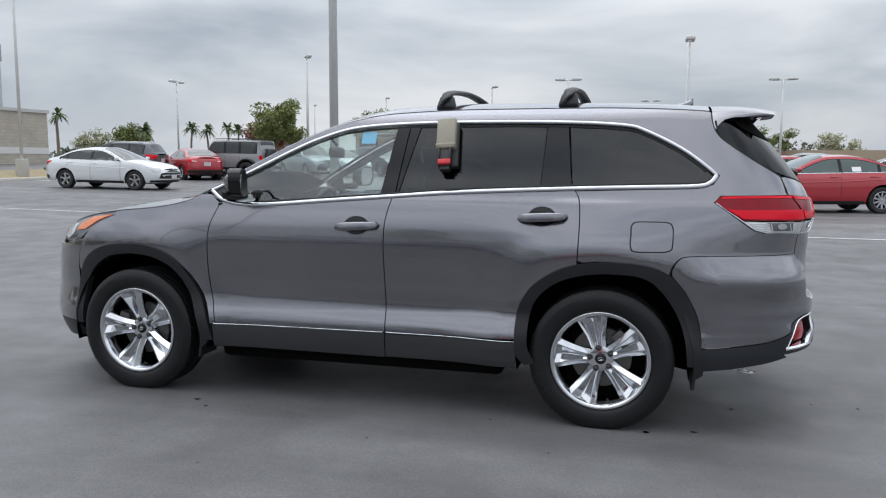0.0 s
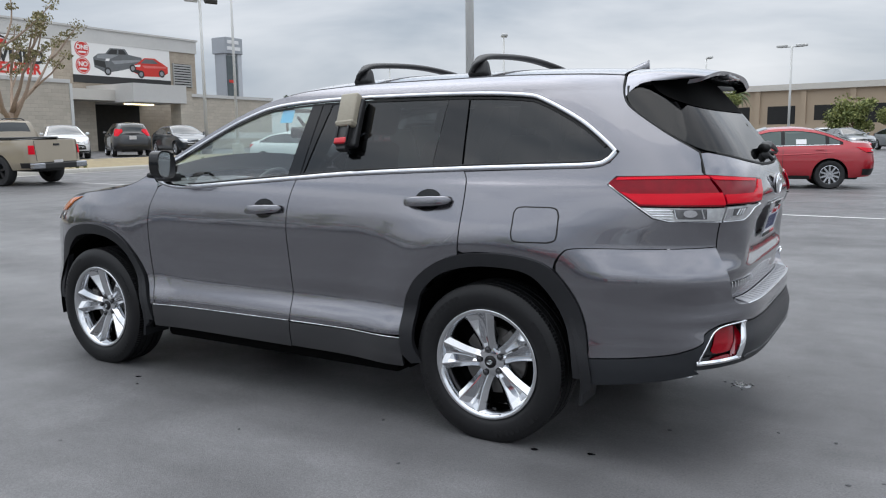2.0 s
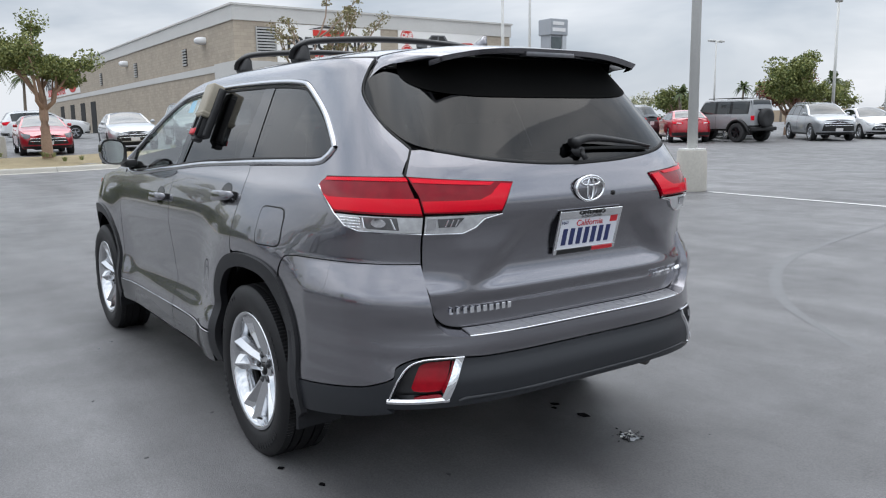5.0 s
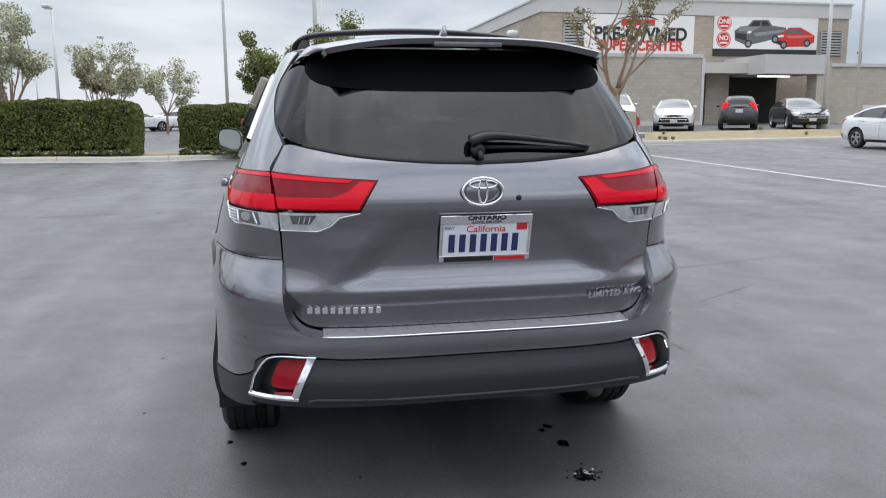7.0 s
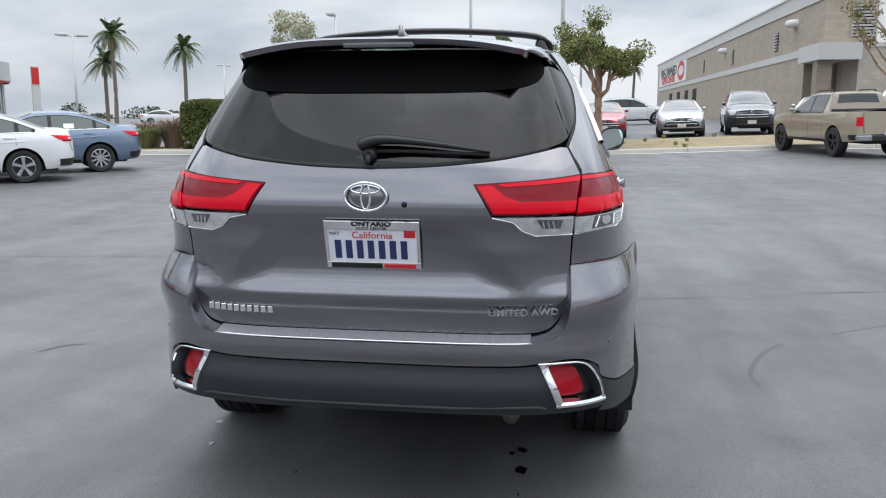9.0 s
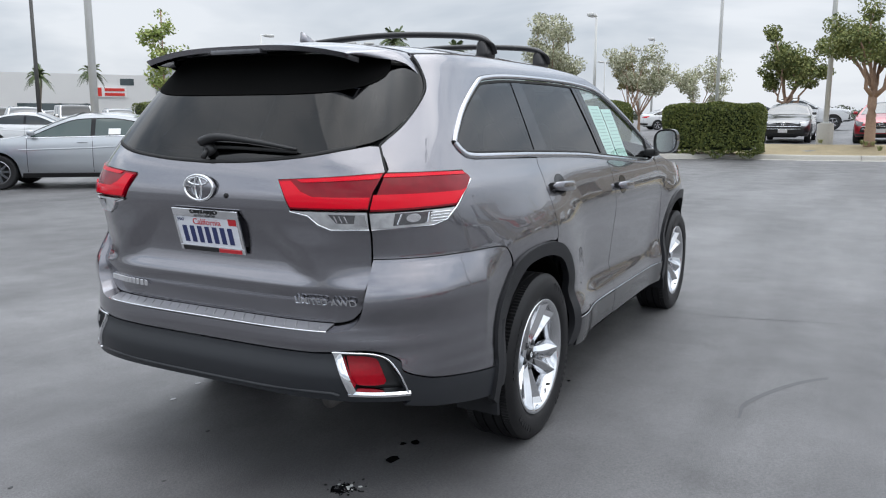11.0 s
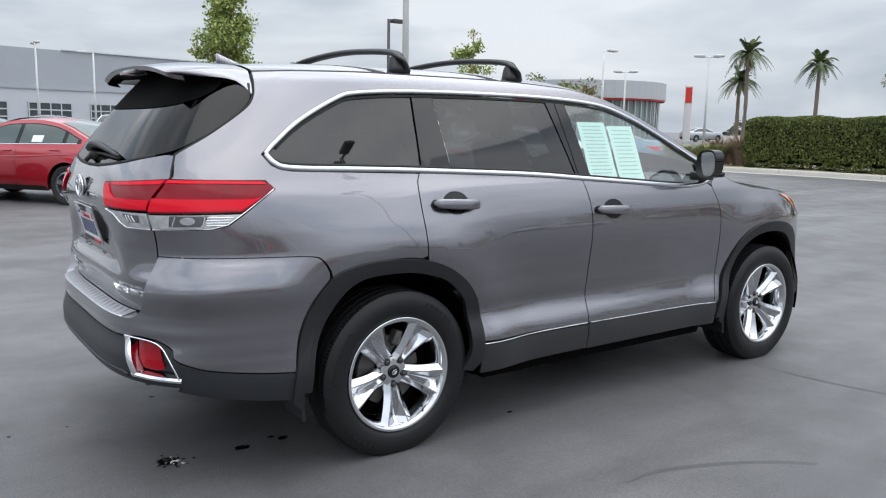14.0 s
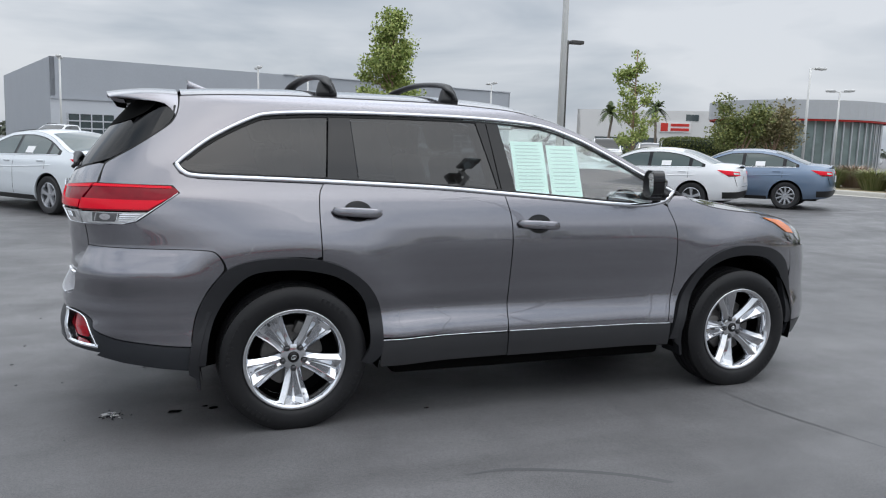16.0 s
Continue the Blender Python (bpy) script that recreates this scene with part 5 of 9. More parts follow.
        skin("clear_lens", S, rr([(0.424, 1.103)]) + ed((1.103, 1.045), -0.005) + rr([(0.552, 1.044), (0.512, 1.062), (0.482, 1.094)]), LENS_CLEAR, t2, side=s, off=0.006, step=0.03, label="clear reversing lens")
        rb = skin("reverse_bulb_shade", S, rr([(0.555, 1.097), (0.640, 1.095), (0.632, 1.066), (0.576, 1.066)]), LENS_SHADE, t2, side=s, off=0.008, step=0.02, flange=0.004, label="dark bulb housing")
        for yy in (0.580, 0.596, 0.612):
            ribbon("lens_rib", S, rr([(yy - 0.006, 1.094), (yy, 1.069)]), 0.0055, CHROME, rb, side=s, off=0.009, thick=0.003)
        skin("lens_facet", S, rr([(0.642, 1.097), (0.668, 1.097), (0.668, 1.052), (0.640, 1.058)]), CHROME, t2, side=s, off=0.007, step=0.02, flange=0.003)
        ribbon("lamp_edge", S, rr([(0.414, 1.102), (0.480, 1.090), (0.510, 1.058), (0.552, 1.040)]) + ed((1.042,), -0.005), 0.006, CHROME, t2, side=s, off=0.006, thick=0.003)
    # bumper, painted part round both corners
    bs, br = B.side, B.rear
    lip = crv(br([(SEAM(0.9325) + 0.003, 0.9325), (0.6745, 0.88), (0.675, 0.806), (0.670, 0.766), (0.655, 0.724), (0.625, 0.694), (0.58, 0.684), (0.545, 0.682)]), 4) + br([(0.30, 0.678), (0.0, 0.676)])
    top = crv(bs([(1.742, 0.856), (1.766, 0.899), (1.811, 0.924), (2.0, 0.9305), (2.25, 0.9325)]), 4) + lip
    shelf = br([(0.0, 0.606), (0.30, 0.606), (0.50, 0.608)]) + crv(br([(0.575, 0.614), (0.66, 0.6225), (0.722, 0.612), (0.765, 0.583)]) + bs([(2.33, 0.545), (2.27, 0.515), (2.20, 0.497), (2.05, 0.478), (1.893, 0.466)]), 4)
    arc = crv(bs([(1.893, 0.47), (1.893, 0.52), (1.873, 0.62), (1.821, 0.729), (1.742, 0.830)]), 4)
    bumper = thing_part(car, "rear_bumper", "grey painted rear bumper over dark lower part")
    # return of the bumper from its lip to the tailgate
    back = crv(ed((0.9325, 0.90, 0.813, 0.770), -0.004) + rr([(0.632, 0.738), (0.604, 0.713), (0.565, 0.701), (0.545, 0.699)]), 4)
    m = min(len(back), len(lip))
    for s in (-1, 1):
        skin("bumper_cover", B, top + shelf + arc[1:], P, bumper, side=s, step=0.014, flange=0.012)
        vs = []
        for k in range(m):
            a, c = B.point(*lip[k]), S.point(*back[k])
            c = c - S.normal(*back[k]) * 0.010
            for q in (a, a.lerp(c, 0.15), a.lerp(c, 0.6), c):
                vs.append((q.x, s * q.y, q.z))
        mesh_ob("bumper_return", vs, [(4 * k + h, 4 * k + h + 1, 4 * k + h + 5, 4 * k + h + 4)[::s] for k in range(m - 1) for h in range(3)], P, bumper)
    # lower dark part, cut out round the recessed reflectors
    hole = crv(br([(0.576, 0.609), (0.604, 0.545), (0.633, 0.470)]), 3) + crv(br([(0.640, 0.464), (0.72, 0.459), (0.790, 0.452)]), 3) + crv(br([(0.794, 0.460), (0.783, 0.50), (0.764, 0.545), (0.735, 0.584), (0.70, 0.604), (0.590, 0.6105)]), 4)
    ltop = br([(0.0, 0.600), (0.30, 0.600), (0.50, 0.602), (0.570, 0.606)]) + hole + br([(0.580, 0.6125), (0.66, 0.6165), (0.719, 0.606)]) + [(u, z - 0.006) for u, z in shelf[11:]]
    lbot = bs([(1.897, 0.345), (2.05, 0.36), (2.20, 0.382), (2.32, 0.412)]) + br([(0.80, 0.428), (0.70, 0.436), (0.55, 0.440), (0.0, 0.440)])
    for s in (-1, 1):
        skin("lower_bumper", B, ltop + lbot, LOWER_TRIM, bumper, side=s, step=0.02, flange=0.02, label="dark grey textured lower bumper")
        ribbon("bumper_crease", B, br([(0.0, 0.460), (0.30, 0.461), (0.50, 0.466), (0.575, 0.466), (0.60, 0.458)]), 0.014, LOWER_TRIM, bumper, side=s, off=0.0, thick=0.006)
        fog = skin("fog_lamp_housing", B, hole, BLACK, bumper, side=s, off=-0.040, step=0.03, flange=0, label="black recessed reflector housing")
        vs, m = [], len(hole)
        for u, z in hole:
            for d in (0.003, -0.041):
                q = B.point(u, z) + B.normal(u, z) * d
                vs.append((q.x, q.y * s, q.z))
        mesh_ob("housing_wall", vs, [(2 * k, 2 * ((k + 1) % m), 2 * ((k + 1) % m) + 1, 2 * k + 1) for k in range(m)], LOWER_TRIM, fog)
        red = crv(br([(0.612, 0.598), (0.700, 0.592), (0.726, 0.562), (0.748, 0.500)]), 4) + crv(br([(0.742, 0.488), (0.716, 0.484), (0.665, 0.487), (0.648, 0.500)]), 3)
        skin("reflector", B, red, REFLECTOR_RED, fog, side=s, off=-0.033, step=0.02, flange=0.006, label="red prism reflector")
        ribbon("chrome_frame", B, crv(br([(0.797, 0.453), (0.786, 0.50), (0.766, 0.545), (0.736, 0.587), (0.70, 0.607), (0.64, 0.6125), (0.572, 0.6125)]), 4), 0.0065, CHROME, fog, side=s, off=0.003, thick=0.004)
        # broad inner leg and foot of the frame, sloping into the recess
        for line, deep in ((crv(br([(0.571, 0.614), (0.602, 0.545), (0.634, 0.462)]), 5), (0.022, 0.0)), (crv(br([(0.632, 0.462), (0.72, 0.456), (0.799, 0.450)]), 5), (0.0, 0.019))):
            vs, n = [], len(line)
            for u, z in line:
                for k, d in ((0.0, -0.002), (0.08, 0.008), (0.5, 0.009), (0.92, 0.002), (1.0, -0.030)):
                    uu, zz = u - deep[0] * k / 1.02, z + deep[1] * k
                    q = B.point(uu, zz) + B.normal(uu, zz) * d
                    vs.append((q.x, q.y * s, q.z))
            fs = [(i * 5 + k, i * 5 + k + 1, i * 5 + k + 6, i * 5 + k + 5) for i in range(n - 1) for k in range(4)]
            cf = mesh_ob("chrome_frame", vs, fs, CHROME, fog)
            cf.data.set_sharp_from_angle(angle=radians(40))
        # parking sensor dots
        dot = br([(0.80 + 0.010 * math.cos(k * math.pi / 6), 0.655 + 0.010 * math.sin(k * math.pi / 6)) for k in range(12)])
        skin("parking_sensor", B, dot, P, bumper, side=s, off=0.002, step=0.02, flange=0.004)
    # ledge between bumper and tailgate, with a silver step plate and ribs

    def ledge(y, k, h):
        a, c = S.point(S.u_rear(abs(y), 0.699), 0.699), B.point(B.u_rear(abs(y), 0.681), 0.681)
        q = a.lerp(c, k)
        return (q.x, y, q.z + h)

    sheet("bumper_ledge", 40, 4, lambda a, b: ledge(-0.59 + 1.18 * a, -0.15 + 1.15 * b, -0.003), P, bumper, thick=0.003)
    sheet("step_plate", 40, 4, lambda a, b: ledge(-0.545 + 1.09 * a, 0.08 + 0.90 * b, 0.003 + (0.002 if 0 < b < 1 else 0)), STEP, bumper, "ribbed grey step plate", thick=0.004)
    for k in range(22):
        y = -0.5 + k * 1.0 / 21
        p, q = ledge(y, 0.2, 0.006), ledge(y + 0.02, 0.85, 0.006)
        vs, fs = tube([p, q], 0.0014, 5)
        mesh_ob("rib", vs, fs, STEP, bumper)
    vs, fs = tube([ledge(-0.55 + 1.10 * k / 30, 1.0, 0.003) for k in range(31)], 0.0035, 6)
    mesh_ob("step_edge", vs, fs, CHROME, bumper)
    # emblem, plate, lettering, camera, wiper, lock
    n0 = S.normal(2.613, 1.165)
    xz = lambda y, z, h: (lambda p, n: p + n * h)(S.point(S.u_rear(y, z) if y >= 0 else 2 * 2.613 - S.u_rear(-y, z), z), S.normal(S.u_rear(abs(y), z), z))  # noqa: E731
    base = Matrix.Translation(S.point(2.613, 1.163) + n0 * 0.012) @ Matrix(((0, 0, 1, 0), (1, 0, 0, 0), (0, 1, 0, 0), (0, 0, 0, 1)))
    e = oval_badge(gate, base, 0.150, "emblem")
    vs, fs = lathe([(0.0, 0.0), (0.070, 0.0), (0.073, -0.012)], 40, axis="z", closed=False)
    mesh_ob("emblem_base", [base @ Vector((x, y * 0.68, z - 0.001)) for x, y, z in vs], fs, GREY_PAINT, e)
    vs, fs = lathe([(0.0, 0.004), (0.008, 0.004), (0.010, 0.0)], 16, axis="z", closed=False)
    m2 = Matrix.Translation(xz(0.128, 1.142, 0.001)) @ base.to_3x3().to_4x4()
    mesh_ob("rear_camera", [m2 @ Vector(v) for v in vs], fs, GLOSS_BLACK, gate)
    # number plate
    pm = Matrix.Translation((2.457, 0.016, 1.004)) @ Matrix.Rotation(radians(15), 4, "Y") @ base.to_3x3().to_4x4()
    plate = thing_part(car, "number_plate", "white number plate with navy characters in a chrome frame")
    bm = box_bm(-0.153, 0.153, -0.077, 0.077, -0.002, 0.002, 0.0008, 1)
    bm.transform(pm)
    part("plate_sheet", bm, PLATE_WHITE, plate)
    bm = bmesh.new()
    for q in ((-0.162, 0.162, 0.054, 0.086), (-0.162, 0.162, -0.086, -0.062), (-0.162, -0.150, -0.062, 0.060), (0.150, 0.162, -0.062, 0.060)):
        box_bm(q[0], q[1], q[2], q[3], -0.003, 0.006, 0.002, 2, bm=bm)
    bm.transform(pm)
    part("plate_frame", bm, CHROME, plate, "chrome plate frame")
    for k in range(7):
        x = -0.130 + k * 0.0375
        bm = box_bm(x, x + 0.022, -0.050, 0.016, 0.002, 0.0035)
        bm.transform(pm)
        part("plate_character", bm, PLATE_BLUE, plate)
    text_mesh("plate_state", "California", 0.034, pm @ Matrix.Translation((0, 0.034, 0.003)), RED_INK, plate, depth=0.0006, stretch=1.05)
    text_mesh("plate_month", "MAY", 0.017, pm @ Matrix.Translation((-0.128, 0.040, 0.003)), PLATE_BLUE, plate, depth=0.0006)
    bm = box_bm(0.108, 0.146, 0.028, 0.053, 0.002, 0.0032)
    bm.transform(pm)
    part("plate_sticker", bm, RED_INK, plate)
    text_mesh("frame_lettering", "ONTARIO", 0.022, pm @ Matrix.Translation((0, 0.0765, 0.0085)), BLACK, plate, depth=0.0006, bold=0.0006, stretch=1.35)
    text_mesh("frame_lettering", "AUTO CENTER", 0.012, pm @ Matrix.Translation((0, 0.0605, 0.0085)), BLACK, plate, depth=0.0004, stretch=1.3)
    bm = box_bm(-0.145, 0.030, -0.083, -0.066, 0.006, 0.0085)
    bm.transform(pm)
    part("frame_bar", bm, BLACK, plate)
    bm = box_bm(0.036, 0.145, -0.082, -0.068, 0.006, 0.0085)
    bm.transform(pm)
    part("frame_bar", bm, RED_INK, plate)
    # chrome lettering: a bar for the model name, words for the trim level
    for k in range(10):
        y = -0.600 + k * 0.0258
        p, n = xz(y + 0.010, 0.766, 0.006), S.normal(S.u_rear(abs(y), 0.766), 0.766)
        bm = box_bm(-0.0085, 0.0085, -0.011, 0.011, 0, 0.005, 0.001, 1)
        bm.transform(Matrix.Translation(p) @ Matrix.Rotation(math.atan2(-n.y if y > 0 else n.y * -1, 1) * -1, 4, "Z") @ base.to_3x3().to_4x4() @ Matrix.Shear("XY", 4, (0.15, 0.0)))
        part("model_name_bar", bm, CHROME, gate)
    tm = text_mesh("trim_lettering", "LIMITED AWD", 0.036, Matrix.Identity(4), CHROME, gate, "chrome lettering", depth=0.003, bold=0.0006, stretch=1.05)
    w0 = max(v.co.x for v in tm.data.vertices)
    for v in tm.data.vertices:
        y = 0.517 + v.co.x * 0.114 / w0
        z = 0.785 + v.co.y * 0.9
        p = xz(y, z, 0.011 + v.co.z)
        v.co = p
    # wiper
    vs, fs = lathe([(0.0, 0.030), (0.020, 0.028), (0.026, 0.0)], 18, axis="z", closed=False)
    wm = Matrix.Translation(xz(0.0, 1.302, 0.0)) @ base.to_3x3().to_4x4()
    wip = thing_part(car, "rear_wiper", "black rear wiper arm")
    mesh_ob("wiper_pivot", [wm @ Vector(v) for v in vs], fs, BLACK, wip)
    line = [xz(y, z, h) for y, z, h in ((-0.03, 1.318, 0.026), (0.03, 1.328, 0.040), (0.12, 1.328, 0.036), (0.26, 1.317, 0.028), (0.40, 1.301, 0.020))]
    vs, fs = tube(crv(line, 4), 0.012, 8, taper=list(np.linspace(0.031, 0.008, 17)), flat=0.7)
    mesh_ob("wiper_arm", vs, fs, BLACK, wip)
    line = [xz(y, z, 0.012) for y, z in ((0.02, 1.306), (0.12, 1.306), (0.26, 1.302), (0.40, 1.296))]
    vs, fs = tube(crv(line, 4), 0.007, 6)
    mesh_ob("wiper_blade", vs, fs, SEAL, wip)
    vs, fs = tube([xz(0.0, 1.300, 0.02), xz(0.002, 1.262, 0.026)], 0.010, 8)
    mesh_ob("washer_nozzle", vs, fs, BLACK, wip)
    # roof spoiler with cheeks and high brake light
    sp = thing_part(car, "roof_spoiler", "grey painted roof spoiler, black underneath")

    def sp_skin(a, q, inner=0.0):
        """Spoiler shell: a from seam to trailing edge, q across; the ends turn down into the cheeks."""
        v = min(1.0, abs(q) / 0.74)
        t = max(0.0, (abs(q) - 0.74) / 0.26)
        x = 1.925 + (0.345 - 0.035 * abs(q) ** 2 - 0.055 * abs(q) ** 8) * a
        zc = suv_top(1.91, 0)[2] + (1.690 - suv_top(1.91, 0)[2]) * a + 0.010 * math.sin(math.pi * a)
        zt = zc - (0.048 - 0.008 * a) * v**3.2
        zl = float(np.interp(a, [0, 0.06, 0.14, 0.26, 0.45, 0.7, 1.0], [1.556, 1.572, 1.602, 1.626, 1.636, 1.638, 1.638]))
        z = zt - t * (zt - zl)
        w = S.width(1.93, min(z, 1.664)) - 0.005 - 0.050 * a**1.6 - 0.03 * a**6
        return (x, math.copysign(w * (v if t == 0 else 1.0), q) * (1 - inner * 0.02), z - inner * 0.014 * (t < 0.5))

    nu, nv = 16, 52
    grid = [(i / nu, 2 * j / nv - 1) for i in range(nu + 1) for j in range(nv + 1)]
    g = lambda i, j: i * (nv + 1) + j  # noqa: E731
    top_f = [(g(i, j), g(i + 1, j), g(i + 1, j + 1), g(i, j + 1)) for i in range(nu) for j in range(nv)]
    o = mesh_ob("spoiler_blade", [sp_skin(i, j) for i, j in grid], top_f, P, sp)
    # turned-in trailing edge and the hollow underneath
    edge = [sp_skin(1.0, 2 * j / nv - 1) for j in range(nv + 1)]
    lip = [(x - 0.012, y * 0.985, z - 0.018) for x, y, z in edge]
    mesh_ob("trailing_edge", edge + lip, [(j, nv + 1 + j, nv + 2 + j, j + 1) for j in range(nv)], P, sp)

    def hollow(i, q):
        x, y, zl = sp_skin(i, math.copysign(1.0, q))
        zt = sp_skin(i, 0.3)[2] - 0.024
        return (x - 0.006, y * abs(q) * 0.97, zl + (zt - zl) * (1 - abs(q) ** 5))

    inner = [f[::-1] for k, f in enumerate(top_f) if 4 <= k % nv < nv - 4]
    outer = [f[::-1] for k, f in enumerate(top_f) if not 4 <= k % nv < nv - 4]
    mesh_ob("spoiler_underside", [hollow(i, j) for i, j in grid], inner, CAVITY, sp)
    mesh_ob("cheek_lining", [hollow(i, j) for i, j in grid], outer, GLOSS_BLACK, sp, "gloss black spoiler cheek")
    # black sheet over the upper pane: the spoiler's shade and reflection as colour
    ue = S.u_rear(0.575, 1.58)

    def top_trim(a, b):
        k = abs(math.sin((a - 0.5) * math.pi))
        zl = 1.506 + 0.010 * k**4 + 0.10 * (1 - math.sqrt(max(0.0, 1 - k**5)))
        z, u = zl + (1.66 - zl) * b, 2.613 + (ue - 2.613) * k
        p = S.point(u, z) + S.normal(u, z) * 0.004
        return (p.x, math.copysign(p.y, 2 * a - 1), p.z)

    sheet("gate_top_shade", 60, 8, top_trim, CAVITY, sp)
    bm = box_bm(2.215, 2.266, -0.125, 0.125, 1.660, 1.680, 0.006)
    part("high_brake_light", bm, LENS_GREY, sp, "smoked high brake light", smooth=True, sharp=40)


def thing_part(parent, name, label):
    e = new(name)
    e.parent = parent
    e.empty_display_size = 0.1
    return tagged(e, label)


def seat(car, x, y, z, mat, w=0.50, back=0.62, head=True, lean=18):
    s = thing_part(car, "seat", "leather car seat with headrest")
    bm = box_bm(x - 0.28, x + 0.24, y - w / 2, y + w / 2, z - 0.12, z + 0.05, 0.05, 3)
    part("cushion", bm, mat, s, smooth=True)
    bm = box_bm(-0.06, 0.07, -w / 2 + 0.02, w / 2 - 0.02, 0, back, 0.045, 3, taper=(0.8, 0.86))
    bm.transform(Matrix.Translation((x + 0.22, y, z)) @ Matrix.Rotation(radians(lean), 4, "Y"))
    part("backrest", bm, mat, s, smooth=True)
    if head:
        bm = box_bm(-0.05, 0.05, -0.13, 0.13, back + 0.04, back + 0.22, 0.04, 3)
        bm.transform(Matrix.Translation((x + 0.22, y, z)) @ Matrix.Rotation(radians(lean), 4, "Y"))
        h = part("headrest", bm, mat, s, smooth=True)
        for k in (-0.05, 0.05):
            vs, fs = tube([(x + 0.22 + 0.19, y + k, z + back - 0.06), (x + 0.22 + 0.215, y + k, z + back + 0.06)], 0.006, 6)
            mesh_ob("headrest_post", vs, fs, CHROME, h)


def suv_inside(car):
    for y in (-0.38, 0.38):
        seat(car, 0.00, y, 0.80, SEAT_LIGHT)
        seat(car, 0.95, y, 0.82, SEAT)
    for y in (-0.36, 0.0, 0.36):
        seat(car, 1.56, y, 0.84, SEAT, w=0.36, back=0.46, head=False)
    # cabin tub, headliner, dashboard, steering wheel, door cards
    bm = box_bm(-1.0, 2.2, -0.63, 0.63, 0.55, 0.60)
    part("cabin_floor", bm, DASH, car)
    sheet("headliner", 20, 8, lambda a, b: (lambda p: (p[0], p[1], p[2] - 0.05))(suv_top(-0.02 + 1.95 * a, (2 * b - 1) * 0.9)), HEADLINER, car)
    bm = box_bm(-1.12, -0.52, -0.76, 0.76, 0.80, 1.075, 0.07, 4, taper=(0.85, 1.0))
    d = part("dashboard", bm, DASH, car, "black dashboard", smooth=True)
    bm = box_bm(-0.80, -0.52, -0.60, -0.18, 1.04, 1.125, 0.04, 3)
    part("gauge_hood", bm, DASH, d, smooth=True)
    bm = box_bm(-0.57, -0.50, -0.14, 0.14, 0.94, 1.09, 0.02, 3)
    part("centre_screen", bm, GLOSS_BLACK, d, smooth=True)
    m = Matrix.Translation((-0.42, -0.38, 1.06)) @ Matrix.Rotation(radians(-66), 4, "Y")
    vs, fs = [], []
    for i in range(40):
        a = 2 * math.pi * i / 40
        for k in range(8):
            b = 2 * math.pi * k / 8
            r = 0.182 + 0.016 * math.cos(b)
            vs.append(m @ Vector((r * math.cos(a), r * math.sin(a), 0.016 * math.sin(b))))
    for i in range(40):
        for k in range(8):
            fs.append((i * 8 + k, i * 8 + (k + 1) % 8, ((i + 1) % 40) * 8 + (k + 1) % 8, ((i + 1) % 40) * 8 + k))
    st = mesh_ob("steering_wheel", vs, fs, DASH, car, "black steering wheel")
    bm = box_bm(-0.07, 0.07, -0.08, 0.08, -0.035, 0.03, 0.025, 3)
    box_bm(-0.02, 0.02, -0.18, 0.18, -0.012, 0.01, 0.006, 1, bm=bm)
    box_bm(-0.18, 0.0, -0.02, 0.02, -0.012, 0.01, 0.006, 1, bm=bm)
    bm.transform(m)
    part("wheel_hub", bm, DASH, st, smooth=True, sharp=50)
    for s in (-1, 1):
        bm = box_bm(-0.86, 0.90, min(s * 0.80, s * 0.84), max(s * 0.80, s * 0.84), 0.55, 1.14, 0.015)
        box_bm(0.90, 1.22, min(s * 0.80, s * 0.84), max(s * 0.80, s * 0.84), 0.86, 1.14, 0.01, bm=bm)
        part("door_card", bm, DASH, car)
        bm = box_bm(1.22, 2.15, min(s * 0.74, s * 0.78), max(s * 0.74, s * 0.78), 0.86, 1.22, 0.015)
        part("cargo_side_panel", bm, DASH, car)
        # pillars inside
        for xa, xb in ((0.16, 0.34), (1.08, 1.24)):
            p0, p1 = SUV.point(xa, 1.2), SUV.point(xa, 1.62)
            vs, fs = tube([(xa + 0.05, s * (p0.y - 0.06), 1.15), ((xa + xb) / 2 + 0.05, s * (p1.y - 0.11), 1.57)], 0.045, 8)
            mesh_ob("pillar_trim", vs, fs, DASH, car)
    vs, fs = tube([(-0.46, 0.02, 1.50), (-0.50, 0.0, 1.56)], 0.012, 6)
    rv = mesh_ob("rear_view_mirror", vs, fs, BLACK, car)
    bm = box_bm(-0.47, -0.44, -0.12, 0.12, 1.42, 1.49, 0.02, 3)
    part("mirror_body", bm, BLACK, rv, smooth=True)
    # moulded roof console and sun visors
    for y in (-0.36, 0.36):
        bm = box_bm(-0.30, -0.12, y - 0.2, y + 0.2, 1.575, 1.59, 0.006)
        part("sun_visor", bm, HEADLINER, car)


suv = build_suv()


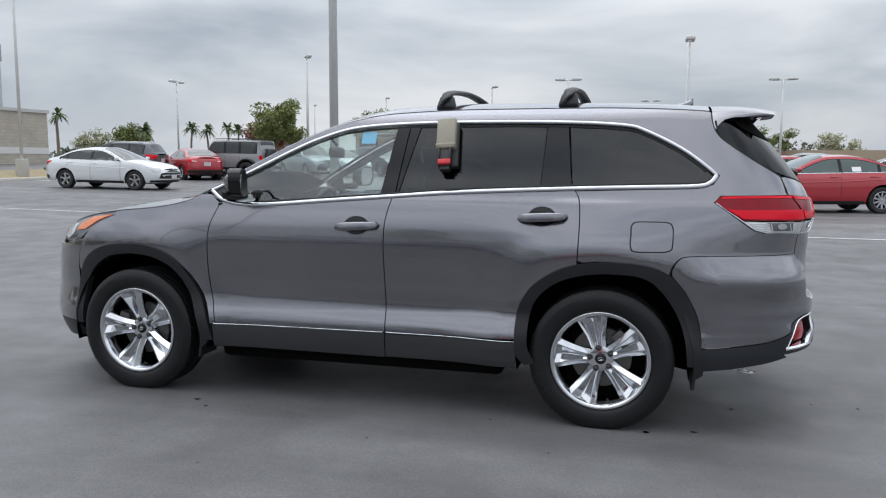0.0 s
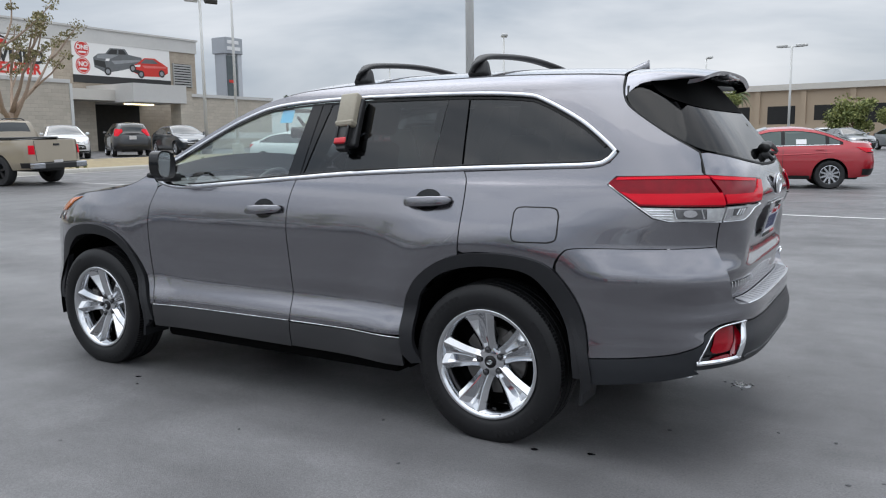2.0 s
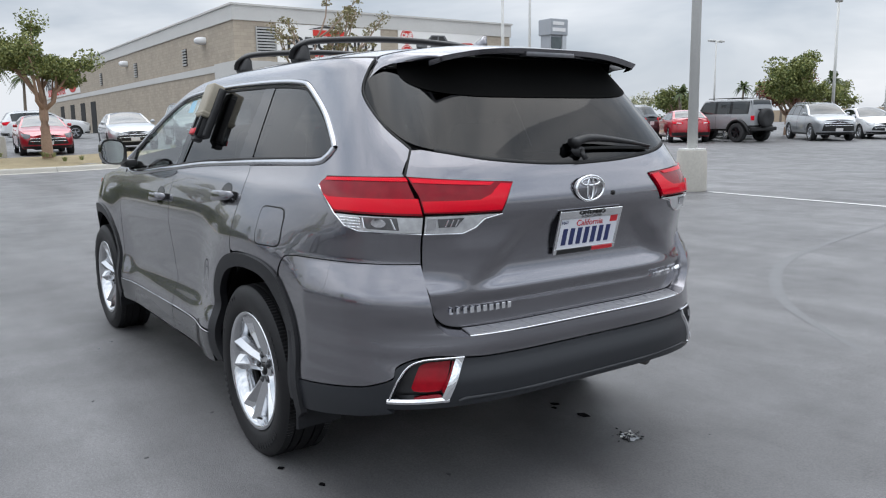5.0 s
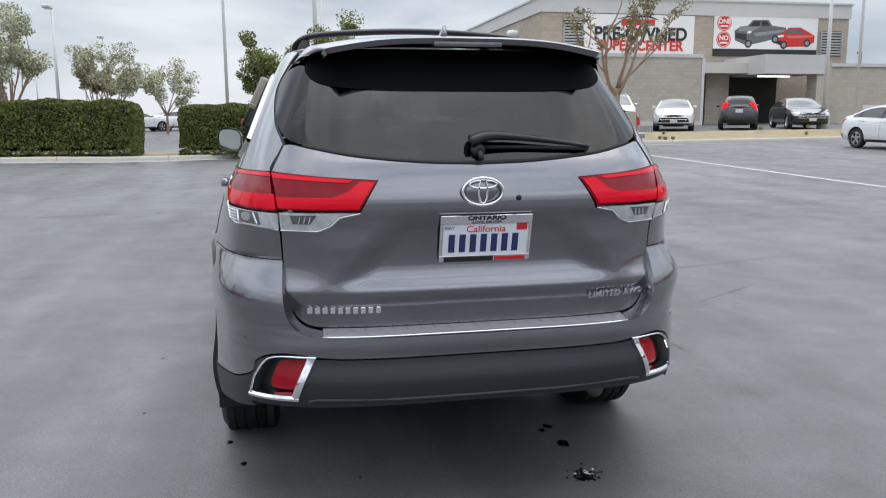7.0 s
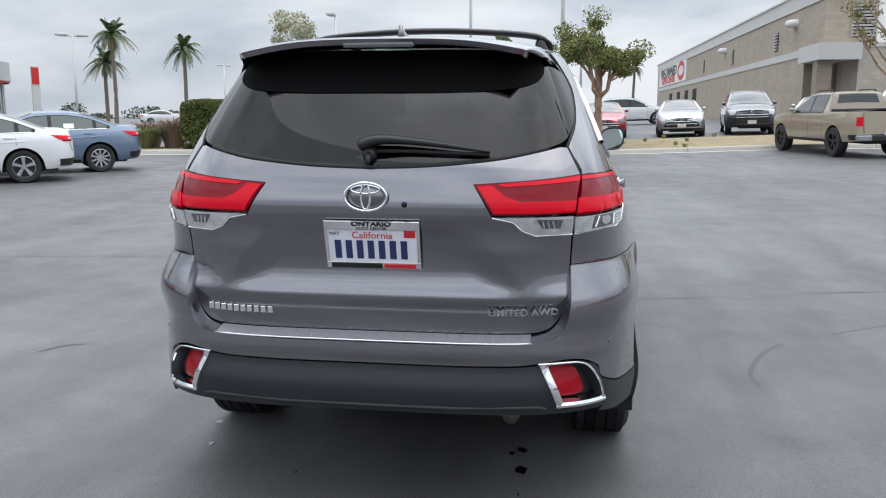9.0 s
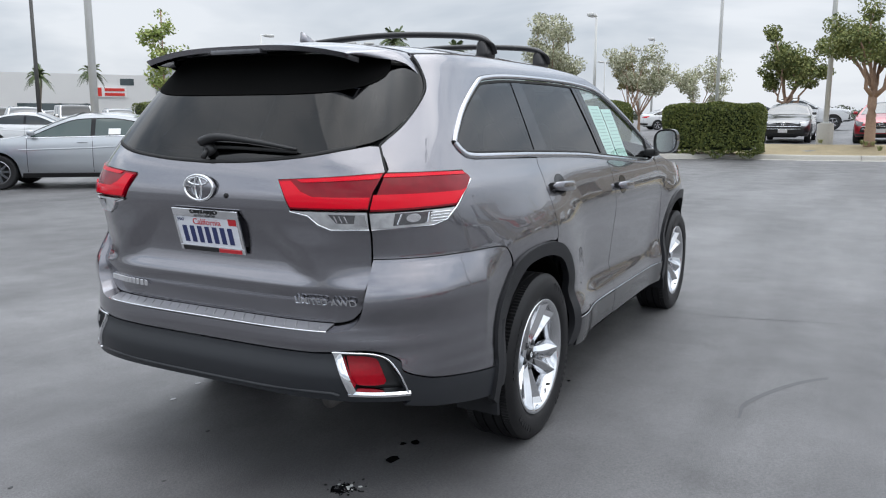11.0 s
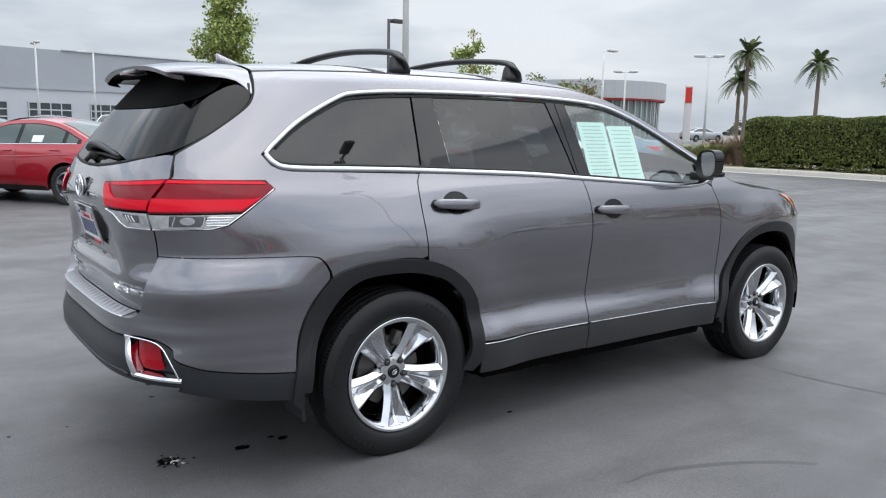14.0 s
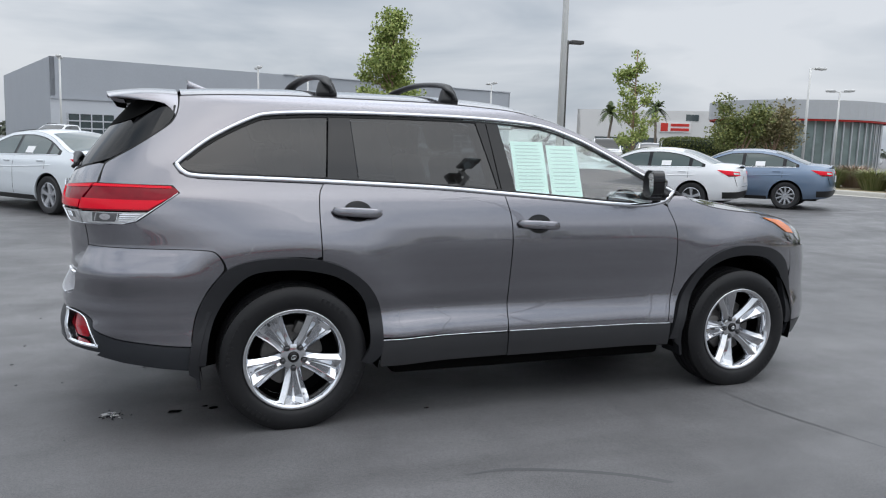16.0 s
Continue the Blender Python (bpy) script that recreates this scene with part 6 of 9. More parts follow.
def roof_bar(x, name="roof_rack_bar"):
    """A black cross bar of the roof rack: arched bar, two rounded feet."""
    zf = suv_top(x, 0.9)[2]
    r = thing(name, Matrix.Identity(4), "black arched roof rack cross bar on the SUV roof", "roof rack", "roof rack cross bars")
    line = crv([(x - 0.03, -0.560, zf + 0.012), (x, -0.545, zf + 0.070), (x + 0.005, -0.46, zf + 0.094), (x + 0.005, -0.22, zf + 0.112), (x + 0.005, 0, zf + 0.118), (x + 0.005, 0.22, zf + 0.112), (x + 0.005, 0.46, zf + 0.094), (x, 0.545, zf + 0.070), (x - 0.03, 0.560, zf + 0.012)], 6)
    vs, fs = tube(line, 0.036, 12, flat=0.42)
    mesh_ob("bar", vs, fs, BLACK, r)
    for s in (-1, 1):
        bm = box_bm(-0.062, 0.062, -0.035, 0.035, -0.012, 0.078, 0.022, 3, taper=(0.62, 0.6))
        bm.transform(Matrix.Translation((x, s * 0.545, zf)) @ Matrix.Rotation(radians(s * 12), 4, "X"))
        part("foot", bm, BLACK, r, smooth=True)
    return r


roof_bar(0.46)
roof_bar(1.165)


def key_box():
    """Tan lock box hung on the left rear window, red latch under it."""
    k = thing("lock_box", Matrix.Identity(4), "tan plastic key lock box hanging on the rear door window", "lock box")
    p0, p1 = SUV.point(0.53, 1.44), SUV.point(0.53, 1.61)
    up = (p1 - p0).normalized()
    up.y *= -1
    outw = Vector((0, -1, 0)) - up * Vector((0, -1, 0)).dot(up)
    outw.normalize()
    m = Matrix((Vector((1, 0, 0)), outw, up)).transposed().to_4x4()
    m.translation = Vector((0.53, -p0.y, 1.44))
    m = m @ Matrix.Rotation(radians(-4), 4, "Y")

    def put(name, q, mat, bevel, label=""):
        bm = box_bm(*q, bevel, 3)
        bm.transform(m)
        part(name, bm, mat, k, label, smooth=True, sharp=35)

    put("cover", (-0.058, 0.050, 0.012, 0.082, 0.0, 0.185), BOX_TAN, 0.012, "tan cover")
    put("cover_band", (-0.060, 0.052, 0.010, 0.084, 0.012, 0.030), BOX_TAN, 0.006)
    put("back_plate", (-0.030, 0.062, 0.004, 0.045, -0.10, 0.17), BLACK, 0.01)
    put("slide", (-0.046, 0.030, 0.018, 0.070, -0.105, 0.004), BLACK, 0.008)
    put("guide", (-0.046, -0.034, 0.060, 0.078, -0.10, 0.004), GLOSS_BLACK, 0.003)
    put("guide", (0.018, 0.030, 0.060, 0.078, -0.10, 0.004), GLOSS_BLACK, 0.003)
    put("red_latch", (-0.044, 0.028, 0.050, 0.084, -0.098, -0.066), RED_INK, 0.006, "red latch")
    put("base", (-0.036, 0.020, 0.024, 0.066, -0.125, -0.10), BLACK, 0.006)


key_box()


def window_sheet(name, s, x0, x1, z0, z1, mat, label, off=-0.013, lines=0, lean=0.0):
    """A sheet of paper behind a side window."""
    e = thing(name, Matrix.Identity(4), label, "paper sheet")
    sheet("paper", 8, 8, lambda a, b: (lambda p, n: (p.x + n.x * off, s * (p.y + n.y * off), p.z + n.z * off))(SUV.point(x0 + (x1 - x0) * a + lean * b, z0 + (z1 - z0) * b), SUV.normal(x0 + (x1 - x0) * a, z0 + (z1 - z0) * b)), mat, e)
    for k in range(lines):
        zz = z1 - (z1 - z0) * (k + 1.2) / (lines + 1.6)
        l = 0.1 + 0.1 * random.random()
        sheet("print_line", 4, 1, lambda a, b: (lambda p, n: (p.x + n.x * (off + 0.0015), s * (p.y + n.y * (off + 0.0015)), p.z + n.z * (off + 0.0015)))(SUV.point(x0 + (x1 - x0) * (l + (0.88 - l) * a) + lean * ((zz - z0) / (z1 - z0)), zz - 0.0025 + 0.005 * b), SUV.normal(x0 + (x1 - x0) * a, zz)), INK, e)
    return e


window_sheet("window_sticker", -1, -0.005, 0.082, 1.505, 1.575, BLUE_PAPER, "light blue square sticker inside the driver window")
window_sheet("price_sheet", 1, -0.058, 0.150, 1.205, 1.50, PAPER, "pale green printed sheet taped inside the window", lines=14, lean=-0.006)
window_sheet("price_sheet", 1, -0.275, -0.075, 1.195, 1.483, PAPER, "pale green printed sheet taped inside the window", lines=12, lean=-0.006)


# ---- ground ----
def soft_step(v):
    return math.log1p(math.exp(v / 3)) * 3 if v < 60 else v


def kerb_x(y):
    k = min(1.0, max(0.0, (-y - 1.0) / 5.0))
    return -22.0 - 0.058 * y + 1.9 * k * k * (3 - 2 * k)


def gz(x, y):
    """Height of the lot: level round the SUV, rising gently ahead of it."""
    u = -0.85 * x + 0.5 * y - 8
    z = 0.016 * (soft_step(u) - soft_step(u - 46))
    a, b = min(1.0, max(0.0, (y - 1.8) / 8)), min(1.0, max(0.0, (-y - 2.0) / 9))
    z += 0.15 * a * a * (3 - 2 * a) + 0.07 * b * b * (3 - 2 * b)
    c, d = min(1.0, max(0.0, (-x - 5) / 12)), min(1.0, max(0.0, -y / 8))
    z += 0.09 * c * c * (3 - 2 * c) * d * d * (3 - 2 * d)
    k = min(1.0, max(0.0, (kerb_x(y) - 0.35 - x) / 2.6)) * min(1.0, max(0.0, (y + 4.2) / 2.5))
    return z + 0.32 * k * k * (3 - 2 * k)


def build_ground():
    fine = list(np.arange(-60, 60.1, 1.5))
    axis = [-2500, -1200, -600, -300, -200, -150, -120, -100, -85, -70] + fine + [70, 85, 100, 120, 150, 200, 300, 600, 1200, 2500]
    n = len(axis)
    vs = [(x, y, gz(x, y)) for x in axis for y in axis]
    fs = [(i * n + j, (i + 1) * n + j, (i + 1) * n + j + 1, i * n + j + 1) for i in range(n - 1) for j in range(n - 1)]
    g = mesh_ob("ground", vs, fs, ASPHALT)
    tagged(g, "worn grey sealed asphalt of the car lot", "ground", kind="structure")


build_ground()


def strip(name, pts, width, material, lift=0.004, label="", category="", kind="structure", parent=None, taper=False):
    """A flat ribbon on the ground along points (x, y)."""
    vs, fs = [], []
    n = len(pts)
    for i, (x, y) in enumerate(pts):
        a, b = pts[max(i - 1, 0)], pts[min(i + 1, n - 1)]
        d = math.hypot(b[0] - a[0], b[1] - a[1]) or 1
        nx, ny = -(b[1] - a[1]) / d, (b[0] - a[0]) / d
        w = width * (0.25 + 0.75 * math.sin(math.pi * (i + 0.5) / n)) if taper else width
        for s in (-0.5, 0.5):
            px, py = x + nx * w * s, y + ny * w * s
            vs.append((px, py, gz(px, py) + lift))
    fs = [(2 * i, 2 * i + 1, 2 * i + 3, 2 * i + 2) for i in range(n - 1)]
    ob = mesh_ob(name, vs, fs, material, parent)
    if label:
        tagged(ob, label, category, kind=kind)
    return ob


def run(a, b, step=1.5):
    n = max(1, int(math.hypot(b[0] - a[0], b[1] - a[1]) / step))
    return [(a[0] + (b[0] - a[0]) * k / n, a[1] + (b[1] - a[1]) * k / n) for k in range(n + 1)]


strip("lane_line", run((-17.6, 10.1), (-4.9, 9.6)), 0.11, LINE_PAINT, label="worn white painted lane line on asphalt", category="road marking")
strip("lane_line", run((-4.1, 9.57), (1.0, 9.35)) + run((2.5, 9.25), (30, 8.0)), 0.11, LINE_PAINT, label="worn white painted lane line on asphalt", category="road marking")
for x, y, l in ((-16.5, -8.0, 3.0), (-14.0, -5.2, 2.0), (-17.5, 2.5, 2.2), (-19, 6.2, 2.0), (-15.5, -10.3, 2.4)):
    strip("faded_line", run((x, y), (x - 0.1 * l, y + l), 0.5), 0.12, LINE_FAINT, label="faded white stall line on asphalt", category="road marking")


def kerb():
    """Concrete kerb with a rounded upper edge and gutter, in cast lengths."""
    e = thing("kerb", Matrix.Identity(4), "pale weathered concrete kerb along the planter", "kerb", kind="structure")
    ys = list(np.arange(-46, 40, 3.0))
    for y0 in ys:
        y1 = y0 + 2.985
        vs, fs = [], []
        prof = ((0.42, 0.006), (0.02, 0.012), (0.0, 0.10), (-0.012, 0.135), (-0.04, 0.152), (-0.15, 0.155), (-0.17, 0.0))
        for y in (y0, (y0 + y1) / 2, y1):
            x = kerb_x(y)
            z = gz(x + 0.4, y)
            vs += [(x + dx, y, z + dz) for dx, dz in prof]
        k = len(prof)
        for i in range(2):
            fs += [(i * k + j, i * k + j + 1, (i + 1) * k + j + 1, (i + 1) * k + j) for j in range(k - 1)]
        fs += [tuple(range(k)), tuple(range(2 * k, 3 * k))[::-1]]
        o = mesh_ob("kerbstone", vs, [f[::-1] for f in fs], KERB_MAT, e)
        o.data.set_sharp_from_angle(angle=radians(40))


kerb()


def planter():
    """Raised bed of dry grass and soil behind the kerb."""
    ys = list(np.arange(-46, 40.1, 0.5))
    vs, fs = [], []
    cols = (0.16, 0.6, 1.2, 1.8, 2.4, 3.0, 3.4)
    for y in ys:
        for d in cols:
            x = kerb_x(y) - d
            base = max(gz(x, y), gz(kerb_x(y) + 0.4, y) + 0.13)
            vs.append((x, y, base + 0.015 + 0.03 * noise.noise((x, y, 0)) * (0.16 < d < 3.3)))
    n = len(cols)
    fs = [(i * n + j, i * n + j + 1, (i + 1) * n + j + 1, (i + 1) * n + j) for i in range(len(ys) - 1) for j in range(n - 1)]
    o = mesh_ob("planter_strip", vs, fs, DRY_GRASS)
    tagged(o, "planter strip of dry grass and bare soil", "planter", kind="structure")


planter()


def ground_bits():
    rnd = random.Random(5)

    def wander(x, y, a, n, step=0.12, jit=0.35):
        pts = [(x, y)]
        for _ in range(n):
            a += rnd.uniform(-jit, jit) * 0.6
            x, y = x + step * math.cos(a), y + step * math.sin(a)
            pts.append((x, y))
        return pts

    for x, y, a, n, w in ((-1.22, 1.0, 91, 30, 0.016), (-6.5, 4.5, 88, 40, 0.016), (-7, -6, 91, 40, 0.018)):
        strip("pavement_crack", wander(x, y, radians(a), n, jit=0.12), w, TAR, 0.003, "thin dark crack in the asphalt", "crack", taper=True)
    strip("pavement_crack", crv([(-2.12, -5.7), (-2.27, -4.7), (-2.41, -4.1), (-2.47, -3.5), (-2.58, -2.6)], 6), 0.012, TAR, 0.003, "thin dark crack in the asphalt", "crack", taper=True)
    strip("tyre_mark", crv([(-0.8, 3.2), (-0.36, 2.48), (0.0, 2.0), (0.5, 1.74), (0.78, 1.72)], 8), 0.034, TYRE_MARK, 0.003, "dark curved tyre scuff on asphalt", "tyre mark", taper=True)
    strip("tyre_mark", crv([(-0.2, 8.0), (0.1, 5.7), (0.45, 4.5), (1.27, 3.34), (2.5, 2.4)], 10), 0.11, PALE_MARK, 0.0025, "faint pale curved tyre scuff on asphalt", "tyre mark", taper=True)
    strip("tyre_mark", crv([(0.72, -2.5), (0.58, -2.42), (0.52, -2.3)], 5), 0.03, TYRE_MARK, 0.003, "short dark scuff on asphalt", "tyre mark", taper=True)
    # oil spots and the small wet crumbly patch behind the car
    spots = ((1.76, 0.50, 0.026), (1.96, 0.505, 0.034), (1.64, -0.93, 0.018), (1.88, -0.86, 0.018), (1.80, 0.46, 0.02), (0.64, 0.82, 0.014), (-0.92, -1.05, 0.02), (-0.80, -1.15, 0.012), (2.28, 0.47, 0.05))
    for x, y, r in spots:
        pts = [(x + r * (1 + 0.3 * rnd.uniform(-1, 1)) * math.cos(k * 0.524), y + 0.7 * r * (1 + 0.3 * rnd.uniform(-1, 1)) * math.sin(k * 0.524)) for k in range(12)]
        vs = [(px, py, 0.004) for px, py in pts] + [(x, y, 0.005)]
        o = mesh_ob("oil_spot", vs, [(k, (k + 1) % 12, 12) for k in range(12)], OIL)
        tagged(o, "small dark oil spot on the asphalt", "stain", "oil spots", "structure")
    for nm, mat, cnt, spread, lab in (("wet_grit", OIL, 46, 0.040, "dark wet grit in an oily patch on the asphalt"), ("pale_crumbs", CRUMBS, 9, 0.030, "few pale crumbs in the oily patch")):
        bm = bmesh.new()
        for k in range(cnt):
            a, d = rnd.uniform(0, 6.28), abs(rnd.gauss(0, spread))
            s = rnd.uniform(0.003, 0.008)
            q = Matrix.Translation((2.262 + d * math.cos(a), 0.487 + d * 1.3 * math.sin(a), s * 0.3 + 0.003)) @ Matrix.Rotation(a, 4, "Z") @ Matrix.Diagonal((s * 1.6, s, s * 0.5, 1))
            bmesh.ops.create_icosphere(bm, subdivisions=1, radius=1, matrix=q)
        tagged(part(nm, bm, mat), lab, "debris", kind="stuff")
    bm = bmesh.new()
    for k in range(160):
        x, y = rnd.uniform(-5, 6), rnd.uniform(-6, 7)
        s = rnd.uniform(0.004, 0.010)
        q = Matrix.Translation((x, y, s * 0.3)) @ Matrix.Rotation(rnd.uniform(0, 6), 4, "Z") @ Matrix.Diagonal((s * 1.5, s, s * 0.5, 1))
        bmesh.ops.create_icosphere(bm, subdivisions=1, radius=1, matrix=q)
    o = part("loose_grit", bm, TAR)
    tagged(o, "scattered dark grit and bits on the asphalt", "debris", kind="stuff")


ground_bits()


# ---- parked cars ----
def wheel_for(parent, x, y, z, s, r, w, dark, spokes, bodyr):
    e = new("wheel")
    e.parent = parent
    e.matrix_local = pose(x, y, z, 0, 0, 0 if s > 0 else 180)
    key = (r, w, dark, spokes, bodyr)
    if key not in wheel_cache:
        h = w / 2
        rr = r * bodyr
        vs, fs = lathe([(rr, h * 0.85), (rr + 0.02, h), (r * 0.93, h), (r, h * 0.72), (r, -h * 0.72), (r * 0.93, -h), (rr, -h)], 36)
        t = mesh_ob("tyre", vs, [f[::-1] for f in fs], CAR_TYRE, e)
        t.data.set_sharp_from_angle(angle=radians(40))
        bm = bmesh.new()
        vs, fs = lathe([(rr, h * 0.86), (rr * 0.95, h * 0.9), (rr * 0.9, h * 0.55), (rr * 0.9, -h * 0.8)], 36, closed=False)
        rim_v, rim_f = list(vs), list(fs)
        for i in range(spokes):
            a = 2 * math.pi * i / spokes + 0.3
            for r0, r1, w0, w1, y0, y1 in ((0.02, rr * 0.93, 0.030, 0.055 if spokes < 7 else 0.030, h * 0.72, h * 0.80),):
                b0 = len(rim_v)
                for rad, wid, yy in ((r0, w0, y0), (r1, w1, y1)):
                    for t0, dy in ((-wid, -0.05), (-wid * 0.7, 0), (wid * 0.7, 0), (wid, -0.05)):
                        rim_v.append((rad * math.cos(a) - t0 * math.sin(a), yy + dy, rad * math.sin(a) + t0 * math.cos(a)))
                rim_f += [(b0 + k, b0 + k + 1, b0 + k + 5, b0 + k + 4) for k in range(3)]
        vs, fs = lathe([(0.0, h * 0.8), (0.05, h * 0.78), (0.06, h * 0.5)], 16, closed=False)
        b0 = len(rim_v)
        rim_v += vs
        rim_f += [tuple(i + b0 for i in f) for f in fs]
        ri = mesh_ob("rim", rim_v, rim_f, CAR_RIM_D if dark else CAR_RIM, e)
        ri.data.set_sharp_from_angle(angle=radians(30))
        vs, fs = lathe([(0.0, h * 0.1), (rr * 0.9, h * 0.1)], 24, closed=False)
        d = mesh_ob("brake", vs, fs, CAR_BLACK, e)
        wheel_cache[key] = [o.data for o in (t, ri, d)]
    else:
        for nm, me in zip(("tyre", "rim", "brake"), wheel_cache[key]):
            o = new(nm, me)
            o.parent = e
    return e


wheel_cache = {}
KINDS = {
    # half width by height; reach of tail and nose by height; edge line along x; crown; wheels; glass; lamps
    "sedan": dict(
        zb=[0.18, 0.30, 0.45, 0.65, 0.82, 0.92, 1.00, 1.15, 1.30, 1.42], yb=[0.80, 0.86, 0.885, 0.885, 0.87, 0.845, 0.80, 0.715, 0.63, 0.55],
        zr=[0.2, 0.35, 0.55, 0.75, 0.95, 1.05, 1.4], xr=[2.18, 2.28, 2.33, 2.31, 2.27, 2.20, 1.6], zf=[0.2, 0.35, 0.55, 0.70, 0.85, 1.0], xf=[-2.22, -2.32, -2.34, -2.28, -2.08, -1.8],
        ex=[-2.25, -2.0, -1.6, -1.15, -0.92, -0.60, -0.25, 0.05, 0.55, 0.95, 1.25, 1.55, 1.80, 2.1, 2.24], ez=[0.68, 0.78, 0.88, 0.945, 0.985, 1.13, 1.28, 1.365, 1.385, 1.345, 1.265, 1.14, 1.055, 1.035, 0.99],
        cr=0.05, wb=(-1.37, 1.33), wr=0.325, track=0.775, ww=0.215, cuts=(-0.98, -0.02, 1.02, 1.78), glass=(-0.78, 0.28, 0.36, 1.22, 1.30, 1.52), belt=(0.955, 1.01), tail=(0.80, 0.93), head=(0.62, 0.78)),
    "suv": dict(
        zb=[0.22, 0.35, 0.5, 0.8, 1.0, 1.08, 1.2, 1.4, 1.6, 1.70], yb=[0.82, 0.89, 0.92, 0.925, 0.90, 0.87, 0.82, 0.74, 0.66, 0.60],
        zr=[0.25, 0.4, 0.6, 0.8, 1.1, 1.3, 1.65], xr=[2.2, 2.34, 2.38, 2.34, 2.32, 2.2, 1.95], zf=[0.25, 0.4, 0.7, 0.9, 1.05, 1.2], xf=[-2.22, -2.33, -2.35, -2.28, -2.05, -1.8],
        ex=[-2.2, -1.9, -1.5, -1.1, -0.9, -0.55, -0.2, 0.1, 0.8, 1.5, 1.95, 2.05, 2.2, 2.30], ez=[0.88, 0.98, 1.06, 1.10, 1.15, 1.36, 1.53, 1.62, 1.655, 1.635, 1.58, 1.48, 1.25, 1.10],
        cr=0.05, wb=(-1.38, 1.38), wr=0.37, track=0.80, ww=0.24, cuts=(-0.98, 0.0, 1.90, 2.22), glass=(-0.75, 0.22, 0.31, 1.08, 1.16, 1.82), belt=(1.09, 1.14), tail=(0.92, 1.12), head=(0.78, 0.95)),
    "hatch": dict(
        zb=[0.2, 0.33, 0.5, 0.75, 0.9, 1.0, 1.15, 1.35, 1.5], yb=[0.78, 0.82, 0.845, 0.845, 0.83, 0.79, 0.72, 0.64, 0.56],
        zr=[0.22, 0.4, 0.6, 0.8, 1.0, 1.2, 1.5], xr=[1.95, 2.02, 2.04, 2.02, 1.98, 1.88, 1.65], zf=[0.22, 0.4, 0.6, 0.8, 0.95, 1.1], xf=[-1.96, -2.03, -2.04, -1.96, -1.75, -1.5],
        ex=[-1.95, -1.7, -1.35, -1.0, -0.6, -0.25, 0.1, 0.7, 1.3, 1.65, 1.75, 1.86, 1.95], ez=[0.74, 0.86, 0.98, 1.10, 1.28, 1.42, 1.49, 1.505, 1.48, 1.42, 1.32, 1.12, 1.0],
        cr=0.045, wb=(-1.27, 1.25), wr=0.30, track=0.74, ww=0.19, cuts=(-1.10, -0.05, 1.62, 1.90), glass=(-0.75, 0.15, 0.23, 0.95, 1.03, 1.5), belt=(0.98, 1.05), tail=(0.92, 1.25), head=(0.68, 0.86)),
    "pickup": dict(
        zb=[0.35, 0.5, 0.65, 0.95, 1.12, 1.20, 1.35, 1.55, 1.75, 1.82], yb=[0.85, 0.90, 0.93, 0.935, 0.915, 0.89, 0.84, 0.76, 0.68, 0.62],
        zr=[0.35, 0.5, 0.7, 1.0, 1.25], xr=[2.62, 2.75, 2.74, 2.72, 2.70], zf=[0.35, 0.5, 0.8, 1.0, 1.15, 1.3], xf=[-2.55, -2.66, -2.68, -2.64, -2.45, -2.2],
        ex=[-2.55, -2.2, -1.7, -1.25, -1.05, -0.75, -0.4, -0.15, 0.4, 0.96, 1.04, 1.09, 1.13, 2.2, 2.68], ez=[1.03, 1.12, 1.17, 1.19, 1.24, 1.42, 1.62, 1.74, 1.775, 1.76, 1.64, 1.42, 1.235, 1.24, 1.25],
        cr=0.03, wb=(-1.75, 1.55), wr=0.41, track=0.80, ww=0.27, cuts=(-1.12, -0.25, 0.98, 1.13), glass=(-0.95, 0.05, 0.13, 0.86, 0.0, 0.0), belt=(1.19, 1.22), tail=(0.86, 1.10), head=(0.88, 1.06)),
    "jeep": dict(
        zb=[0.45, 0.6, 0.9, 1.15, 1.22, 1.5, 1.8, 1.86], yb=[0.74, 0.77, 0.79, 0.785, 0.775, 0.74, 0.69, 0.66],
        zr=[0.5, 0.7, 1.0, 1.3, 1.8], xr=[2.14, 2.18, 2.18, 2.17, 2.12], zf=[0.5, 0.7, 0.9, 1.1, 1.25], xf=[-2.12, -2.18, -2.18, -2.16, -2.1],
        ex=[-2.14, -1.9, -1.4, -0.95, -0.78, -0.62, -0.5, -0.4, 0.5, 1.7, 2.05, 2.10, 2.13], ez=[1.10, 1.15, 1.18, 1.20, 1.26, 1.52, 1.72, 1.80, 1.83, 1.83, 1.81, 1.60, 1.30],
        cr=0.025, wb=(-1.45, 1.50), wr=0.42, track=0.78, ww=0.28, cuts=(-0.82, -0.42, 2.04, 2.10), glass=(-0.62, 0.20, 0.32, 1.02, 1.15, 1.98), belt=(1.22, 1.23), tail=(0.95, 1.15), head=(0.9, 1.08)),
}


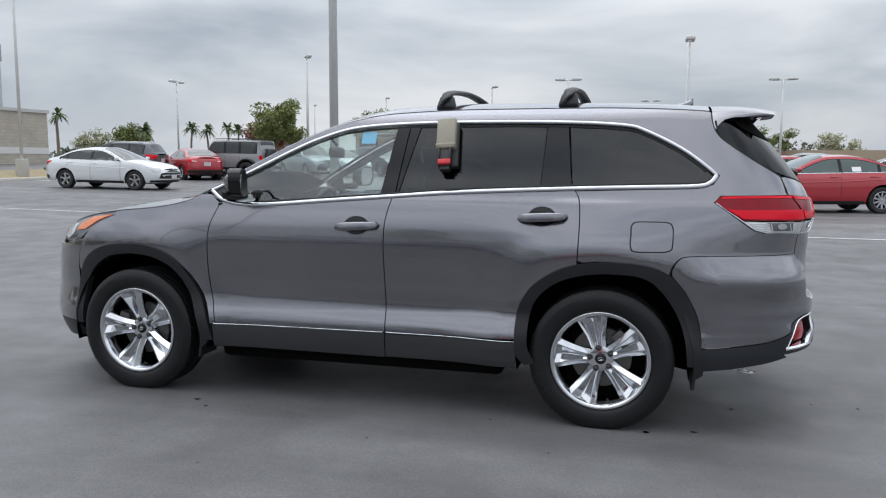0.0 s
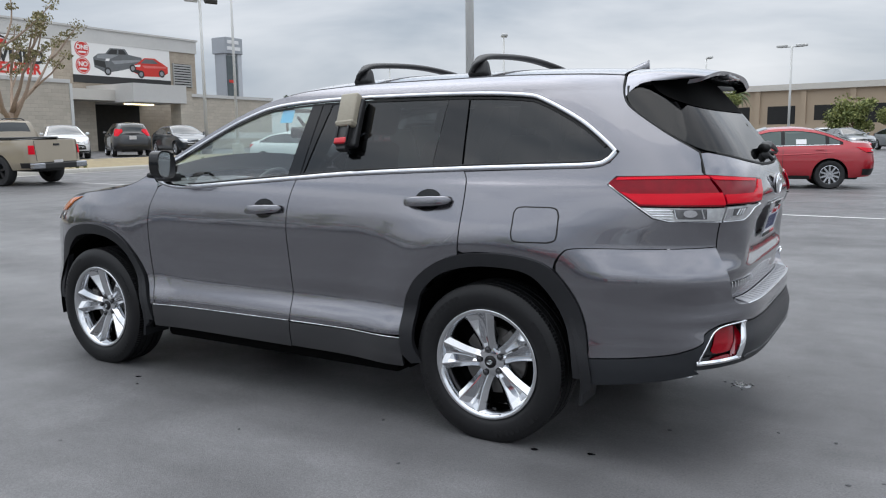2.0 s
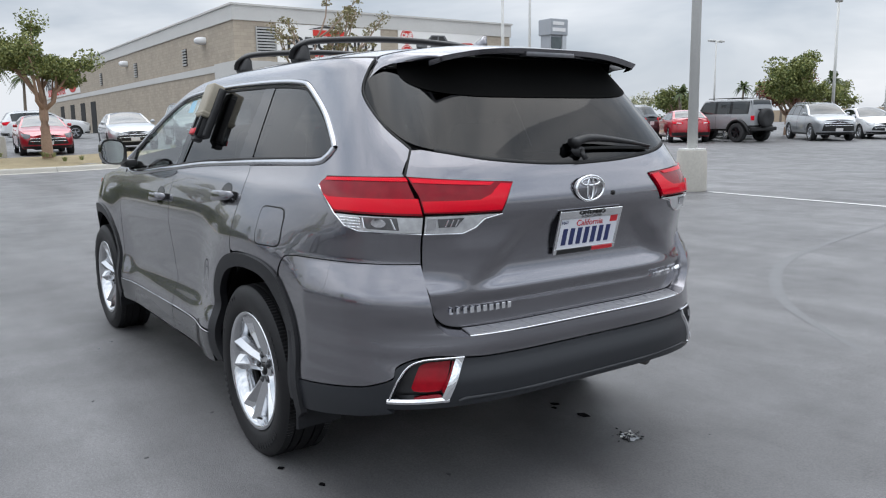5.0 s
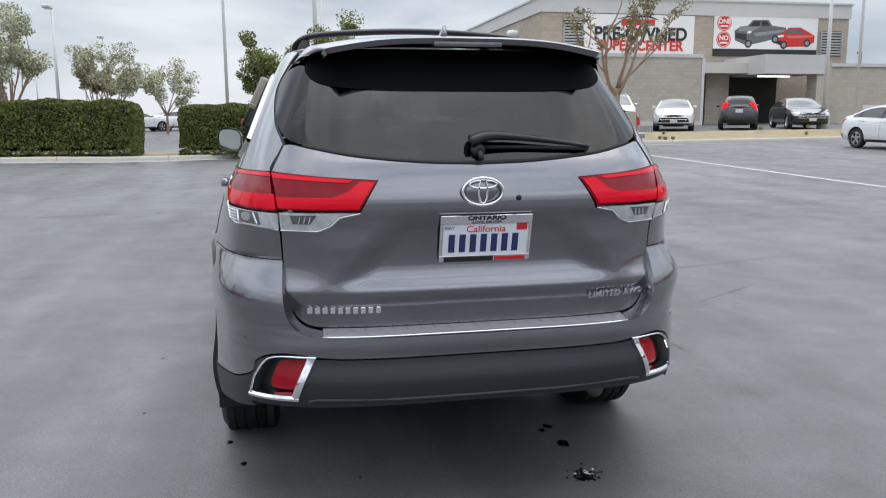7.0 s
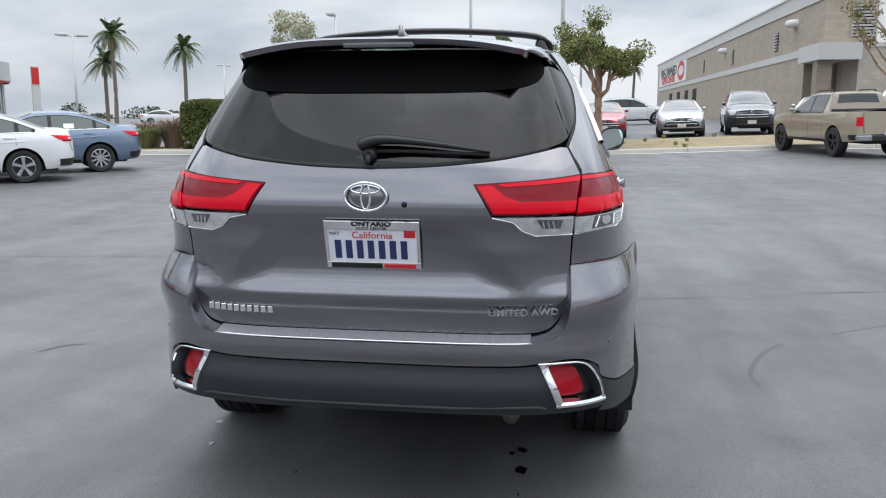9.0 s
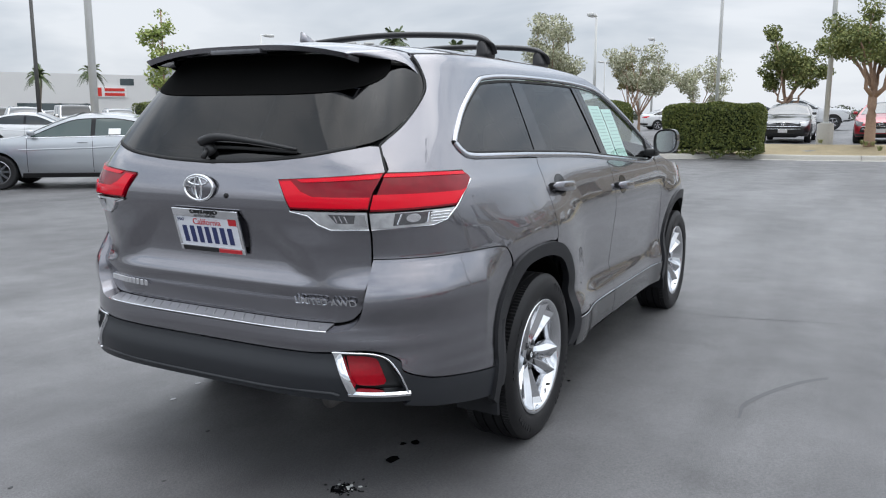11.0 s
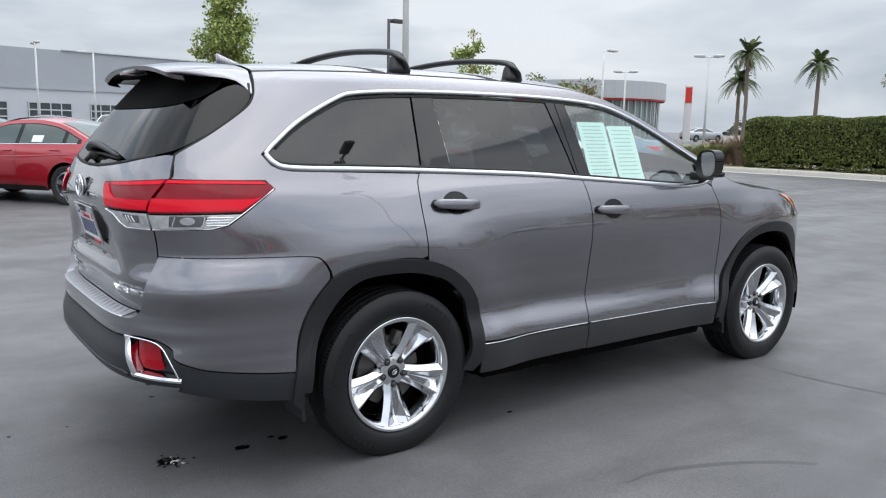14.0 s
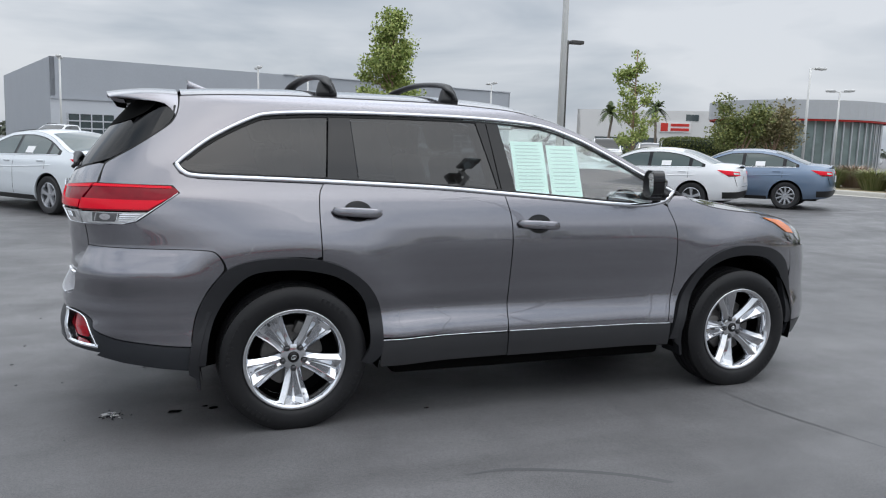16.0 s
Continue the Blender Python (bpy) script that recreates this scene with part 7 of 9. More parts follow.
def build_car(name, kind, colour, label, m, group="", glass_mat=None, dark_rims=False, spokes=5, cover=False):
    D = KINDS[kind]
    S = Shape(D["zb"], D["yb"], D["zr"], D["xr"], D["zf"], D["xf"], n_rear=9 if kind in ("jeep", "pickup") else 4.2, n_front=3.2 if kind not in ("jeep", "pickup") else 6)
    E = spline(D["ex"], D["ez"])
    car = thing(name, m, label, "car", group)
    P, GL = BODY[colour], glass_mat or CAR_GLASS
    UC, wr, (wf, wrr) = 2.613, D["wr"], D["wb"]
    low = D["zb"][0] + 0.04
    st = 0.11

    def T(x, v):
        z = E(x)
        return (x, (S.width(x, z) - 0.003) * v, z + D["cr"] * (1.4 if D["cuts"][0] < x < D["cuts"][1] else 1) * (1 - abs(v) ** 2.3))

    x0, x1 = D["ex"][0], D["ex"][-1]

    def opening(cx, rad):
        return [(cx + rad * math.cos(radians(a)), wr + rad * math.sin(radians(a))) for a in range(180 - 8, 0, -12)]

    ra = wr + (0.055 if kind != "jeep" else 0.10)
    base = [(wf - ra - 0.02, low + 0.02)] + opening(wf, ra) + [(wf + ra + 0.02, low), (wrr - ra - 0.02, low)] + opening(wrr, ra) + [(wrr + ra + 0.02, low + 0.04)]
    top = [(S.u_side(x, E(x) - 0.003), E(x) - 0.003) for x in np.linspace(x1 - 0.02, x0 + 0.02, 46)]
    poly = [(-UC, low + 0.05)] + S.side(base) + [(UC, low + 0.10), (UC, E(x1) - 0.01)] + top + [(-UC, E(x0))]
    for s in (-1, 1):
        skin("body_side", S, poly, P, car, side=s, step=st, flange=0.03)
        # dark sill and arches
        for cx in (wf, wrr):
            vs, fs = [], []
            for k in range(13):
                a = radians(180 * k / 12)
                for y in (0.0, 0.30):
                    vs.append((cx + (ra + 0.01) * math.cos(a), s * (S.b(0.5) - 0.03 - y), wr + (ra + 0.01) * math.sin(a)))
            c0 = len(vs)
            vs.append((cx, s * (S.b(0.5) - 0.33), wr))
            fs = [(2 * k, 2 * k + 1, 2 * k + 3, 2 * k + 2) for k in range(12)] + [(2 * k + 1, 2 * k + 3, c0) for k in range(12)]
            mesh_ob("wheel_liner", vs, fs, CAR_BLACK, car)
            if kind in ("jeep", "pickup"):
                arc = [(cx + (ra + 0.02) * math.cos(radians(a)), wr + (ra + 0.02) * math.sin(radians(a))) for a in range(175, 0, -10)]
                if kind == "jeep":
                    ribbon("fender_flare", S, S.side(arc), 0.10, CAR_BLACK, car, side=s, off=0.10, thick=0.03)
        # side windows
        bz0, bz1 = D["belt"]
        bz = lambda x: bz0 + (bz1 - bz0) * (x + 0.9) / 2.6  # noqa: E731
        g = D["glass"]
        gx = np.linspace(g[0] - 0.05, max(g[3], g[5]) + (0.07 if kind == "sedan" else 0.03), 18)
        band = [(x, max(bz(x) + 0.010, E(x) - 0.055)) for x in gx] + [(x, bz(x)) for x in gx[::-1]]
        skin("window_surround", S, S.side(band), GLOSS_BLACK, car, side=s, off=0.002, step=st, flange=0.004)
        skin("sill_trim", S, S.side([(wf + ra + 0.05, low + 0.085), (wrr - ra - 0.05, low + 0.085), (wrr - ra - 0.03, low + 0.004), (wf + ra + 0.03, low + 0.004)]), CAR_BLACK, car, side=s, off=0.004, step=st, flange=0.004)
        for a, b in ((g[0], g[1]), (g[2], g[3]), (g[4], g[5])):
            if b - a < 0.1:
                continue
            xs = np.linspace(a, b, 9)
            up = [(x, max(bz(x) + 0.012, E(x) - 0.075)) for x in xs]
            w = [(x, bz(x) + 0.01) for x in xs][::-1]
            skin("side_window", S, S.side(up + w), GL, car, side=s, off=0.006, step=st, flange=0.004, label="side window")
        ribbon("window_trim", S, S.side([(x, bz(x)) for x in np.linspace(g[0] - 0.08, max(g[3], g[5]), 12)]), 0.018, CHROME if kind == "sedan" else CAR_BLACK, car, side=s, off=0.002, thick=0.006)
        # doors: cut lines, handles
        for xd in (g[0] - 0.06, (g[1] + g[2]) / 2, min(g[3] + 0.06, wrr - 0.1)):
            zl = [low + 0.10 + (bz(xd) - low - 0.12) * k / 6 for k in range(7)]
            ok = [(xd, z) for z in zl if math.hypot(xd - wrr, z - wr) > ra + 0.04]
            if len(ok) > 1:
                ribbon("door_gap", S, S.side(ok), 0.010, CAR_BLACK, car, side=s, off=0.0005, thick=0.001)
        for xh in (g[1] - 0.14, g[3] - 0.12):
            hz = bz(xh) - 0.10
            p = S.point(S.u_side(xh, hz), hz)
            bm = box_bm(xh - 0.09, xh + 0.09, s * p.y - 0.02, s * p.y + 0.02, hz - 0.014, hz + 0.014, 0.01)
            part("door_handle", bm, P, car)
        # mirrors
        zm = bz(g[0]) + 0.05
        ym = S.b(zm)
        bm = box_bm(g[0] - 0.02, g[0] + 0.10, min(s * (ym + 0.03), s * (ym + 0.18)), max(s * (ym + 0.03), s * (ym + 0.18)), zm - 0.01, zm + 0.10, 0.04, 3)
        part("door_mirror", bm, P, car, smooth=True)
        # lamps
        h0, h1 = D["head"]
        nose = S.f((h0 + h1) / 2)
        skin("headlight", S, S.side([(nose + 0.52, h1 + 0.02), (nose + 0.12, h1 - 0.03), (nose + 0.06, h0), (nose + 0.20, h0 - 0.02)]), LENS_CLEAR if colour != "red" else LENS_GREY, car, side=s, off=0.006, step=0.08, flange=0.01, label="clear headlight")
        t0, t1 = D["tail"]
        if kind == "pickup":
            tl = S.rear([(0.72, t0), (0.72, t1)]) + S.side([(S.r(t1) - 0.10, t1), (S.r(t0) - 0.10, t0)])
        elif kind == "jeep":
            tl = S.rear([(0.56, t0), (0.56, t1), (0.72, t1), (0.72, t0)])
        else:
            tl = S.rear([(0.40, t1 - 0.10), (0.42, t1 - 0.02)]) + S.side([(S.r(t1) - 0.42, t1 + 0.02), (S.r(t0) - 0.20, t0 + 0.01)]) + S.rear([(0.62, t0 + 0.01)])
        lamp = skin("tail_lamp", S, tl, LENS_RED, car, side=s, off=0.006, step=0.08, flange=0.01, label="red tail lamp")
        if kind == "sedan":
            skin("reverse_lens", S, S.rear([(0.46, t1 - 0.085), (0.47, t1 - 0.045), (0.66, t1 - 0.035), (0.66, t1 - 0.075)]), LENS_CLEAR, lamp, side=s, off=0.010, step=0.08, flange=0.006, label="clear reversing lens")
            skin("lamp_lower", S, S.rear([(0.62, t0 + 0.012), (0.64, t0 + 0.035)]) + S.side([(S.r(t0) - 0.24, t0 + 0.04), (S.r(t0) - 0.20, t0 + 0.014)]), LENS_DARK, lamp, side=s, off=0.009, step=0.08, flange=0.004)
            ribbon("boot_gap", S, S.rear([(0.60, 0.60), (0.64, 0.72), (0.655, t0)]), 0.010, CAR_BLACK, car, side=s, off=0.001, thick=0.001)
            ribbon("boot_gap", S, S.rear([(0.60, 0.60), (0.30, 0.585), (0.0, 0.58)]), 0.010, CAR_BLACK, car, side=s, off=0.001, thick=0.001)
            ribbon("body_crease", S, S.side([(g[0] - 0.2, 0.735), (0.4, 0.775), (1.35, 0.83), (S.r(0.8) - 0.3, 0.86)]), 0.03, P, car, side=s, off=0.0, thick=0.004)
            if glass_mat:
                skin("window_sticker", S, S.side([(g[3] - 0.62, bz(0.6) + 0.03), (g[3] - 0.40, bz(0.7) + 0.03), (g[3] - 0.40, bz(0.7) + 0.14), (g[3] - 0.62, bz(0.6) + 0.14)]), WHITE, car, side=s, off=0.0085, step=st, flange=0.002, label="white paper sticker in the window")
    # top
    c = D["cuts"]
    strips = [("hood", x0 + 0.01, c[0], P, 1.0), ("windscreen", c[0], c[1], GL, 0.90), ("roof", c[1], c[2], P, 1.0), ("rear_window", c[2], c[3], GL, 0.88)]
    if kind == "pickup":
        strips[-1:] = [("cab_back", c[2], c[3], P, 1.0), ("rear_window", c[2] + 0.035, c[3] - 0.045, GL, 0.76)]
    if kind == "pickup":
        strips.append(("bed_cover", c[3] + 0.02, x1 - 0.06, CAR_BLACK, 0.90))
        strips.append(("bed_rail", c[3], x1 - 0.01, P, 1.0))
    else:
        strips.append(("deck_lid", c[3], x1 - 0.01, P, 1.0))
    for nm, a, b, mat, w in strips:
        lift = 0.006 if nm in ("windscreen", "rear_window", "bed_cover") else 0.0
        sheet(nm, 10, 12, lambda i, j: (lambda p: (p[0], p[1], p[2] + lift))(T(a + (b - a) * i, (2 * j - 1) * w)), mat, car)
        if nm == "windscreen" or nm == "rear_window" and kind != "pickup":
            sheet(nm + "_frame", 8, 12, lambda i, j: T(a + (b - a) * i, 2 * j - 1), P, car)
    if kind == "sedan":
        # rolled rear edge of the boot lid
        vs, fs = tube([T(x1 - 0.014, v) for v in np.linspace(-0.97, 0.97, 15)], 0.024, 8)
        mesh_ob("boot_lip", vs, fs, P, car)
    # nose and tail details
    h0, h1 = D["head"]
    for s in (-1, 1):
        gr = [(-UC, h1 - 0.05), (-UC, low + 0.16)] + S.side([(S.f(low + 0.2) + 0.16, low + 0.18), (S.f(h0) + 0.10, h0 - 0.06)])
        skin("grille", S, gr, CAR_BLACK, car, side=s, off=0.005, step=0.1, flange=0.006)
        skin("front_skirt", S, [(-UC, low + 0.13), (-UC, low + 0.04)] + S.side([(S.f(low) + 0.35, low + 0.05), (S.f(low) + 0.30, low + 0.12)]), CAR_BLACK, car, side=s, off=0.006, step=0.1, flange=0.006)
        skin("rear_skirt", S, S.side([(S.r(0.4) - 0.30, low + 0.10), (S.r(0.4) - 0.30, low + 0.24)]) + [(UC, low + 0.26), (UC, low + 0.10)], CAR_BLACK, car, side=s, off=0.006, step=0.1, flange=0.006)
    for k in range(2):
        zz = h0 - 0.02 - 0.09 * k
        ribbon("grille_bar", S, [(-UC - 0.45 + 0.9 * i / 10, zz) for i in range(11)], 0.02, CHROME, car, off=0.008, thick=0.006)
    oval = Matrix.Translation((S.f(h0) - 0.012, 0, h1 - 0.09)) @ Matrix.Rotation(radians(-90), 4, "Z") @ Matrix.Rotation(radians(90), 4, "X")
    vs, fs = ring_mesh(0.07, 0.05, 0.014, 0.008, 20)
    mesh_ob("badge", [oval @ Vector(v) for v in vs], fs, CHROME, car)
    pz = (D["tail"][0] - 0.06) if kind not in ("pickup", "jeep") else low + 0.22
    bm = box_bm(S.r(pz) + 0.006, S.r(pz) + 0.016, -0.155, 0.155, pz - 0.08, pz + 0.08, 0.004, 1)
    part("number_plate", bm, PLATE_PAPER, car, "plain plate")
    bm = box_bm(S.f(0.45) - 0.016, S.f(0.45) - 0.004, -0.155, 0.155, low + 0.16, low + 0.30, 0.004, 1)
    part("number_plate", bm, PLATE_PAPER, car, "plain plate")
    bm = box_bm(x0 + 0.25, x1 - 0.25, -0.45, 0.45, low - 0.02, low + 0.25, 0.04)
    part("underbody", bm, CAR_BLACK, car)
    if kind == "pickup":
        bm = box_bm(c[3], x1 - 0.08, -0.74, 0.74, 0.70, 1.16, 0.02)
        part("bed_box", bm, CAR_BLACK, car)
        part("folded_bed_cover", box_bm(c[3] + 0.03, c[3] + 0.80, -0.80, 0.80, 1.235, 1.315, 0.02), CAR_BLACK, car, "folded black bed cover")
        bm = box_bm(S.r(0.5) - 0.02, S.r(0.5) + 0.10, -0.85, 0.85, 0.46, 0.62, 0.03)
        bu = part("rear_bumper", bm, CAR_BLACK, car)
        for q in (-1, 1):
            part("bumper_corner", box_bm(S.r(0.5) - 0.06, S.r(0.5) + 0.112, min(q * 0.52, q * 0.90), max(q * 0.52, q * 0.90), 0.47, 0.63, 0.03), SATIN, bu)
        bm = box_bm(-0.2, 2.5, -0.42, 0.42, 0.40, 0.62, 0.04)
        part("frame_and_axle", bm, CAR_BLACK, car)
        ribbon("tailgate_gap", S, S.rear([(0.68, 0.68), (0.70, 0.95), (0.70, 1.22)]), 0.012, CAR_BLACK, car, side=1, off=0.001, thick=0.002)
        ribbon("tailgate_gap", S, S.rear([(0.68, 0.68), (0.70, 0.95), (0.70, 1.22)]), 0.012, CAR_BLACK, car, side=-1, off=0.001, thick=0.002)
        bm = box_bm(S.r(1.1) - 0.01, S.r(1.1) + 0.02, -0.10, 0.10, 1.08, 1.14, 0.01)
        part("tailgate_handle", bm, CAR_BLACK, car)
        for s in (-1, 1):
            vs, fs = tube([(-0.10, s * 0.60, 1.80), (0.05, s * 0.61, 1.84), (0.75, s * 0.61, 1.84), (0.88, s * 0.60, 1.79)], 0.018, 6)
            mesh_ob("roof_rail", vs, fs, CAR_BLACK, car)
    if kind == "jeep":
        vs, fs = lathe([(0.0, 0.10), (0.22, 0.12), (0.30, 0.13), (0.40, 0.11), (0.41, 0.0), (0.40, -0.12), (0.0, -0.12)], 30, closed=False)
        mesh_ob("spare_wheel", [(2.20 + 0.13 + y, x, 1.05 + z) for x, y, z in vs], fs, CAR_TYRE, car, "spare wheel")
        for s in (-1, 1):
            vs, fs = tube([(-0.3, s * 0.60, 1.90), (1.8, s * 0.60, 1.92)], 0.02, 6)
            mesh_ob("roof_rack_rail", vs, fs, CAR_BLACK, car)
        bm = box_bm(2.16, 2.30, -0.8, 0.8, 0.50, 0.66, 0.03)
        box_bm(-2.34, -2.16, -0.8, 0.8, 0.50, 0.66, 0.03, bm=bm)
        part("bumpers", bm, CAR_BLACK, car)
    if kind == "suv":
        for s in (-1, 1):
            vs, fs = tube([(0.1, s * 0.56, 1.66), (0.25, s * 0.56, 1.70), (1.5, s * 0.56, 1.69), (1.65, s * 0.56, 1.64)], 0.018, 6)
            mesh_ob("roof_rail", vs, fs, SATIN if colour in ("dark", "silver", "white") else CAR_BLACK, car)
    for x in (wf, wrr):
        for s in (-1, 1):
            wheel_for(car, x, s * D["track"], wr, s, wr, D["ww"], dark_rims, spokes, 0.66 if kind not in ("jeep", "pickup") else 0.58)
    return car


def at_ground(x, y, heading, wheelbase=2.7):
    """Pose of a car whose middle stands at (x, y), its nose towards the heading (degrees from +x), tilted with the ground."""
    h = radians(heading)
    dx, dy = math.cos(h), math.sin(h)
    zf, zr = gz(x + dx * wheelbase / 2, y + dy * wheelbase / 2), gz(x - dx * wheelbase / 2, y - dy * wheelbase / 2)
    zl, zq = gz(x - dy * 0.8, y + dx * 0.8), gz(x + dy * 0.8, y - dx * 0.8)
    pitch, roll = math.degrees(math.atan2(zf - zr, wheelbase)), math.degrees(math.atan2(zl - zq, 1.6))
    return pose(x, y, (zf + zr) / 2, -roll, pitch, heading - 180)


first = {}


def park(kind, colour, x, y, heading, words="", group="", **kw):
    key = (kind, colour, tuple(sorted((k, str(v)) for k, v in kw.items())))
    m = at_ground(x, y, heading)
    names = {"sedan": "sedan", "suv": "parked_suv", "hatch": "hatchback", "pickup": "pickup_truck", "jeep": "off_roader"}
    say = {"white": "white", "pearl": "pale white", "red": "ruby red", "blue": "slate blue", "silver": "silver", "grey": "grey", "dark": "graphite", "black": "black", "tan": "sand tan", "cement": "cement grey"}[colour]
    what = {"sedan": "four-door sedan", "suv": "SUV", "hatch": "small hatchback", "pickup": "double-cab pickup truck", "jeep": "boxy off-roader"}[kind]
    label = f"{say} {what} {words or 'parked on the asphalt'}"
    if key in first:
        c = copy_thing(first[key], m)
        tagged(c, label, "car", group)
        return c
    first[key] = build_car(names[kind], kind, colour, label, m, group, **kw)
    return first[key]


# angled row beside the car: noses away, towards the island
for x, y, col, kw in ((3.675, -11.53, "pearl", {}), (0.775, -11.98, "red", {}), (-1.70, -12.50, "blue", dict(spokes=10)), (-5.975, -11.53, "silver", dict(spokes=9)), (-9.475, -11.53, "white", {}), (-12.225, -11.53, "blue", dict(spokes=10))):
    park("sedan", col, x, y, -52, "parked nose away at the island", "angled row of sedans", glass_mat=CAR_GLASS_G, **kw)
# red sedans beyond the white line, standing in line, and more behind them
for x, y in ((-0.2, 16.55), (5.5, 16.8), (11.3, 17.6), (5.1, 22.1), (10.9, 23.0)):
    park("sedan", "red", x, y, 194, "parked beyond the white line", "row of red sedans", glass_mat=CAR_GLASS_G, spokes=10)
# tan pickup at the kerb
park("pickup", "tan", -20.2, 8.95, 189, "standing at the kerb", dark_rims=True)
# row behind the planter, in front of the block building
for kind, col, x, y, h, kw in (("sedan", "black", -28.6, -0.6, 0, {}), ("sedan", "red", -28.7, 2.6, -3, {}), ("sedan", "silver", -28.4, 5.6, -6, {}), ("suv", "dark", -28.8, 8.3, -8, {}), ("sedan", "silver", -29.0, 11.1, -20, {}), ("suv", "white", -29.2, 14.3, -20, {}), ("sedan", "white", -29.3, 17.4, -28, {}), ("hatch", "black", -29.2, 20.6, 150, {}), ("sedan", "dark", -28.9, 23.6, -20, {}), ("suv", "white", -47, 5.5, 90, {}), ("pickup", "white", -45, -1.5, 95, {})):
    park(kind, col, x, y, h, "parked behind the planter", "row behind the planter", **kw)
# cross lane and far rows
park("sedan", "white", -16.8, 19.0, 2, "standing at the end of the row")
for kind, col, x, y, h, kw in (
    ("suv", "dark", -22.5, 26.6, 185, {}), ("sedan", "red", -19.6, 28.2, 140, {}), ("sedan", "silver", -20.0, 32.5, 150, {}), ("sedan", "white", -22.5, 36.0, 150, {}),
    ("jeep", "cement", -18.25, 29.4, 175, dict(dark_rims=True)), ("suv", "silver", -15.8, 33.2, -40, {}), ("sedan", "white", -15.3, 36.4, -40, {}), ("suv", "black", -13.9, 39.0, -40, {}), ("suv", "grey", -12.9, 42.0, -40, {}), ("suv", "silver", -12.0, 45.0, -40, {}), ("sedan", "white", -11.0, 48.0, -40, {}),
    ("pickup", "grey", -6.8, 47.0, 110, {}), ("sedan", "dark", -4.0, 52.0, -60, {}), ("sedan", "grey", -1.0, 53.0, -60, {}), ("sedan", "silver", 2.0, 53.6, -60, {}), ("suv", "silver", 4.5, 50.0, 180, {}), ("sedan", "white", -3.6, 61.0, 200, {}), ("suv", "silver", 10.5, 50.5, 180, {}), ("sedan", "white", 16, 52, 180, {})):
    park(kind, col, x, y, h, "parked in a far row", "far row of cars", **kw)
for k, (kind, col) in enumerate((("pickup", "white"), ("sedan", "white"), ("pickup", "white"), ("suv", "grey"), ("pickup", "white"), ("suv", "white"), ("pickup", "white"), ("sedan", "silver"), ("suv", "white"), ("jeep", "white"), ("suv", "white"))):
    park(kind, col, 6.5 - 3.9 * k, -47 - 0.2 * k, 60, "parked in front of the grey building", "far row of cars", **(dict(dark_rims=True) if kind == "jeep" else {}))
for kind, col, x, y, h in (("sedan", "white", 4.0, -19.8, 128), ("sedan", "silver", 0.6, -20.2, 128), ("sedan", "dark", -3.5, -20.5, 128), ("suv", "white", 8.0, -21.0, 128), ("sedan", "white", -14.5, -25, 128), ("suv", "white", -18.0, -31, 60), ("jeep", "white", -22.0, -33, 60), ("suv", "white", -26.0, -34.5, 60)):
    park(kind, col, x, y, h, "parked beyond the island", "far row of cars", **(dict(dark_rims=True) if kind == "jeep" else {}))
for kind, col, x, y, h in (("sedan", "white", -62, -52, 165), ("sedan", "silver", -66, -47, 165), ("suv", "dark", -58, -60, 165), ("sedan", "white", -52, -10, 120), ("sedan", "white", -55, -7.5, 120), ("suv", "dark", -58, -5, 120), ("sedan", "white", -70, -33, 165), ("sedan", "white", -69.6, -37.6, 115), ("sedan", "red", -71.5, -35.0, 115), ("suv", "grey", -50, -62, 165)):
    park(kind, col, x, y, h, "parked across the street", "cars across the street")


# ---- buildings ----
def wall_box(name, parent, x0, x1, y0, y1, z0, z1, mat, label="", bevel=0.0):
    return part(name, box_bm(x0, x1, y0, y1, z0, z1, bevel), mat, parent, label)


def louvre(parent, fx, y0, y1, z0, z1, axis="x"):
    e = new("vent")
    e.parent = parent
    tagged(e, "pale metal wall louvre")
    n = max(4, int((z1 - z0) / 0.16))
    if axis == "x":
        # black sheet as the shade behind the slats
        part("vent_backing", box_bm(fx, fx + 0.03, y0, y1, z0, z1), OPENING_SHADE, e)
        for k in range(n):
            z = z0 + (z1 - z0) * (k + 0.5) / n
            part("slat", box_bm(fx + 0.03, fx + 0.10, y0, y1, z - 0.05, z + 0.045), LOUVRE, e)
        part("vent_frame", box_bm(fx, fx + 0.11, y0 - 0.06, y0, z0, z1), LOUVRE, e)
        part("vent_frame", box_bm(fx, fx + 0.11, y1, y1 + 0.06, z0, z1), LOUVRE, e)
    else:
        part("vent_backing", box_bm(y0, y1, fx - 0.03, fx, z0, z1), OPENING_SHADE, e)
        for k in range(n):
            z = z0 + (z1 - z0) * (k + 0.5) / n
            part("slat", box_bm(y0, y1, fx - 0.10, fx - 0.03, z - 0.05, z + 0.045), LOUVRE, e)
    return e


def wall_lamp(parent, x, y, z):
    """Rounded white floodlight on a wall."""
    vs, fs = [], []
    for i in range(9):
        a = math.pi * i / 8
        for j in range(9):
            b = math.pi * j / 8
            vs.append((x - 0.45 * math.cos(b) * math.sin(a) ** 0.4, y - 0.62 * math.sin(b) * math.sin(a) ** 0.4, z + 0.22 * math.cos(a)))
    for i in range(8):
        for j in range(8):
            fs.append((i * 9 + j, i * 9 + j + 1, (i + 1) * 9 + j + 1, (i + 1) * 9 + j))
    mesh_ob("wall_lamp", vs, fs, WHITE, parent, "white wall floodlight")


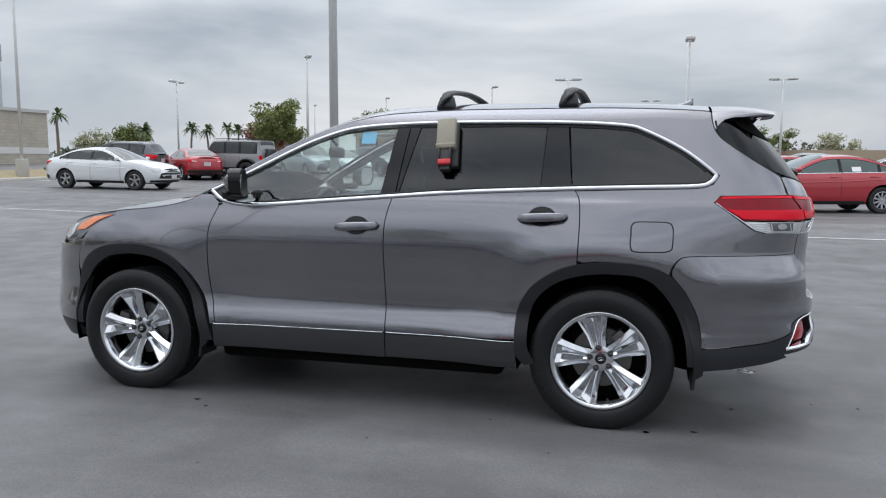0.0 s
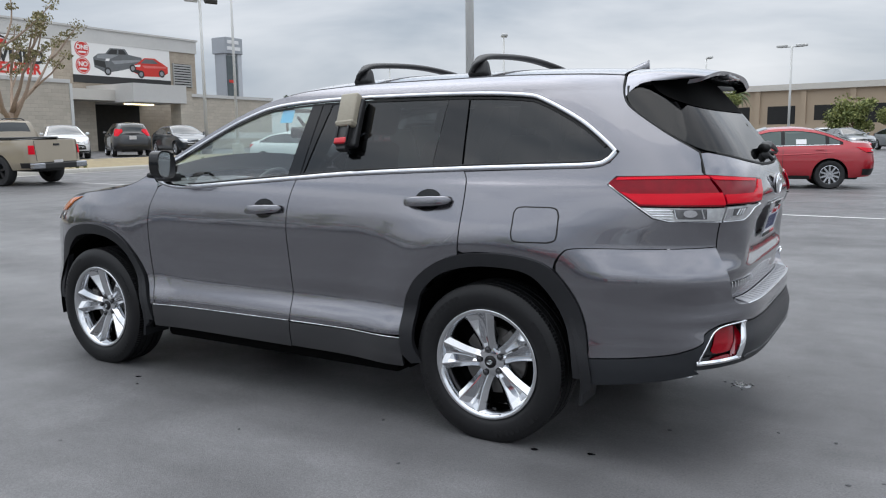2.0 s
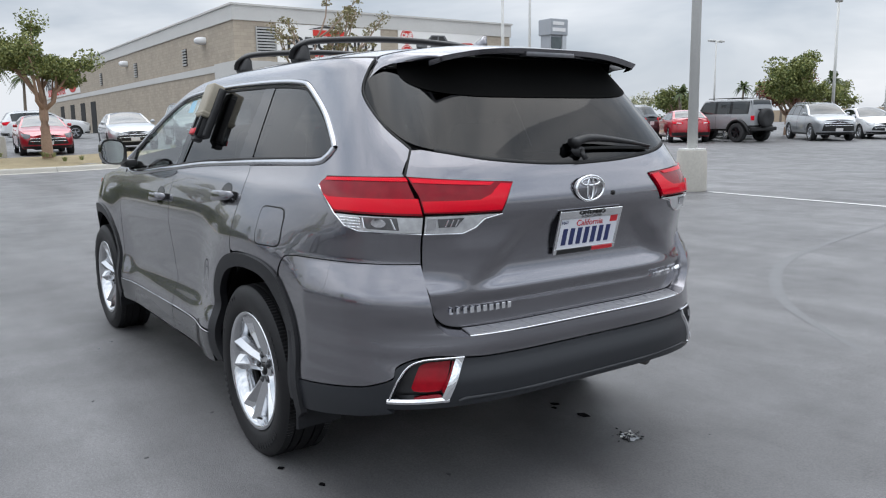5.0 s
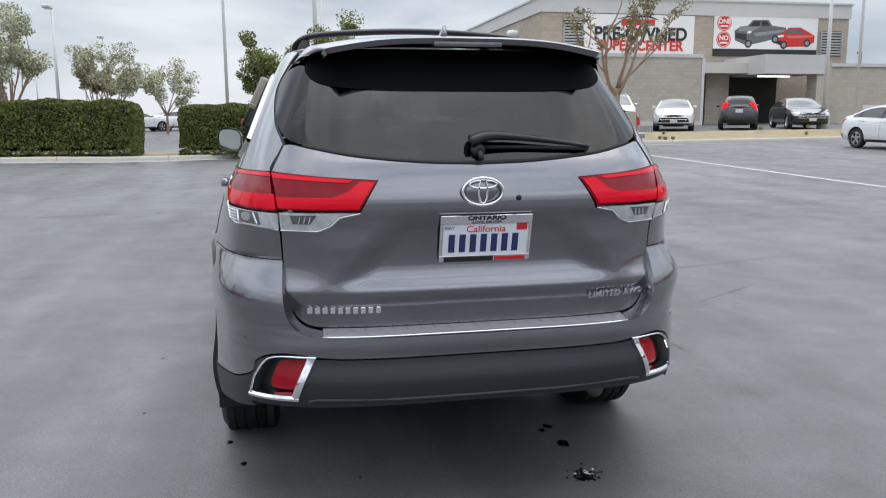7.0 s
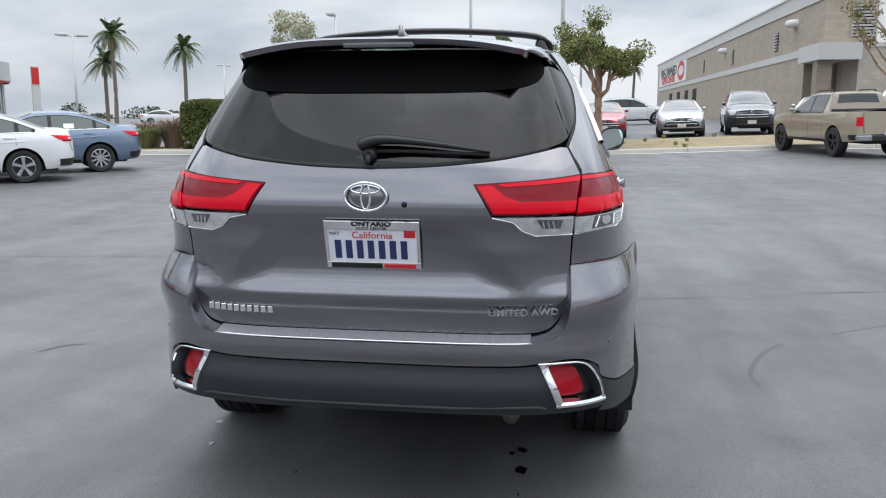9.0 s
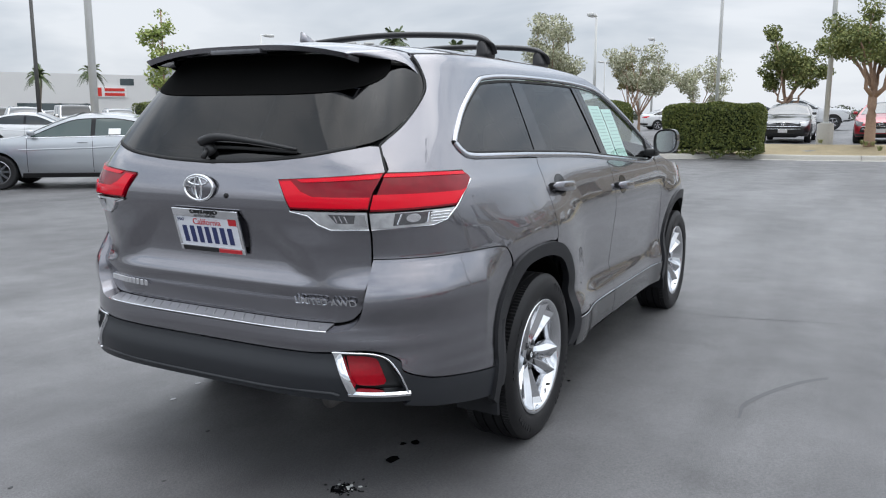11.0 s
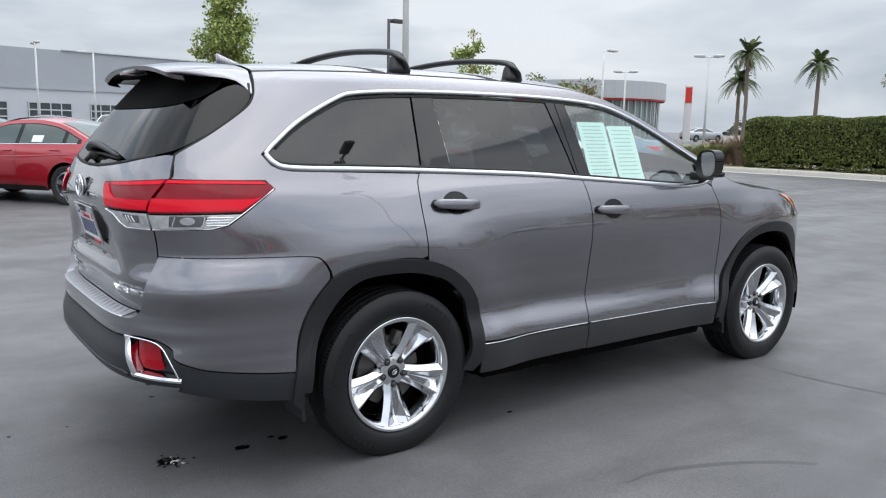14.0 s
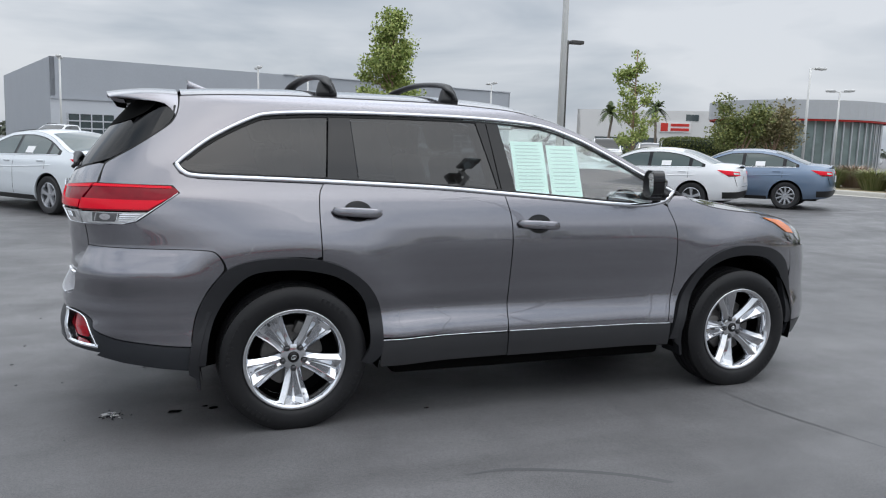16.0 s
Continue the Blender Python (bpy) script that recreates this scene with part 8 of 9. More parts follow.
def super_center():
    b = thing("dealership_building", pose(-39.5, 14.3, 0, 0, 0, 0), "tan concrete-block dealership building with large banners", "building")
    # main hall: front faces +x, long side faces -y
    wall_box("front_wall", b, -0.5, 0.0, 0.0, 20.0, 0.2, 7.45, TAN_BLOCK)
    wall_box("side_wall", b, -68.0, -0.5, 0.0, 0.5, 0.2, 7.45, TAN_BLOCK)
    wall_box("back_wall", b, -68.0, -67.5, 0.5, 20.0, 0.2, 7.45, TAN_BLOCK)
    wall_box("far_side_wall", b, -67.5, -0.5, 19.5, 20.0, 0.2, 7.45, TAN_BLOCK)
    wall_box("parapet", b, -68.1, 0.08, -0.08, 20.08, 7.45, 8.25, PARAPET, "light grey metal parapet")
    wall_box("parapet_cap", b, -68.2, 0.16, -0.16, 20.16, 8.25, 8.36, PARAPET)
    wall_box("band", b, -68.05, 0.05, -0.05, 0.0, 4.75, 5.15, PARAPET, "pale horizontal band")
    # entrance recess and canopy at the corner
    wall_box("canopy", b, 0.0, 3.4, -1.2, 0.75, 4.15, 4.95, PARAPET, "grey metal canopy")
    wall_box("canopy_column", b, 2.2, 2.9, -1.1, -0.4, 0.3, 4.15, BROWN_BLOCK)
    wall_box("recess_wall", b, 0.0, 0.12, -0.9, 0.6, 0.4, 4.15, BROWN_BLOCK)
    # lower block in front
    wall_box("front_block", b, 0.02, 3.0, 0.75, 8.45, 0.3, 4.75, LIGHT_BLOCK)
    wall_box("front_block_cap", b, 0.0, 3.06, 0.70, 8.5, 4.75, 4.95, PARAPET)
    wall_box("downpipe", b, 2.7, 3.05, 8.45, 8.62, 0.4, 4.75, POLE_WHITE)
    wall_box("white_base", b, 2.9, 3.03, 0.75, 8.45, 0.3, 1.25, PALE_STUCCO)
    # doorway bay, loading bays; flat black panels carry the shade of the interiors
    wall_box("bay_beam", b, 0.0, 2.6, 8.62, 12.6, 3.95, 4.55, PALE_STUCCO)
    wall_box("doorway", b, 0.0, 0.06, 8.8, 9.7, 0.4, 3.9, OPENING_SHADE, "black panel for a shaded open doorway")
    wall_box("bay_wall", b, 0.0, 1.0, 9.9, 11.4, 0.4, 3.95, LIGHT_BLOCK)
    wall_box("red_box", b, 1.02, 1.2, 8.75, 8.95, 1.2, 2.0, BANNER_RED)
    wall_box("bay_canopy", b, 0.0, 4.2, 11.6, 15.4, 3.85, 4.9, PARAPET, "grey metal canopy over the loading bay")
    wall_box("bay_opening", b, 0.0, 0.06, 11.6, 15.2, 0.4, 3.85, OPENING_SHADE)
    part("bay_light", box_bm(2.0, 2.2, 12.6, 14.6, 3.78, 3.85), simple("warm_lamp", (1, 0.9, 0.6), emit=(1.0, 0.85, 0.5, 3.0)), b, "lit lamp under the canopy")
    wall_box("bay_column", b, 3.2, 4.1, 15.0, 15.9, 0.4, 4.6, LIGHT_BLOCK)
    # yard wall running on
    wall_box("yard_wall", b, 2.6, 3.0, 15.9, 24.0, 0.4, 4.35, LIGHT_BLOCK, "pale block yard wall")
    wall_box("yard_wall_cap", b, 2.5, 3.1, 15.9, 24.1, 4.35, 4.55, PARAPET)
    wall_box("yard_wall_stripe", b, 2.95, 3.03, 19.0, 24.0, 1.75, 2.15, WHITE_WALL)
    wall_box("yard_wall_return", b, -9.0, 2.6, 23.6, 24.0, 0.4, 4.35, LIGHT_BLOCK)
    # windows and vents
    louvre(b, 0.0, 1.35, 2.45, 5.5, 7.15)
    louvre(b, 0.0, 18.1, 19.5, 5.2, 6.7)
    for x in (-9.0, -21.6, -34.0):
        louvre(b, 0.0, x - 0.40, x + 0.40, 5.5, 6.6, axis="y")
    for x in (-5.1, -24.5):
        wall_lamp(b, x, 0.0, 6.75)
    for x in (-39.5, -44.5, -50.0, -56.0):
        # doorways are black panels on the wall, their inner shade put in as colour
        wall_box("doorway", b, x, x + 2.2, -0.03, 0.0, 0.5, 4.2, OPENING_SHADE, "black panel for a shaded doorway")
    # banners
    s1 = thing_part(b, "banner", "white vinyl banner with black and red lettering")
    part("banner_sheet", box_bm(0.0, 0.06, 2.55, 9.5, 4.85, 7.40), BANNER, s1)
    face = Matrix(((0, 0, 1, 0), (1, 0, 0, 0), (0, 1, 0, 0), (0, 0, 0, 1)))
    t = Matrix.Translation
    text_mesh("banner_lettering", "PRE-OWNED", 1.02, t((0.08, 6.1, 6.28)) @ face, BANNER_BLACK, s1, depth=0.01, bold=0.03, stretch=0.99)
    text_mesh("banner_lettering", "SUPER CENTER", 0.80, t((0.08, 6.1, 5.62)) @ face, BANNER_RED, s1, depth=0.01, bold=0.025, stretch=1.0)
    part("banner_mark", box_bm(0.06, 0.075, 4.85, 6.95, 6.80, 7.15, 0.004, 1), BANNER_RED, s1)
    vs, fs = tube([(0.07, 4.6, 7.15), (0.07, 5.6, 7.33), (0.07, 6.6, 7.30), (0.07, 7.2, 7.12)], 0.06, 6, taper=[0.01, 0.07, 0.06, 0.01])
    mesh_ob("banner_swoosh", vs, fs, BANNER_BLACK, s1)
    s2 = thing_part(b, "banner", "white vinyl banner with two painted vehicles and red discs")
    part("banner_sheet", box_bm(0.0, 0.06, 10.8, 17.8, 5.55, 7.50), BANNER, s2)
    part("banner_foot", box_bm(0.0, 0.07, 10.8, 17.8, 5.10, 5.54), BANNER_BLACK, s2)
    for z, w in ((7.05, "ONE"), (6.08, "NO")):
        vs, fs = lathe([(0.0, 0.0), (0.47, 0.0), (0.47, -0.02)], 32, axis="z", closed=False)
        mesh_ob("red_disc", [t((0.075, 11.45, z)) @ face @ Vector(v) for v in vs], fs, BANNER_RED, s2, smooth=False)
        vs, fs = ring_mesh(0.42, 0.42, 0.03, 0.004, 32)
        mesh_ob("disc_ring", [t((0.078, 11.45, z)) @ face @ Vector(v) for v in vs], fs, BANNER, s2)
        text_mesh("disc_word", w, 0.38, t((0.082, 11.45, z + 0.08)) @ face, BANNER, s2, depth=0.004, bold=0.012)
        part("disc_bar", box_bm(0.076, 0.084, 11.2, 11.7, z - 0.24, z - 0.14), BANNER, s2)
    # painted vehicles: flat silhouettes
    def flat(name, pts, mat, d):
        v2, f2, _ = fill(pts, 0.4)
        mesh_ob(name, [(d, y, z) for y, z in v2], [f if True else f for f in f2], mat, s2, smooth=False)

    flat("painted_truck", [(12.2, 6.05), (12.15, 6.6), (12.5, 6.85), (13.0, 6.9), (13.35, 7.25), (14.4, 7.28), (14.65, 6.95), (15.6, 6.85), (15.65, 6.55), (15.3, 6.3), (14.2, 6.0), (13.0, 5.75)], BANNER_GREY, 0.066)
    flat("painted_car", [(14.8, 5.95), (14.75, 6.25), (15.3, 6.5), (15.8, 6.85), (16.6, 6.88), (17.2, 6.6), (17.6, 6.4), (17.6, 6.0), (17.0, 5.75), (15.6, 5.7)], BANNER_RED, 0.070)
    flat("painted_glass", [(15.5, 6.5), (15.85, 6.78), (16.5, 6.8), (16.9, 6.55)], BANNER_GREY, 0.074)
    flat("painted_truck_glass", [(13.12, 6.88), (13.42, 7.18), (13.85, 7.20), (13.80, 6.92)], BANNER_BLACK, 0.070)
    flat("painted_truck_glass", [(13.92, 6.92), (13.95, 7.20), (14.30, 7.20), (14.50, 6.95)], BANNER_BLACK, 0.070)
    flat("painted_truck_hood", [(12.45, 6.80), (12.95, 6.86), (13.9, 6.86), (13.3, 6.60), (12.4, 6.58)], BANNER_MID, 0.069)
    flat("painted_truck_grille", [(12.24, 6.18), (12.22, 6.48), (12.95, 6.42), (13.0, 6.02)], BANNER_BLACK, 0.070)
    flat("painted_truck_lamp", [(12.98, 6.45), (13.02, 6.60), (13.30, 6.62), (13.25, 6.48)], BANNER, 0.071)
    flat("painted_truck_side", [(13.4, 6.50), (15.5, 6.72), (15.5, 6.60), (13.6, 6.30)], BANNER_MID, 0.069)
    flat("painted_car_light", [(14.95, 6.25), (15.0, 6.36), (15.5, 6.42), (15.45, 6.28)], BANNER, 0.074)
    flat("painted_car_grille", [(14.95, 5.92), (14.95, 6.12), (15.45, 6.05), (15.45, 5.82)], BANNER_BLACK, 0.074)
    flat("painted_car_shine", [(15.6, 6.38), (17.5, 6.42), (17.5, 6.32), (15.8, 6.22)], BANNER_PINK, 0.073)
    for y, z in ((13.1, 5.85), (14.9, 6.15), (15.5, 5.82), (17.1, 5.95)):
        vs, fs = lathe([(0.0, 0.0), (0.14, 0.0)], 16, axis="z", closed=False)
        mesh_ob("painted_rim", [t((0.081, y, z)) @ face @ Vector(v) for v in vs], fs, BANNER_MID, s2, smooth=False)
    for y, z in ((13.1, 5.85), (14.9, 6.15), (15.5, 5.82), (17.1, 5.95)):
        vs, fs = lathe([(0.0, 0.0), (0.24, 0.0)], 20, axis="z", closed=False)
        mesh_ob("painted_wheel", [t((0.078, y, z)) @ face @ Vector(v) for v in vs], fs, BANNER_BLACK, s2, smooth=False)
    # banner on the far end of the side wall
    s3 = thing_part(b, "banner", "white banner on the long side wall")
    part("banner_sheet", box_bm(-66, -44, -0.06, 0.0, 5.3, 7.7), BANNER, s3)
    side = Matrix(((1, 0, 0, 0), (0, 0, -1, 0), (0, 1, 0, 0), (0, 0, 0, 1)))
    text_mesh("banner_lettering", "PRE-OWNED", 1.5, t((-57.5, -0.08, 6.75)) @ side, BANNER_BLACK, s3, depth=0.01, bold=0.04, stretch=1.55)
    text_mesh("banner_lettering", "SUPER CENTER", 1.1, t((-57.5, -0.08, 5.85)) @ side, BANNER_RED, s3, depth=0.01, bold=0.03, stretch=1.5)
    vs, fs = ring_mesh(2.4, 1.05, 0.5, 0.02, 32)
    mesh_ob("banner_ring", [t((-47.5, -0.09, 6.5)) @ side @ Vector(v) for v in vs], fs, BANNER_RED, s3)


super_center()


def pylon():
    p = thing("pylon_sign", pose(-60, 55.6, gz(-60, 55)), "tall blue-grey pylon sign with dark display panel", "sign")
    part("tower", box_bm(-1.6, 0, 1.3, 3.4, -0.5, 11.0, 0.05), GREY_CLAD, p)
    part("fin", box_bm(-1.7, 0.15, 2.9, 3.5, -0.5, 11.1, 0.05), GREY_CLAD2, p)
    part("head", box_bm(-1.8, 0.25, 1.15, 3.6, 9.6, 11.3, 0.08), GREY_CLAD, p)
    part("display", box_bm(0.0, 0.08, 1.4, 2.8, 5.2, 9.4), SHOP_GLASS, p, "dark display panel")
    part("display_print", box_bm(0.08, 0.10, 1.6, 2.5, 6.6, 6.9), BANNER_RED, p)
    for z, y0, y1 in ((10.8, 1.4, 3.0), (10.15, 1.35, 3.2)):
        part("lettering_bar", box_bm(0.25, 0.29, y0, y1, z - 0.18, z + 0.18), WHITE, p)


pylon()


def facade(name, a, b, depth, height, mat, label, base=0.0):
    """A plain hall: its front runs from a to b in plan; the local frame has x along the front and y into the building."""
    d = Vector((b[0] - a[0], b[1] - a[1], 0))
    l = d.length
    ang = math.degrees(math.atan2(d.y, d.x))
    e = thing(name, pose(a[0], a[1], base, 0, 0, ang), label, "building")
    wall_box("front_wall", e, 0, l, 0, 0.4, -0.5, height, mat)
    wall_box("back_wall", e, 0, l, depth - 0.4, depth, -0.5, height, mat)
    wall_box("end_wall", e, 0, 0.4, 0.4, depth - 0.4, -0.5, height, mat)
    wall_box("end_wall", e, l - 0.4, l, 0.4, depth - 0.4, -0.5, height, mat)
    wall_box("roof_slab", e, 0.02, l - 0.02, 0.02, depth - 0.02, height - 0.5, height - 0.1, mat)
    return e, l


def grey_hall():
    e, l = facade("service_hall", (-43, -90), (9.6, -77), -34, 8.2, GREY_CLAD, "long blue-grey service hall with garage doors")
    # local y runs towards -depth: keep the front on the lot's side
    wall_box("upper_band", e, -0.1, l * 0.58, -0.02 + 0.4, 0.55, 8.2, 8.3, GREY_CLAD2)
    wall_box("lower_cladding", e, -0.05, l + 0.05, 0.4, 0.5, -0.5, 4.4, GREY_CLAD2, "paler lower cladding")
    wall_box("ledge", e, -0.1, l + 0.1, 0.4, 0.62, 4.4, 4.6, GREY_CLAD)
    for k in range(9):
        x = l - 5.5 - 6.0 * k
        if x < 1:
            break
        dd = thing_part(e, "garage_door", "glazed garage door")
        part("door_panel", box_bm(x, x + 4.2, 0.5, 0.56, 0.3, 3.2), SHOP_GLASS, dd)
        for q in range(5):
            part("door_bar", box_bm(x, x + 4.2, 0.56, 0.62, 0.3 + 0.7 * q, 0.42 + 0.7 * q), GREY_CLAD2, dd)
        for q in range(5):
            part("door_bar", box_bm(x + q * 1.02, x + q * 1.02 + 0.1, 0.56, 0.62, 0.3, 3.2), GREY_CLAD2, dd)


grey_hall()


def tan_complex():
    e, l = facade("tan_office_complex", (14, 112), (-46, 118), -30, 7.4, TAN_STUCCO, "long low tan office complex with dark openings", gz(-10, 112))
    wall_box("cornice", e, -0.3, l + 0.3, 0.4, 0.9, 6.7, 7.5, PALE_STUCCO)
    for k in range(10):
        x = 2.0 + k * 6.0
        # black panel in place of a shaded interior; the wall behind is closed
        wall_box("opening", e, x, x + 3.6, 0.4, 0.44, 2.6 if k % 2 else 0.0, 4.6, OPENING_SHADE, "black panel for a shaded opening")
        wall_box("pier", e, x - 1.4, x - 0.7, 0.4, 0.7, -0.5, 6.7, TAN_STUCCO)
    e2, l2 = facade("tan_retaining_wall", (40, 92), (-60, 98), -0.8, 1.9, TAN_STUCCO, "low tan boundary wall", gz(-10, 90))


tan_complex()


def showroom():
    """Round-fronted showroom with a charcoal band over tall glass."""
    c = (-54.2, -52.1)
    e = thing("showroom", pose(c[0], c[1], 0.0), "round-fronted car showroom with charcoal band over tall glass", "building")
    n, R = 56, 7.5

    def drum(name, r, z0, z1, mat, label=""):
        vs, fs = [], []
        for i in range(n):
            a = 2 * math.pi * i / n
            vs += [(r * math.cos(a), r * math.sin(a), z0), (r * math.cos(a), r * math.sin(a), z1)]
        for i in range(n):
            j = (i + 1) % n
            fs.append((2 * i, 2 * j, 2 * j + 1, 2 * i + 1))
        fs.append(tuple(2 * i + 1 for i in range(n)))
        return mesh_ob(name, vs, fs, mat, e, label, smooth=False)

    MULLION = simple("aluminium_mullion", (0.55, 0.56, 0.57), 0.4, 0.5, var=0.05, scale=5)
    drum("glass_wall", R - 0.6, -0.5, 4.25, simple("showroom_glass", (0.20, 0.25, 0.24), 0.06, coat=0.6, var=0.5, scale=0.9), "tall shop glazing")
    drum("red_band", R, 4.25, 4.4, BANNER_RED, "red band")
    drum("fascia", R + 0.1, 4.4, 5.95, simple("grey_metal_fascia", (0.48, 0.49, 0.50), 0.45, 0.3, var=0.05, scale=4), "grey metal fascia")
    for i in range(n):
        a = 2 * math.pi * i / n
        x, y = (R - 0.5) * math.cos(a), (R - 0.5) * math.sin(a)
        part("mullion", box_bm(x - 0.05, x + 0.05, y - 0.05, y + 0.05, -0.5, 4.25), MULLION, e)
    f, l = facade("white_showroom", (-59.2, -67.8), (-46, -77.1), -20, 5.9, WHITE_WALL, "white showroom building with red sign panel")
    part("sign_panel", box_bm(3.4, 6.8, 0.4, 0.55, 3.5, 4.6), BANNER, f)
    part("sign_mark", box_bm(5.9, 6.7, 0.55, 0.60, 3.6, 4.5), BANNER_RED, f)
    for k in range(2):
        part("sign_bar", box_bm(3.6, 5.6, 0.55, 0.60, 3.65 + 0.5 * k, 3.95 + 0.5 * k), BANNER_RED, f)
    part("upper_window", box_bm(2.6, 4.0, 0.4, 0.45, 4.8, 5.5), SHOP_GLASS, f)
    part("window_band", box_bm(7, 14, 0.4, 0.45, 0.4, 2.8), SHOP_GLASS, f)
    s = thing("sign_pillar", pose(-63.3, -47.2, 0, 0, 0, 40), "white sign pillar with red panel", "sign")
    part("pillar", box_bm(-0.15, 0.3, -0.10, 0.62, -0.5, 6.1, 0.05), WHITE_WALL, s)
    part("red_panel", box_bm(0.3, 0.36, -0.05, 0.57, 4.4, 5.9), BANNER_RED, s)


showroom()


# ---- lamps and poles ----
def light_pole(x, y, h, style="twin", base=True, turn=0.0, r=0.09, label=""):
    white = style != "dark"
    m = POLE_WHITE if white else POLE_DARK
    e = thing("lot_light_pole", pose(x, y, gz(x, y), 0, 0, turn), label or ("tall white lot light pole on a concrete base" if white else "dark single-arm lot light pole"), "street lamp", "lot light poles")
    z0 = 0.0
    if base:
        vs, fs = lathe([(0.0, 0.72), (0.24, 0.72), (0.26, 0.69), (0.27, 0.0)], 24, axis="z", closed=False)
        b = mesh_ob("concrete_base", vs, fs, CONCRETE, e, "concrete base")
        b.data.set_sharp_from_angle(angle=radians(50))
        part("base_plate", box_bm(-0.17, 0.17, -0.17, 0.17, 0.72, 0.75, 0.005, 1), m, e)
        z0 = 0.72
    vs, fs = tube([(0, 0, z0), (0, 0, h)], r, 12, taper=[r, r * 0.72])
    mesh_ob("pole", vs, fs, m, e)
    if style == "none":
        return e
    if style == "dark":
        part("arm", box_bm(0, 0.5, -0.03, 0.03, h - 0.12, h - 0.06), m, e)
        part("lamp_head", box_bm(0.15, 0.75, -0.18, 0.18, h - 0.14, h + 0.02, 0.03), m, e)
    elif style == "single":
        vs, fs = tube([(0, 0, h - 0.05), (0.35, 0, h + 0.02), (0.8, 0, h)], 0.03, 6)
        mesh_ob("arm", vs, fs, m, e)
        hd = part("lamp_head", box_bm(0.4, 1.15, -0.19, 0.19, h - 0.06, h + 0.10, 0.05), POLE_WHITE, e)
        part("lens", box_bm(0.5, 1.05, -0.14, 0.14, h - 0.075, h - 0.055), LAMP_LENS, hd)
    elif style == "flood":
        for s in (-1, 1):
            bm = box_bm(-0.28, 0.28, -0.34, 0.34, -0.12, 0.12, 0.05, taper=(0.8, 0.85))
            bm.transform(Matrix.Translation((0.1, s * 0.5, h - 0.2)) @ Matrix.Rotation(radians(55), 4, "Y"))
            hd = part("lamp_head", bm, POLE_WHITE if s < 0 else POLE_DARK, e)
        part("cross_arm", box_bm(-0.04, 0.04, -0.6, 0.6, h - 0.3, h - 0.22), m, e)
    else:
        part("cross_arm", box_bm(-0.03, 0.03, -0.75, 0.75, h - 0.10, h - 0.04), m, e)
        for s in (-1, 1):
            hd = part("lamp_head", box_bm(-0.19, 0.19, s * 0.62 - 0.36, s * 0.62 + 0.36, h - 0.06, h + 0.10, 0.05), POLE_WHITE, e)
            part("lens", box_bm(-0.14, 0.14, s * 0.62 - 0.28, s * 0.62 + 0.28, h - 0.075, h - 0.055), LAMP_LENS, hd)
    return e


light_pole(-4.48, 9.55, 9.5, "twin", label="tall white light pole on a round concrete base")
light_pole(-24.8, 23.4, 9.8, "none", label="slim white pole on a concrete base at the kerb", r=0.07)
light_pole(-27.2, 23.7, 7.7, "flood", turn=-20, label="white pole with two floodlights on a concrete base")
light_pole(-25.7, 0.8, 9.5, "none", label="white light pole on a concrete base in the planter")
light_pole(-22.5, -2.3, 9.0, "none", base=False, label="slim white pole in the planter", r=0.06)
light_pole(-45.0, 2.1, 9.2, "twin", base=False)
light_pole(-9.0, -15.05, 10.0, "none", label="tall white pole on the island", r=0.10)
light_pole(-15.8, -26.9, 6.0, "dark", base=False, turn=180)
for x, y, h, st, tn in ((2.85, 30.0, 6.1, "single", -90), (-18.8, 39.6, 6.9, "single", -60), (-39.2, 57.0, 7.0, "twin", 0), (10.2, 56, 6.9, "twin", 90), (-4.8, 55, 6.9, "twin", 90), (1.0, 79, 6.9, "twin", 90), (22, 70, 6.6, "dark", 0), (24, 66, 6.6, "dark", 0), (-36.1, -33.0, 6.4, "single", 180), (-43.2, -30.1, 6.2, "twin", 40), (-46.5, -40.3, 5.85, "twin", 40), (-7, -61, 6.9, "twin", 0), (7.5, -62, 6.9, "twin", 0), (-38.6, -11.5, 6.4, "single", 0), (-58, -13.0, 6.6, "single", 0), (-70, -17, 6.8, "twin", 60), (-64, -24, 6.8, "twin", 60), (-76, -30, 6.8, "twin", 60), (-85, -25, 6.8, "twin", 60), (-90, -40, 6.8, "twin", 60), (-12, -66, 6.8, "single", 0), (-28, -62, 6.8, "twin", 0), (-75, 72, 7.2, "single", -60), (-70, 60, 7.0, "dark", -60), (-26, 75, 7.0, "single", -60), (-40, 88, 7.0, "single", -60), (-12, 62, 6.9, "single", -60)):
    light_pole(x, y, h, st, base=False, turn=tn)


# ---- trees, hedges, palms ----
def leaf_quads(pts, size, rnd, elong=1.6):
    """Small folded leaves at points, each four corners."""
    n = len(pts)
    r = np.random.RandomState(rnd)
    a = r.normal(size=(n, 3))
    a /= np.linalg.norm(a, axis=1)[:, None]
    b = r.normal(size=(n, 3))
    b -= (a * b).sum(1)[:, None] * a
    b /= np.linalg.norm(b, axis=1)[:, None]
    s = size * r.uniform(0.65, 1.35, n)[:, None]
    p = np.asarray(pts)
    vs = np.stack([p - a * s * elong / 2, p + b * s / 2, p + a * s * elong / 2, p - b * s / 2], 1).reshape(-1, 3)
    fs = [(4 * i, 4 * i + 1, 4 * i + 2, 4 * i + 3) for i in range(n)]
    return vs, fs


